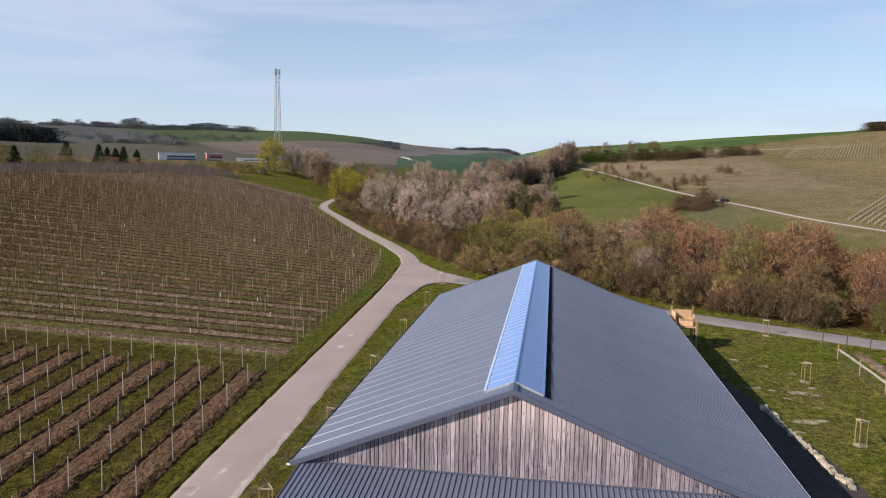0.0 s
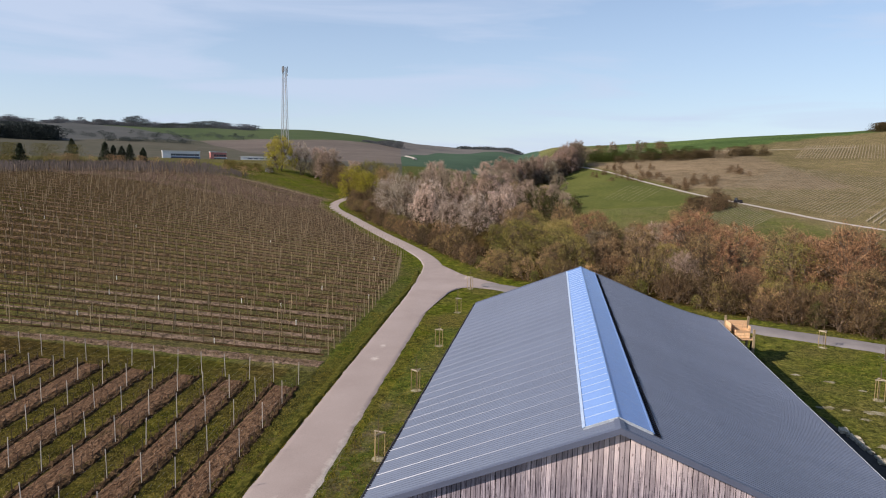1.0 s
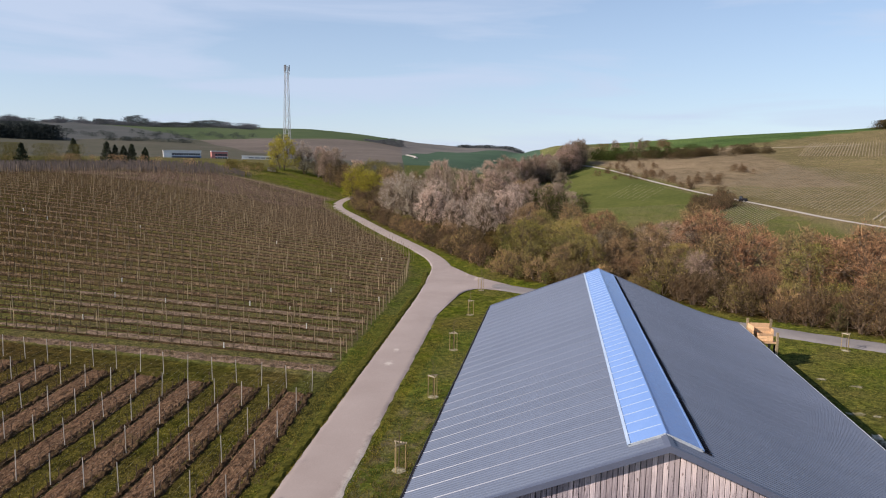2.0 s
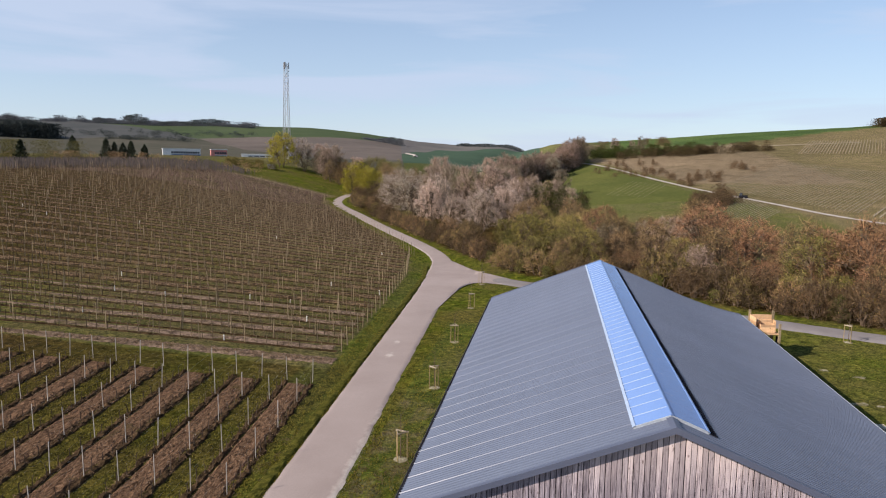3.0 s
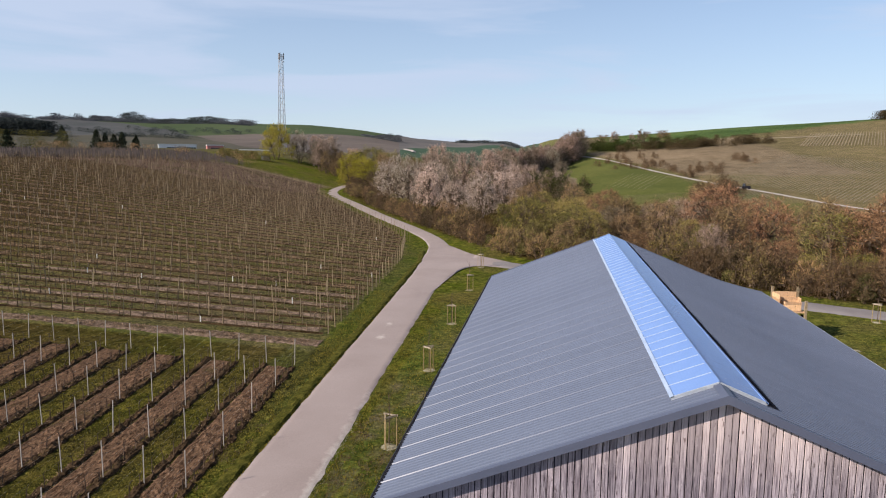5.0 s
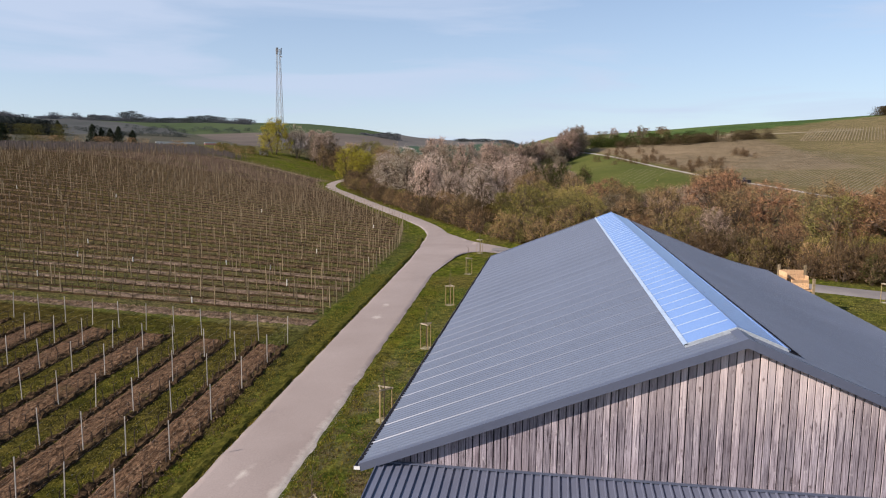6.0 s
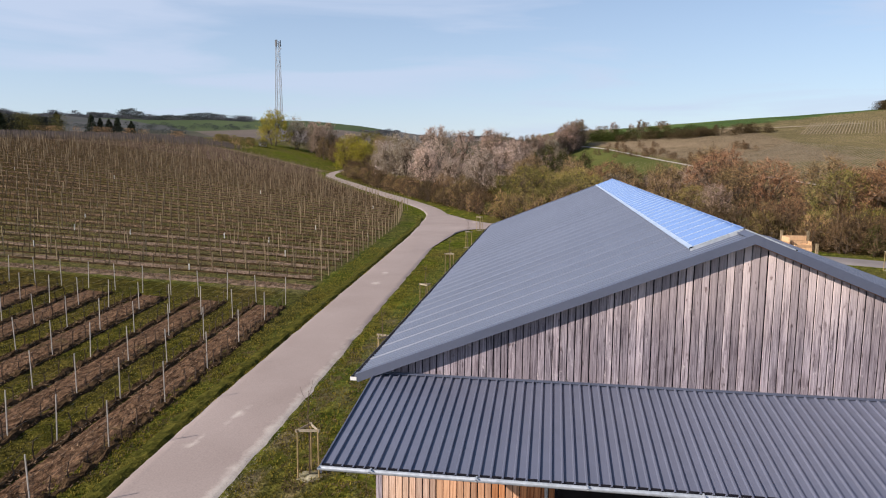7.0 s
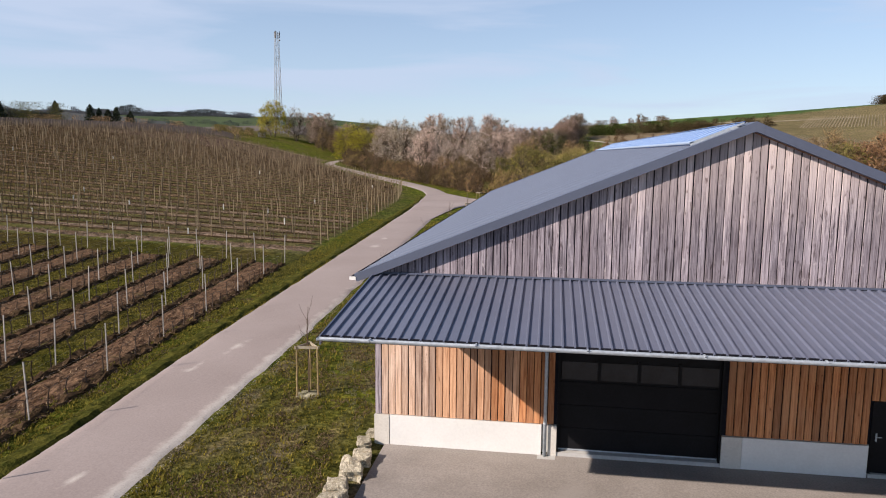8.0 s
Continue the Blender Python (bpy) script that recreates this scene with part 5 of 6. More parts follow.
# ---- young trees in their stakes ----
def staked_tree(seed):
    r = random.Random(seed)
    root = empty("young_tree")
    pts = [(0.42 * math.cos(a), 0.42 * math.sin(a)) for a in (radians(100), radians(220), radians(340))]
    for x, y in pts:
        part("stake", Buf().tube([(x, y, -0.1), (x * 0.96, y * 0.96, 1.75)], [0.03, 0.028], 7), M_stake, root)
    for (xa, ya), (xb, yb) in zip(pts, pts[1:] + pts[:1]):
        d = Vector((xb - xa, yb - ya, 0)).normalized()
        m = Matrix.Translation((xa * 0.97, ya * 0.97, 1.66)) @ d.to_track_quat("X", "Z").to_matrix().to_4x4()
        part("batten", Buf().box(-0.08, Vector((xb - xa, yb - ya, 0)).length + 0.05, -0.012, 0.012, 0, 0.09, m), M_batten, root)
    t = Buf()
    top = [(0, 0, -0.02), (0.02, 0.01, 1.2), (r.uniform(-0.05, 0.05), r.uniform(-0.05, 0.05), 2.2), (r.uniform(-0.1, 0.1), r.uniform(-0.1, 0.1), 3.1)]
    t.tube(top, [0.034, 0.028, 0.02, 0.007], 5)
    for k in range(7):
        z = 1.8 + 0.16 * k
        a = r.uniform(0, 6.28)
        l = r.uniform(0.25, 0.6)
        t.tube([(0, 0, z), (l * 0.5 * math.cos(a), l * 0.5 * math.sin(a), z + l * 0.6), (l * 0.7 * math.cos(a), l * 0.7 * math.sin(a), z + l * 1.1)], [0.01, 0.007, 0.003], 3)
    part("trunk", t, M_bark, root, "thin bare trunk")
    h = Buf()
    n = 14
    h.v = [(0, 0, 0.08)] + [((0.5 + 0.12 * r.random()) * math.cos(6.283 * k / n), (0.5 + 0.12 * r.random()) * math.sin(6.283 * k / n), -0.02) for k in range(n)]
    h.f = [(0, 1 + k, 1 + (k + 1) % n) for k in range(n)]
    part("mulch_ring", h, M_worn, root, "ring of pale bare earth")
    return tagged(root, "bare young tree held by three stakes with pale battens", "young tree", "staked young trees")


protos = [staked_tree(s) for s in (1, 2)]
spots = [(-13.2, 34.4), (-13.4, 45.9), (-13.5, 58.8), (-13.75, 71.9), (-13.9, 86.5), (-14.1, 101.0), (23.8, 64.0), (22.9, 50.5), (25.0, 79.6), (29.4, 92.0)]
for k, (x, y) in enumerate(spots):
    m = pose(x, y, height(x, y), 0, 0, 37 * k)
    if k < 2:
        protos[k].matrix_basis = m
    else:
        copy_thing(protos[k % 2], m)


# ---- stones, fence, timber stand ----
def rock_mesh(seed):
    """A squared quarry block with knocked corners and a pitted face."""
    bm = bmesh.new()
    bmesh.ops.create_cube(bm, size=1.0)
    bmesh.ops.subdivide_edges(bm, edges=bm.edges[:], cuts=6, use_grid_fill=True)
    for v in bm.verts:
        c = v.co.copy()
        v.co = c.lerp(c.normalized() * 0.6, 0.2)
        p = c * 1.7 + Vector((seed, 0, 0))
        v.co += Vector((noise.noise(p), noise.noise(p + Vector((7, 0, 0))), noise.noise(p + Vector((0, 9, 0))))) * 0.15
        v.co *= 1 + 0.1 * noise.noise(p * 3.2) + 0.07 * noise.noise(p * 7.0)
        v.co.z *= 0.62
        v.co.x *= 1.25
    me = bpy.data.meshes.new("boulder")
    bm.to_mesh(me)
    bm.free()
    me.materials.append(M_rock)
    return me


rocks = [rock_mesh(s * 7.3) for s in range(5)]
rr = random.Random(3)
line_l = [(-10.12 - 0.01 * k, 31.55 - 0.86 * k) for k in range(14)]
line_r = [(18.3 + 0.075 * k, 56.4 - 0.72 * k) for k in range(19)]
for k, (x, y) in enumerate(line_l + line_r):
    s = (0.5 if k == 0 else rr.uniform(0.58, 1.0)) * (0.78 if k < 14 else 0.7)
    o = tagged(new("boulder", rocks[k % 5]), "pale limestone boulder edging the lawn", "boulder", "boulders edging the lawn")
    x += rr.uniform(-0.12, 0.12)
    y += rr.uniform(-0.15, 0.15)
    o.matrix_basis = pose(x, y, height(x, y) + 0.08 * s, rr.uniform(-5, 5), rr.uniform(-5, 5), rr.uniform(72, 108)) @ Matrix.Diagonal((s * 0.85, s * 0.8, s, 1))

FENCE = ((29.2, 77.0), (28.9, 68.0), (28.6, 60.0), (28.4, 50.0), (28.2, 38.0))
fence = tagged(empty("wire_fence", pose(29.2, 77.0, height(29.2, 77.0))), "low stock-wire fence on wooden posts round a young vineyard", "fence")
finv = fence.matrix_basis.inverted()
fpts = smooth_line(FENCE, 3.0)
fp_data = Buf().tube([(0, 0, -0.1), (0, 0, 1.4)], [0.05, 0.046], 7).mesh("fence_post", M_stake)
fd_data = Buf().tube([(0, 0, -0.1), (0.03, 0, 1.45)], [0.06, 0.05], 7).mesh("fence_post", M_vine)
for k in range(8):
    x, y = 29.3 - 0.015 * k, 71.7 - 5.0 * k
    o = part("fence_post", fp_data, None, fence)
    o.matrix_basis = finv @ pose(x, y, height(x, y))
for x, y in ((29.5, 76.3), (31.6, 75.7), (33.5, 74.9), (35.6, 74.2), (37.8, 73.4)):
    o = part("fence_post", fd_data, None, fence, "dark old post")
    o.matrix_basis = finv @ pose(x, y, height(x, y))
for h in (0.15, 0.4, 0.65, 0.9, 1.15):
    part("fence_wire", Buf().tube([tuple(finv @ Vector((p.x, p.y, height(p.x, p.y) + h))) for p in fpts], [0.005] * len(fpts), 3, False), M_wire, fence)
plot = Buf()
for i in range(9):
    bumpy_strip(lambda y: 31.3 + 2.2 * i, lambda y: 33.0 + 2.2 * i, 30, 74 - 1.0 * i, 1.0, 3, 0.05, 0.04, 80 + i, plot)
kerb = bumpy_strip(lambda y: 30.6, lambda y: 31.05, 30, 75.4, 0.4, 3, 0.06, 0.08, 71)
tagged(part("stony_edge", kerb, M_shoulder), "pale stony edge of the fenced vineyard", "stones", kind="structure")
tagged(part("soil_plot", plot, M_churn), "soil strips of the fenced young vineyard", "soil", kind="structure")

TX, TY = 15.05, 73.0
tz = height(TX, TY)
stand = tagged(empty("timber_stand", pose(TX, TY, tz, 0, 0, 3)), "raw timber stand with plank sides and crates on top", "timber stand")
HX, HY = 1.05, 0.95
for x in (-HX, HX):
    for y in (-HY, HY):
        part("corner_post", Buf().box(x - 0.1, x + 0.1, y - 0.1, y + 0.1, -0.1, 4.15 if y > 0 else 2.2 if x < 0 else 3.3, taper=0.01), M_oldpost, stand, "greyed square post")
for k in range(3):
    z = 2.5 + 0.42 * k
    part("plank", Buf().box(-HX + 0.12, HX - 0.12, HY - 0.03, HY + 0.03, z, z + 0.4), M_crate, stand)
    part("plank", Buf().box(-HX - 0.03, -HX + 0.03, -HY + 0.12, HY - 0.12, z, z + 0.4), M_crate, stand)
    if k < 2:
        part("plank", Buf().box(HX - 0.03, HX + 0.03, 0.15, HY - 0.12, z, z + 0.4), M_crate, stand)
part("platform", Buf().box(-HX, HX, -HY, HY, 2.25, 2.38), M_crate, stand)
crate = part("crate", Buf().box(-0.58, 0.66, -0.86, 0.11, 2.385, 2.43), M_crate, stand, "open raw timber crate")
for k in range(4):
    z = 2.44 + 0.25 * k
    for x0, x1, y0, y1 in ((-0.62, 0.7, -0.9, -0.865), (-0.62, 0.7, 0.115, 0.15), (-0.62, -0.585, -0.86, 0.11), (0.665, 0.7, -0.86, 0.11)):
        if k < 3 or y0 > 0:
            part("crate_board", Buf().box(x0, x1, y0, y1, z, z + 0.225), M_crate, crate)
# black sheet painted in for the shaded opening of the stand
part("dark_screen", Buf().box(HX - 0.02, HX + 0.02, -HY + 0.12, -0.15, 0.9, 2.0), M_closer, stand, "black sheet in place of the stand's dark opening")
for k in range(5):
    part("rung", Buf().box(-HX + 0.1, HX - 0.1, HY + 0.04, HY + 0.1, 0.3 + 0.35 * k, 0.4 + 0.35 * k), M_crate, stand)

# worn patches on the lawn
for x, y, w, h in ((18.9, 61.2, 1.3, 0.7), (20.2, 61.0, 0.6, 0.4), (22.3, 60.8, 2.0, 0.9), (23.6, 60.4, 0.9, 0.5), (20.6, 54.1, 1.9, 0.9), (21.9, 54.6, 1.1, 0.6), (23.8, 62.2, 0.9, 0.5), (19.4, 52.0, 0.9, 0.5), (20.9, 59.2, 0.7, 0.5), (22.6, 57.4, 0.6, 0.4), (21.5, 68.0, 1.0, 0.6), (19.2, 69.5, 0.7, 0.5), (23.4, 66.0, 0.6, 0.4)):
    n = 30
    b = Buf()
    b.v = [(x, y, height(x, y) + 0.03)]
    for k in range(n):
        a = 6.2832 * k / n
        r = 1 + 0.75 * noise.noise((math.cos(a) * 2.6 + x, math.sin(a) * 2.6 + y, 1))
        px, py = x + w / 2 * r * math.cos(a), y + h / 2 * r * math.sin(a)
        b.v.append((px, py, height(px, py) + 0.018))
    b.f = [(0, 1 + k, 1 + (k + 1) % n) for k in range(n)]
    tagged(part("ground_patch", b, M_worn), "worn pale dry patch in the lawn", "patch", "worn patches in the lawn", "structure")

# ---- trees and thicket ----
def tri_cloud(b, centres, r, size, flat=1.0):
    """Small leaf or bud faces scattered round given points."""
    for c in centres:
        a = Vector((r.gauss(0, 1), r.gauss(0, 1), r.gauss(0, 1) * flat)).normalized()
        e = a.cross(Vector((r.gauss(0, 1), r.gauss(0, 1), r.gauss(0, 1)))).normalized()
        s = size * r.uniform(0.6, 1.4)
        p = Vector(c)
        b.add([tuple(p - a * s), tuple(p + a * s * 0.4 + e * s * 0.8), tuple(p + a * s * 0.4 - e * s * 0.7)], [(0, 1, 2)])


def tree_kind(name, label, crown_mat, twig_mat, seed, tall, wide, lobes, twigs, leaves, leaf, foot=0.12, lobe=0.105, stems=4, thick=0.026, droop=0.0, lift=0.4):
    """Stems and limbs that carry rounded masses of fine twigs, with buds, leaves or blossom along the twigs."""
    r = random.Random(seed)
    root = empty(name)
    wood, fine, crown = Buf(), Buf(), Buf()
    heads = []
    for k in range(lobes):
        u = foot + (1 - foot) * ((k + 0.5) / lobes) ** 0.85
        belly = math.sqrt(max(0.0, 1 - ((u - 0.42) / 0.62) ** 2))
        a = 2.39996 * k + r.uniform(-0.5, 0.5)
        out = wide * 0.40 * belly * r.uniform(0.45, 1.05) * (1 + 0.45 * noise.noise((math.cos(a) * 1.3, math.sin(a) * 1.3, seed * 3.1)))
        c = Vector((out * math.cos(a), out * math.sin(a), tall * u * r.uniform(0.80, 0.95)))
        heads.append((c, lobe * wide * r.uniform(0.65, 1.3)))
    bases = []
    inner = Buf()
    for k in range(stems):
        a = 6.283 * k / stems + r.random()
        s = 0.0 if stems == 1 else 0.05 * wide
        p = Vector((s * math.cos(a), s * math.sin(a), -0.15))
        q = p * r.uniform(1.5, 3.0) + Vector((r.uniform(-0.3, 0.3), r.uniform(-0.3, 0.3), tall * r.uniform(0.34, 0.5)))
        wood.tube([tuple(p), tuple(p.lerp(q, 0.5) + Vector((r.gauss(0, 0.1), r.gauss(0, 0.1), 0))), tuple(q)], [0.016 * tall, 0.012 * tall, 0.008 * tall], 5, False)
        if k:
            wood.f.append((15 * k - 15, 15 * k, 15 * k + 1))
        bases.append((p, q, 15 * k))
    for c, size in heads:
        p, q, at = min(bases, key=lambda e: (e[1] - c).length)
        h = min(1.0, max(0.15, 0.75 * c.z / max(q.z, 0.1)))
        s = p.lerp(q, h)
        n = len(wood.v)
        wood.tube([tuple(s), tuple(c)], [0.006 * tall, 0.002 * tall], 3, False)
        wood.f.append((n, n + 1, at + (10 if h > 0.7 else 5)))
        # coarse dark triangles added inside each lobe for its shaded interior
        tri_cloud(inner, [c + Vector((r.gauss(0, 1), r.gauss(0, 1), r.gauss(-0.3, 0.8))) * size * 0.32 for k in range(6)], r, size * 0.17)
        away = Vector((c.x, c.y, 0)) * (0.9 / wide)
        ends = []
        for k in range(max(4, int(twigs / lobes))):
            d = Vector((r.gauss(0, 1), r.gauss(0, 1), r.gauss(0, 1))).normalized()
            g = c + d * size * 0.8 * r.random()
            d = (d * 0.6 + away + Vector((r.gauss(0, 0.5), r.gauss(0, 0.5), lift - droop + r.gauss(0, 0.3)))).normalized()
            l = size * r.uniform(0.35, 1.0)
            w = d.cross(Vector((r.gauss(0, 1), r.gauss(0, 1), r.gauss(0, 1)))).normalized() * thick * r.uniform(0.6, 1.3)
            e = g + d * l - Vector((0, 0, droop * l * r.random()))
            if e.z < 0.05:
                continue
            fine.add([tuple(g - w), tuple(g + w), tuple(e)], [(0, 1, 2)])
            ends.append((g, e))
        pts = []
        for k in range(int(leaves / lobes)):
            g, e = ends[r.randrange(len(ends))]
            pts.append(g.lerp(e, r.uniform(0.2, 1.05)) + Vector((r.gauss(0, 1), r.gauss(0, 1), r.gauss(0, 1))) * leaf * 1.2)
        tri_cloud(crown, pts, r, leaf)
    tagged(part("branchwood", inner, M_bark, root), kind="stuff")
    part("trunk", wood, M_bark, root)
    tagged(part("brushwood", fine, twig_mat, root), kind="stuff")
    if crown.v:
        part("crown", crown, crown_mat, root)
    return tagged(root, label, "tree" if tall > 4.5 else "shrub")


KINDS = {
    "brown": [tree_kind("tree", "leafless brown thicket tree in early spring", M_brown, M_brown, s, 10, 9.5, 70, 4600, 1100, 0.09) for s in (1, 2, 3)],
    "rust": [tree_kind("tree", "tree with reddish-brown opening buds in the thicket", M_rust, M_rust, s, 10.5, 11, 76, 4600, 2000, 0.09) for s in (4, 5, 6)],
    "olive": [tree_kind("tree", "thicket tree with olive-yellow young buds", M_olive, M_olivetwig, s, 9, 9, 64, 3600, 2000, 0.095) for s in (7, 8)],
    "green": [tree_kind("tree", "small tree in fresh green leaf at the thicket edge", M_green, M_olivetwig, s, 6.5, 6.5, 46, 1900, 2600, 0.09, thick=0.018) for s in (9, 10)],
    "pink": [tree_kind("tree", "thicket tree with pale pinkish buds", M_pinkbud, M_mauve, s, 10.5, 10.5, 90, 4200, 2400, 0.055) for s in (11, 12)],
    "shrub": [tree_kind("shrub", "low brown bramble shrub at the thicket foot", M_brown, M_scrub, s, 3.4, 4.6, 30, 1700, 350, 0.04, 0.08, 0.15, 7, 0.018, lift=0.9) for s in (13, 14, 15)],
    "oliveshrub": [tree_kind("shrub", "low olive-brown shrub at the thicket foot", M_olive, M_brown, s, 3.0, 4.4, 30, 1400, 800, 0.045, 0.08, 0.15, 6, 0.018, lift=0.7) for s in (16, 17)],
    "ivy": [tree_kind("tree", "dark ivy-grown tree in the thicket", M_ivy, M_scrub, s, 7.0, 5.4, 44, 1300, 3200, 0.085, 0.1, 0.14, thick=0.02) for s in (18, 19)],
    "bloom": [tree_kind("tree", "wild cherry tree in pale pink blossom", M_bloom, M_mauve, s, 13, 12.5, 100, 3600, 7600, 0.075, 0.14, 0.095, lift=0.5) for s in (20, 21, 22)],
    "yellow": [tree_kind("tree", "willow in bright yellow-green catkins", M_yellow, M_olive, s, 11, 11, 80, 2800, 6500, 0.12, 0.14, 0.11, 2, 0.04, 0.45) for s in (23, 24)],
    "mauve": [tree_kind("tree", "tall leafless tree with mauve-grey twigs", M_mauve, M_mauve, s, 13, 10, 80, 4000, 600, 0.07, 0.2, thick=0.035, stems=2) for s in (25, 26)],
    "wood": [tree_kind("tree", "bare mauve-brown tree in the valley wood", M_woodtwig, M_woodtwig, s, 15, 12, 60, 2300, 700, 0.12, 0.06, 0.13, 2, 0.07) for s in (27, 28, 29)],
}
used = set()


def plant(kind, x, y, scale=1.0, turn=0.0, group="thicket in the valley", squash=1.0):
    for proto in KINDS[kind]:
        if proto.name not in used:
            break
    else:
        proto = KINDS[kind][int(abs(x * 7.3 + y * 3.1)) % len(KINDS[kind])]
    m = pose(x, y, height(x, y) - 0.05, 0, 0, turn) @ Matrix.Diagonal((scale, scale, scale * squash, 1))
    if proto.name in used:
        ob = copy_thing(proto, m)
    else:
        used.add(proto.name)
        proto.matrix_basis = m
        ob = proto
    return tagged(ob, group=group)


rt = random.Random(77)
# front edge of the thicket, then its depth
edge = smooth_line(THICKET[1:13], 2.4)
for k, p in enumerate(edge):
    if p.y > 250:
        break
    q = edge[min(k + 1, len(edge) - 1)] - edge[max(k - 1, 0)]
    q.normalize()
    out = Vector((q.y, -q.x, 0))
    o = p + out * ((0.5 if p.x < 14 else -0.6) + rt.uniform(-0.7, 1.0)) + q * rt.uniform(-0.8, 0.8)
    if p.x > 8:
        plant(rt.choice(("shrub", "shrub", "shrub", "oliveshrub")), o.x + 2.0 * out.x, o.y + 2.0 * out.y, rt.uniform(0.9, 1.4), rt.uniform(0, 360), "shrubs along the thicket edge")
    kind = rt.choice(("shrub", "shrub", "ivy", "green", "ivy") if p.x > 18 else ("shrub", "oliveshrub", "oliveshrub", "shrub", "green") if p.y < 122 else ("shrub", "shrub", "oliveshrub"))
    if not 186 < p.y < 206:
        plant(kind, o.x, o.y, rt.uniform(0.7, 1.3) * ((0.78 if p.x > 24 else 0.5) if kind in ("ivy", "green") else 1.0), rt.uniform(0, 360), "shrubs along the thicket edge")
    if k % 2:
        continue
    for depth in ((4.0, 11, 21, 31), (7.0, 15, 26, 38))[k // 2 % 2]:
        o = p + out * (depth + rt.uniform(-2.0, 2.0)) + q * rt.uniform(-1.5, 1.5)
        a = o.x
        if -58 < a < -10 and o.y > 142 and depth > 5:
            continue
        if a > 40:
            kind = rt.choice(("rust", "rust", "rust", "olive"))
        elif a > 17:
            kind = rt.choice(("rust", "rust", "rust", "brown", "olive" if depth < 14 else "rust", "ivy" if depth < 9 else "pink"))
        elif a > 4:
            kind = rt.choice(("brown", "pink", "rust", "olive", "green" if depth < 12 else "pink", "ivy" if depth < 12 else "brown"))
        elif a > -15:
            kind = rt.choice(("olive", "olive", "olive", "brown", "green" if depth < 16 else "mauve", "brown" if depth > 16 else "ivy"))
        else:
            kind = rt.choice(("brown", "olive", "shrub", "brown"))
        s = rt.uniform(0.78, 1.22) * (0.6 if depth < 6 else 0.82 if depth < 9 else 1.0) * (1.06 if a > 20 else 0.92 if a > 4 else 0.85)
        if kind == "shrub":
            s *= 2.0
        if kind == "mauve":
            s *= 0.75
        plant(kind, o.x, o.y, s, rt.uniform(0, 360), squash=rt.uniform(0.85, 1.05))
for x, y, s in ((33, 92, 0.75), (36, 97, 1.0), (41, 93, 0.9), (31, 99, 0.95), (46, 100, 1.05), (38, 106, 1.05), (44, 85.5, 0.7), (48.5, 84, 0.75), (47, 92, 0.95), (52, 87, 0.9)):
    plant("rust", x, y, s, rt.uniform(0, 360))
for x, y, s in ((-47, 190, 1.12), (-41, 181, 1.15), (-35, 187, 0.85), (-34, 172, 0.95), (-27, 166, 0.8), (-23, 175, 0.85), (-20, 160, 0.78), (-15, 165, 0.8), (-43, 197, 0.98)):
    plant("bloom", x, y, s * rt.uniform(0.85, 1.08), rt.uniform(0, 360), "blossoming trees at the bend", rt.uniform(0.82, 1.08))
for x, y, s in ((-52, 205, 1.25), (-47, 213, 1.3), (-40, 208, 1.3), (-33, 200, 1.2), (-27, 192, 1.1), (-20, 184, 1.1), (-13, 178, 1.0), (-56, 224, 1.2), (-49, 230, 1.3), (-40, 224, 1.2), (-30, 215, 1.2), (-20, 203, 1.1), (-62, 246, 1.3), (-10, 192, 1.0)):
    plant(rt.choice(("brown", "brown", "mauve")), x, y, s * rt.uniform(0.85, 1.05), rt.uniform(0, 360))
for x, y, s in ((-60, 222, 2.0), (-55, 212, 1.8), (-64, 233, 1.8), (-51, 203, 1.5), (-49, 196, 1.3)):
    plant("shrub", x, y, s, rt.uniform(0, 360))
plant("olive", -72, 262, 2.1, 30)
plant("olive", -64, 258, 1.9, 130)
for x, y, s in ((-73, 244, 1.2), (-67, 240, 1.05), (-122, 297, 1.18)):
    plant("yellow", x, y, s, rt.uniform(0, 360), "yellow willows by the lane")
plant("bloom", -113, 300, 1.0, 20, "blossoming trees at the bend", 1.1)
for k in range(24):
    x = -108 + k * 1.25 + rt.uniform(-1.5, 1.5)
    plant(rt.choice(("mauve", "brown", "brown")), x, 306 - k * 1.6 + rt.uniform(-4, 14), rt.uniform(0.85, 1.1), rt.uniform(0, 360), "bare trees behind the willow")
# the wood on the valley side, deepest behind its lower edge
for k in range(62):
    u = (k % 21 + rt.random()) / 21
    back = (0, 13, 28)[k // 21] + rt.uniform(0, 8)
    x, y = -34 + 50 * u - 0.12 * back, 418 + 118 * u + 0.9 * back
    plant("wood", x, y, rt.uniform(0.85, 1.15) * (1 + 0.25 * sst(0.6, 1.0, u)), rt.uniform(0, 360), "wood on the valley side")
plant("bloom", -6, 470, 1.35, 40, "blossoming trees in the valley wood")
plant("bloom", -34, 500, 1.1, 80, "blossoming trees in the valley wood")
for x, y, s in ((-24, 392, 0.9), (-17, 402, 1.0), (-30, 398, 1.0), (-9, 412, 0.9), (-2, 424, 0.8), (-36, 405, 1.1)):
    plant("green" if rt.random() < 0.5 else "olive", x, y, s, rt.uniform(0, 360))
for x, y, sc in ((24, 585, 0.62), (47, 648, 0.7), (65, 606, 0.8), (58, 612, 0.6), (30, 600, 0.5)):
    plant("wood", x, y, sc, rt.uniform(0, 360), "bare trees on the skyline across the valley")
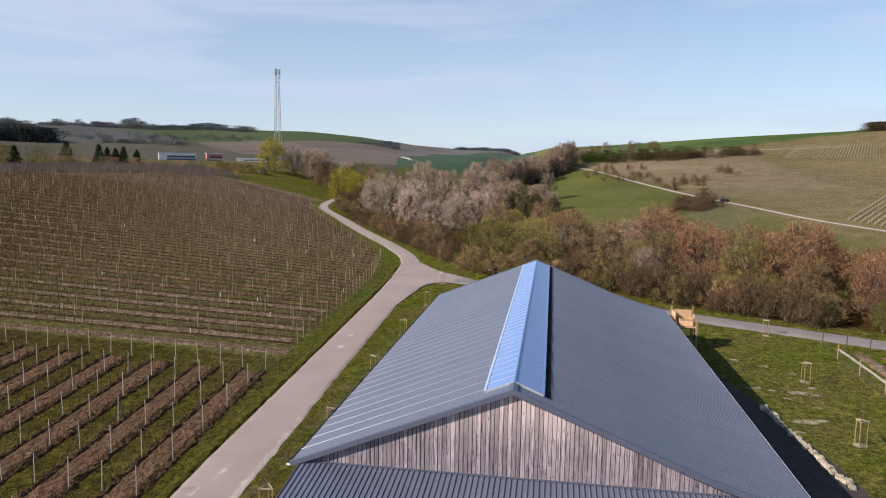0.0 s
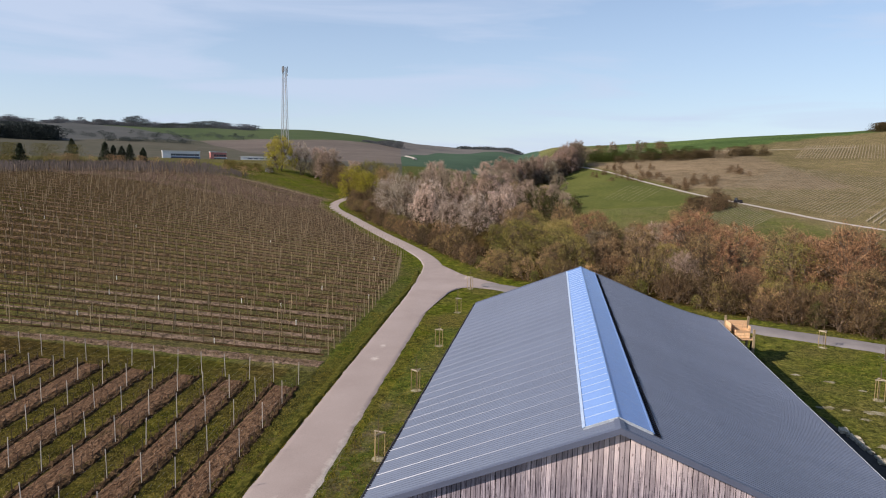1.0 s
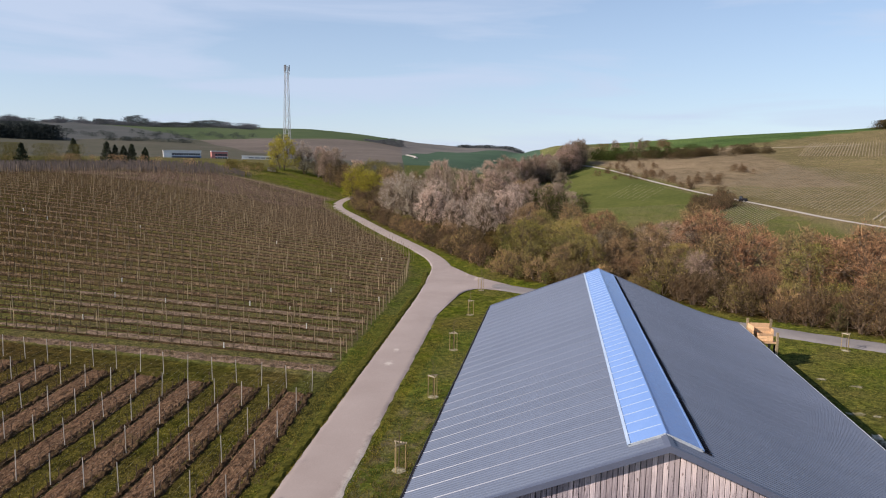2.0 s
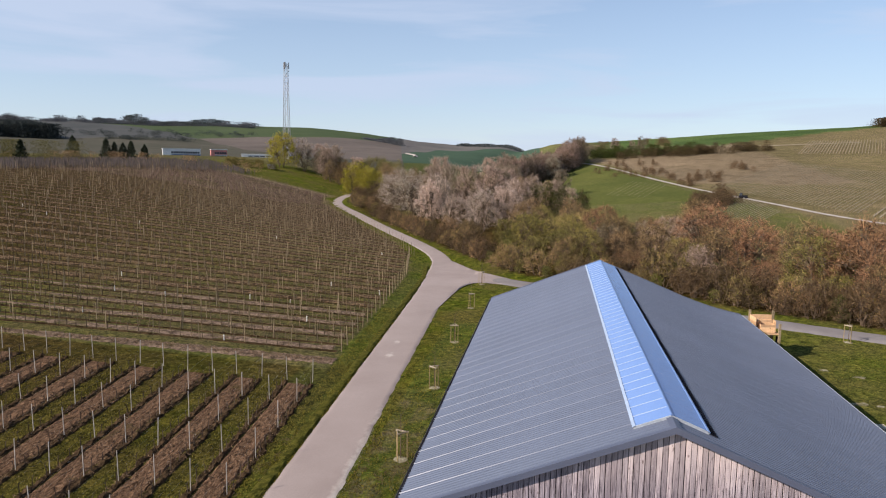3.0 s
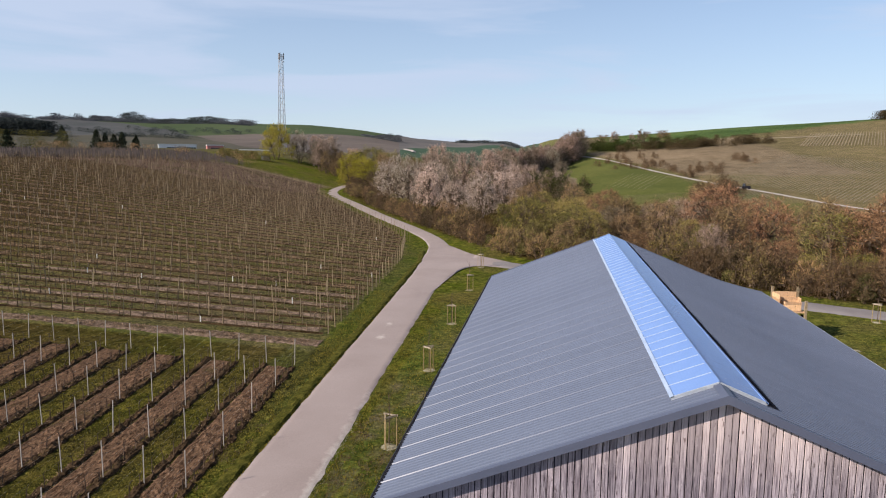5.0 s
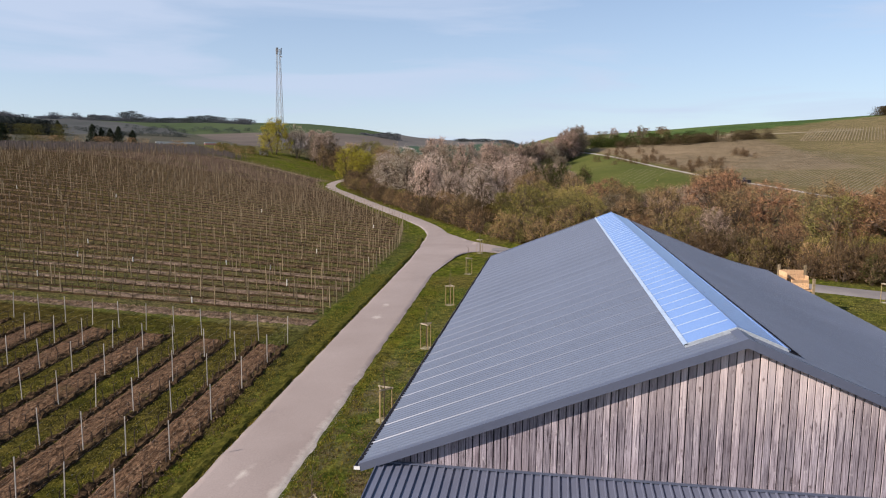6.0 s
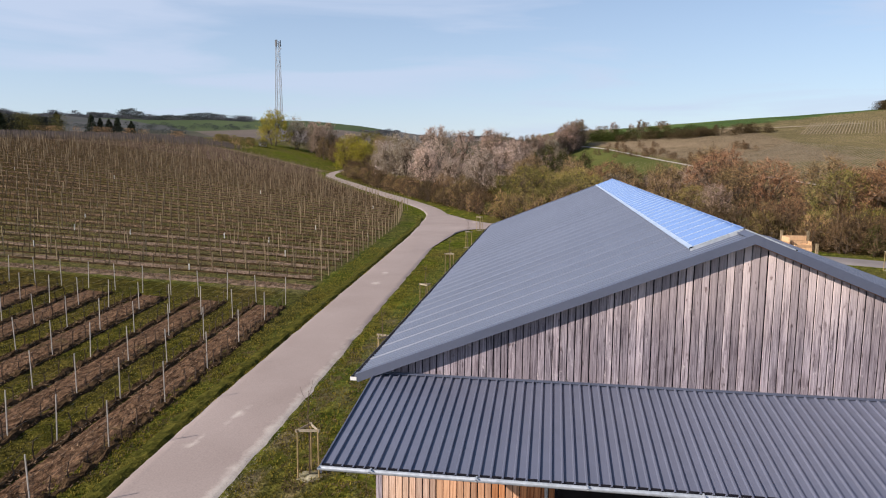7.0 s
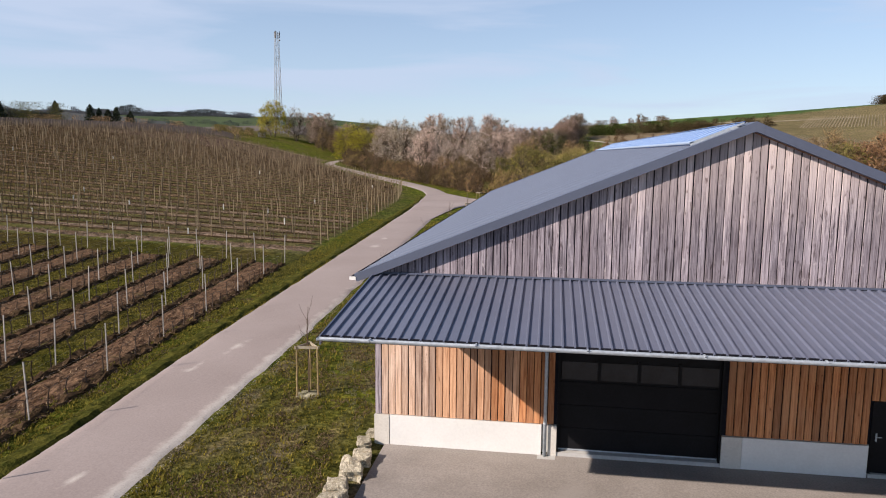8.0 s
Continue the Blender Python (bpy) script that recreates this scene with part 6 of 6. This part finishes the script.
# thinner growth between the thicket and the wood
for k in range(26):
    u = rt.random()
    x, y = -30 + 34 * u + rt.uniform(-6, 6), 250 + 130 * rt.random()
    plant(rt.choice(("brown", "mauve", "brown", "olive")), x, y, rt.uniform(0.8, 1.1), rt.uniform(0, 360))
for x, y, s in ((-6, 186, 1.5), (-3, 181, 1.3), (2, 172, 1.3), (-10, 190, 1.3)):
    plant("ivy", x, y, s, rt.uniform(0, 360), squash=1.5)
# brown thicket between the far vineyards
for k in range(56):
    u, v = rt.random(), rt.random()
    plant("shrub" if k % 6 else "rust", 51 + 27 * u + 6 * v * (1 - u), 304 + 24 * u + (34 + 10 * u) * v, rt.uniform(0.9, 1.4) * (1.0 if k % 6 else 0.3), rt.uniform(0, 360), "brown thicket between the far vineyards", 0.7)

# ---- distance ----
mast = tagged(empty("radio_mast", pose(-135.0, 336.0, height(-135.0, 336.0))), "tall grey lattice radio mast with panel antennas", "radio mast")
MH = 64.0 - height(-135.0, 336.0)


def mast_r(z):
    return 1.55 - 0.85 * z / MH


for sx in (-1, 1):
    for sy in (-1, 1):
        part("mast_leg", Buf().tube([(sx * mast_r(0), sy * mast_r(0), -0.3), (sx * mast_r(MH), sy * mast_r(MH), MH)], [0.15, 0.11], 6), M_mast, mast)
NB = 16
for k in range(NB):
    z0, z1 = MH * k / NB, MH * (k + 1) / NB
    br = Buf()
    c0 = [(s * mast_r(z0), t * mast_r(z0), z0) for s, t in ((-1, -1), (1, -1), (1, 1), (-1, 1))]
    c1 = [(s * mast_r(z1), t * mast_r(z1), z1) for s, t in ((-1, -1), (1, -1), (1, 1), (-1, 1))]
    for i in range(4):
        j = (i + 1) % 4
        br.tube([c0[i], c1[j]] if k % 2 else [c0[j], c1[i]], [0.065, 0.065], 4)
        br.tube([c1[i], c1[j]], [0.05, 0.05], 4)
    part("mast_bracing", br, M_mast, mast)
for k in range(3):
    a = radians(30 + 120 * k)
    m = Matrix.Translation((1.35 * math.cos(a), 1.35 * math.sin(a), MH - 1.0)) @ Matrix.Rotation(a, 4, "Z")
    part("antenna_panel", Buf().box(-0.16, 0.16, -0.35, 0.35, -1.3, 1.6, m), M_antenna, mast)
    part("antenna_arm", Buf().box(-0.75, -0.15, -0.05, 0.05, -0.3, -0.2, m), M_mast, mast)
part("antenna_dish", Buf().tube([(1.0, 0.3, MH - 3.4), (1.5, 0.5, MH - 3.4)], [0.1, 0.42], 10), M_antenna, mast)

hut = tagged(empty("stone_hut", pose(-121, 283, height(-121, 283) + 0.1)), "small pale hut beside the willow", "hut")
part("wall", Buf().box(-1.3, 1.3, -1.0, 1.0, -0.2, 1.2), M_concrete, hut)
part("roof", Buf().add([(-1.5, -1.2, 1.2), (1.5, -1.2, 1.2), (1.5, 1.2, 1.2), (-1.5, 1.2, 1.2), (-1.5, 0, 1.8), (1.5, 0, 1.8)], [(0, 1, 5, 4), (2, 3, 4, 5), (0, 4, 3), (1, 2, 5), (3, 2, 1, 0)]), M_trim, hut)


def hall(name, label, x, y, w, dpt, h, turn, wall_mat, band_mat, n):
    """A flat-roofed hall with a window band."""
    root = tagged(empty(name, pose(x, y, height(x, y), 0, 0, turn)), label, "building")
    part("wall", Buf().box(-w / 2, w / 2, -dpt / 2, dpt / 2, -1, h), wall_mat, root)
    part("roof", Buf().box(-w / 2 - 0.4, w / 2 + 0.4, -dpt / 2 - 0.4, dpt / 2 + 0.4, h, h + 0.7), M_render, root)
    part("base_band", Buf().box(-w * 0.28, w / 2 + 0.05, -dpt / 2 - 0.12, -dpt / 2 - 0.01, 0.2, h * 0.42), band_mat, root)
    for k in range(n):
        x0 = -w * 0.28 + (w * 0.76) * k / n
        if h > 6:
            part("window", Buf().box(x0, x0 + w * 0.76 / n * 0.85, -dpt / 2 - 0.2, -dpt / 2 - 0.125, h * 0.16, h * 0.34), M_window, root)
        part("window", Buf().box(x0, x0 + w * 0.76 / n * 0.85, -dpt / 2 - 0.1, -dpt / 2 - 0.01, h * 0.5, h * 0.74), M_window, root)
    return root


hall("office_hall", "long white hall with a blue base and window band", -364, 643, 34, 20, 8.0, 32, M_render, M_bluehall, 12)
hall("pink_building", "pink two-storey building beside the white hall", -334, 660, 15, 12, 8.0, 32, M_pinkhall, M_render, 5)
hall("low_shed", "long low pale shed behind the trees", -301, 676, 30, 10, 4.0, 25, M_render, M_render, 4)


def conifer(x, y, tall, seed):
    r = random.Random(seed)
    root = tagged(empty("conifer", pose(x, y, height(x, y))), "dark green conifer on the crest", "conifer", "conifers on the crest")
    part("trunk", Buf().tube([(0, 0, -0.2), (0, 0, tall * 0.9)], [0.2, 0.04], 6), M_bark, root)
    b = Buf()
    pts = []
    for k in range(1300):
        z = tall * (0.06 + 0.94 * r.random() ** 1.3)
        rad = tall * 0.52 * (1 - z / tall) ** 0.62 * math.sqrt(r.random()) * (0.75 + 0.6 * noise.noise((z * 0.8, seed, 0))) + 0.05
        a = r.uniform(0, 6.283)
        pts.append((rad * math.cos(a), rad * math.sin(a), z - rad * 0.35))
    tri_cloud(b, pts, r, 0.3, 0.4)
    part("crown", b, M_needle, root)


for k, px in enumerate((0, 1, 2, 3, 4.6)):
    a = radians(-34.7 + px * 0.55)
    conifer(300 * math.sin(a), 300 * math.cos(a), (7.6, 6.4, 6.2, 7.0, 5.8)[k], 40 + k)
a = radians(-36.8)
conifer(300 * math.sin(a), 300 * math.cos(a), 8.5, 50)
conifer(262 * math.sin(a - 0.055), 262 * math.cos(a - 0.055), 7.0, 51)


def clumps(name, label, mat, spots, n, size, seed):
    """Far trees too small to tell apart."""
    r = random.Random(seed)
    b = Buf()
    for x, y, w, h in spots:
        z = ground_z(x, y)
        pts = []
        for k in range(n):
            u, v = max(-0.8, min(0.8, r.gauss(0, 0.36))), max(-0.8, min(0.8, r.gauss(0, 0.36)))
            t = r.random()
            pts.append((x + u * w * (1.15 - 0.6 * t), y + v * w * (1.15 - 0.6 * t), z + h * t))
        tri_cloud(b, pts, r, size)
    return tagged(part(name, b, mat), label, "trees", kind="stuff")


rf = random.Random(9)


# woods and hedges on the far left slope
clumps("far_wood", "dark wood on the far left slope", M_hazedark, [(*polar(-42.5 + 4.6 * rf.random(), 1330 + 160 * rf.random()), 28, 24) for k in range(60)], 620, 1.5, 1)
clumps("far_wood", "far skyline woods with blue haze in their colour", M_haze, [(*polar(-44 + 20 * rf.random(), 2080 + 160 * rf.random()), 30, 5 + 12 * rf.random() ** 2) for k in range(150)], 300, 1.3, 2)
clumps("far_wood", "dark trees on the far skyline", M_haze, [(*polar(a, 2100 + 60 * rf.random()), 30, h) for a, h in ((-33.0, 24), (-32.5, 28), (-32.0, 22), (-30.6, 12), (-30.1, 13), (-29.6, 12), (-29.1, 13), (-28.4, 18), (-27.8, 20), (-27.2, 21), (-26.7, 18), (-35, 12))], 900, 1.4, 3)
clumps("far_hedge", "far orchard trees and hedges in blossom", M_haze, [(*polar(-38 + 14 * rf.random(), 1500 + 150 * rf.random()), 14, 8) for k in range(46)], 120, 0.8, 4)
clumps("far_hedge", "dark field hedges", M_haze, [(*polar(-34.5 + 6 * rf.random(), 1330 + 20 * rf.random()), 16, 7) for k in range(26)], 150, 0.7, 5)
clumps("crest_bushes", "olive bushes behind the crest vineyard", M_hedge, [(*polar(-44 + 7.5 * rf.random(), 262 + 14 * rf.random()), 5.5, 7) for k in range(16)], 1000, 0.13, 6)
clumps("crest_bushes", "olive bushes beside the halls", M_hedge, [(*polar(-26.5 + 3.6 * rf.random(), 300 + 10 * rf.random()), 2.6, 3.0) for k in range(14)], 900, 0.12, 21)
clumps("crest_bushes", "brown bushes behind the crest vineyard", M_brown, [(*polar(-44 + 20 * rf.random(), 275 + 14 * rf.random()), 4, 3.4) for k in range(30)], 400, 0.13, 7)
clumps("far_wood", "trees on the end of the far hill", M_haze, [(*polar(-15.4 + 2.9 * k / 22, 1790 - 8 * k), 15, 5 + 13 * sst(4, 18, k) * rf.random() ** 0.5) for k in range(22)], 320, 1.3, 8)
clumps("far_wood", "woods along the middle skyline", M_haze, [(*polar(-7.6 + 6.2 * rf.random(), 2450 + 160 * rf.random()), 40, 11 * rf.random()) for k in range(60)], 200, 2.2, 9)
clumps("field_bushes", "pale bushes in the green valley field", M_bloom, [(*polar(-6.6 + 2.6 * rf.random(), 760 + 20 * rf.random()), 8, 6) for k in range(12)], 160, 0.5, 10)
# across the valley
clumps("slope_scrub", "scrub along the top of the bare slope", M_scrub, [(40 + 112 * u + rf.uniform(-6, 6), 552 + 14 * u + rf.uniform(-4, 26), 6.5, 3.5 + 4.0 * rf.random()) for u in [rf.random() for k in range(80)]], 420, 0.3, 11)
clumps("slope_scrub", "green scrub along the top of the bare slope", M_ivy, [(26 + 84 * u + rf.uniform(-6, 6), 562 + 12 * u + rf.uniform(-6, 26), 6.5, 4 + 4.5 * rf.random()) for u in [rf.random() ** 1.3 for k in range(60)]], 420, 0.32, 12)
clumps("slope_bushes", "scattered bushes on the bare slope", M_scrub, [(x + rf.uniform(-8, 8), y + rf.uniform(-9, 9), 1.8 + 1.6 * rf.random(), 2.4 + 1.8 * rf.random()) for x, y in ((28, 470), (38, 446), (48, 467), (53, 436), (62, 421), (68, 412), (69, 392), (85, 430), (84, 411), (108, 470), (107, 455), (37, 506), (57, 500), (60, 449)) for k in range(6)], 360, 0.17, 13)
clumps("slope_wood", "bare trees on the skyline across the valley", M_scrub, [(30 + 70 * rf.random(), 640 + 60 * rf.random(), 7, 7) for k in range(9)], 1600, 0.2, 14)
clumps("slope_wood", "brown wood at the end of the ridge", M_scrub, [(*polar(22.0 + 2.4 * rf.random(), 820 + 30 * rf.random()), 14, 9) for k in range(14)], 1600, 0.36, 15)

# vine rows across the valley
frow, fpost = Buf(), Buf()


def far_rows(x0, y0, ax, ay, bx, by, n, length, step=5.5, wide=0.6, posts=False):
    """Rows that start along a and run along b."""
    for i in range(n):
        k0 = len(frow.v)
        m = int(length / 12)
        for q in range(m + 1):
            for s in (0, 1):
                x = x0 + ax * step * i + bx * 12 * q + ax * wide * s
                y = y0 + ay * step * i + by * 12 * q + ay * wide * s
                frow.v.append((x, y, height(x, y) + 0.3))
        frow.f += [(k0 + 2 * q, k0 + 2 * q + 1, k0 + 2 * q + 3, k0 + 2 * q + 2) for q in range(m)]
        for q in range(m * 2 if posts else 0):
            x, y = x0 + ax * step * i + bx * 6 * q, y0 + ay * step * i + by * 6 * q
            z = height(x, y)
            fpost.box(x - 0.06, x + 0.06, y - 0.06, y + 0.06, z, z + 1.6)


far_rows(134, 242, -0.39, 0.92, 0.54, 0.84, 18, 120, 3.0, 0.8, True)
far_rows(111, 296, -0.39, 0.92, 0.54, 0.84, 43, 132, 2.2, 0.32)
far_rows(61, 264, -0.1, 0.99, 0.52, 0.85, 18, 58, 2.3, 0.4)
far_rows(166, 540, 0.92, -0.3, 0.38, 0.92, 48, 96, 2.0, 0.3, True)
far_rows(22, 368, 0.63, -0.78, 0.36, 0.93, 8, 48, 3.4, 0.14)
tagged(part("far_vine_rows", frow, M_farstrip), "soil strips of vineyards across the valley", "vine rows", kind="stuff")
tagged(part("far_vine_posts", fpost, M_oldpost), "posts of vineyards across the valley", "post", kind="stuff")

trx, trY = 80.5, 341
tractor = tagged(empty("tractor", pose(trx, trY, height(trx, trY), 0, 0, 60)), "small dark tractor parked beside the far track", "tractor")
part("body", Buf().box(-0.5, 0.5, -1.7, 0.6, 0.7, 1.6, taper=0.08), M_closer, tractor)
part("cab", Buf().box(-0.7, 0.7, 0.4, 1.7, 0.8, 2.6, taper=0.12), M_window, tractor)
for x in (-0.8, 0.8):
    part("wheel", Buf().tube([(x - 0.2, 1.1, 0.75), (x + 0.2, 1.1, 0.75)], [0.78, 0.78], 12), M_closer, tractor)
    part("wheel", Buf().tube([(x - 0.15, -1.2, 0.5), (x + 0.15, -1.2, 0.5)], [0.52, 0.52], 12), M_closer, tractor)

# ---- grass ----
rg = random.Random(31)
tufts = Buf()


def tuft(x, y, s):
    z = height(x, y) - 0.02
    for k in range(3):
        a = rg.uniform(0, 6.283)
        l = s * rg.uniform(0.6, 1.3)
        w = 0.015 + 0.018 * rg.random()
        c, n = math.cos(a), math.sin(a)
        tufts.add([(x - n * w, y + c * w, z), (x + n * w, y - c * w, z), (x + c * l * 0.5, y + n * l * 0.5, z + l)], [(0, 1, 2)])


for k in range(28000):
    y = 22 + 62 * rg.random() ** 1.5
    cx = along(LANE, y)
    if rg.random() < 0.5:
        x = cx + 1.62 + (-10.6 - cx - 1.62) * rg.random() ** 1.4
    else:
        x = cx - 2.45 - 2.4 * rg.random() ** 1.4
    tuft(x, y, rg.uniform(0.05, 0.12) * (1 + 0.7 * noise.noise((x * 0.6, y * 0.6, 5))))
for k in range(18000):
    i = rg.randrange(0, ROWS_A // 2) * 2 + 1
    y = 20 + 37 * rg.random()
    x = row_x(i, y) - 0.3 - 1.55 * rg.random()
    tuft(x, y, rg.uniform(0.05, 0.10))
for k in range(9000):
    x, y = 15 + 14 * rg.random(), 42 + 44 * rg.random()
    tuft(x, y, rg.uniform(0.04, 0.09))
dry_tufts = Buf()
green_tufts, tufts = tufts, dry_tufts
for k in range(60000):
    y = 22 + 27 * rg.random() ** 1.3
    cx = along(LANE, y)
    x = cx + 1.75 + (-10.6 - cx - 1.75) * rg.random() if rg.random() < 0.75 else cx - 2.6 - 2.2 * rg.random()
    if noise.noise((x * 0.8, y * 0.45, 2)) + 0.6 * noise.noise((x * 2.4, y * 1.6, 7)) > 0.04:
        tuft(x, y, rg.uniform(0.03, 0.07))
bleached = Buf()
tufts = bleached
for k in range(90000):
    y = 22 + 24 * rg.random() ** 1.4
    cx = along(LANE, y)
    x = cx + 1.7 + (-10.7 - cx - 1.7) * rg.random()
    if noise.noise((x * 0.9, y * 0.5, 12)) + 0.8 * noise.noise((x * 3.1, y * 2.0, 17)) > 0.42:
        tuft(x, y, rg.uniform(0.025, 0.06))
tagged(part("bleached_grass", bleached, M_bleached), "bleached dead grass in scattered pale patches", "grass", kind="stuff")
tagged(part("dry_grass", dry_tufts, M_straw), "dry straw-coloured grass in patches on the verges", "grass", kind="stuff")
tufts = green_tufts
tagged(part("grass", tufts, M_blade), "short spring grass on verges, alleys and lawn", "grass", kind="stuff")
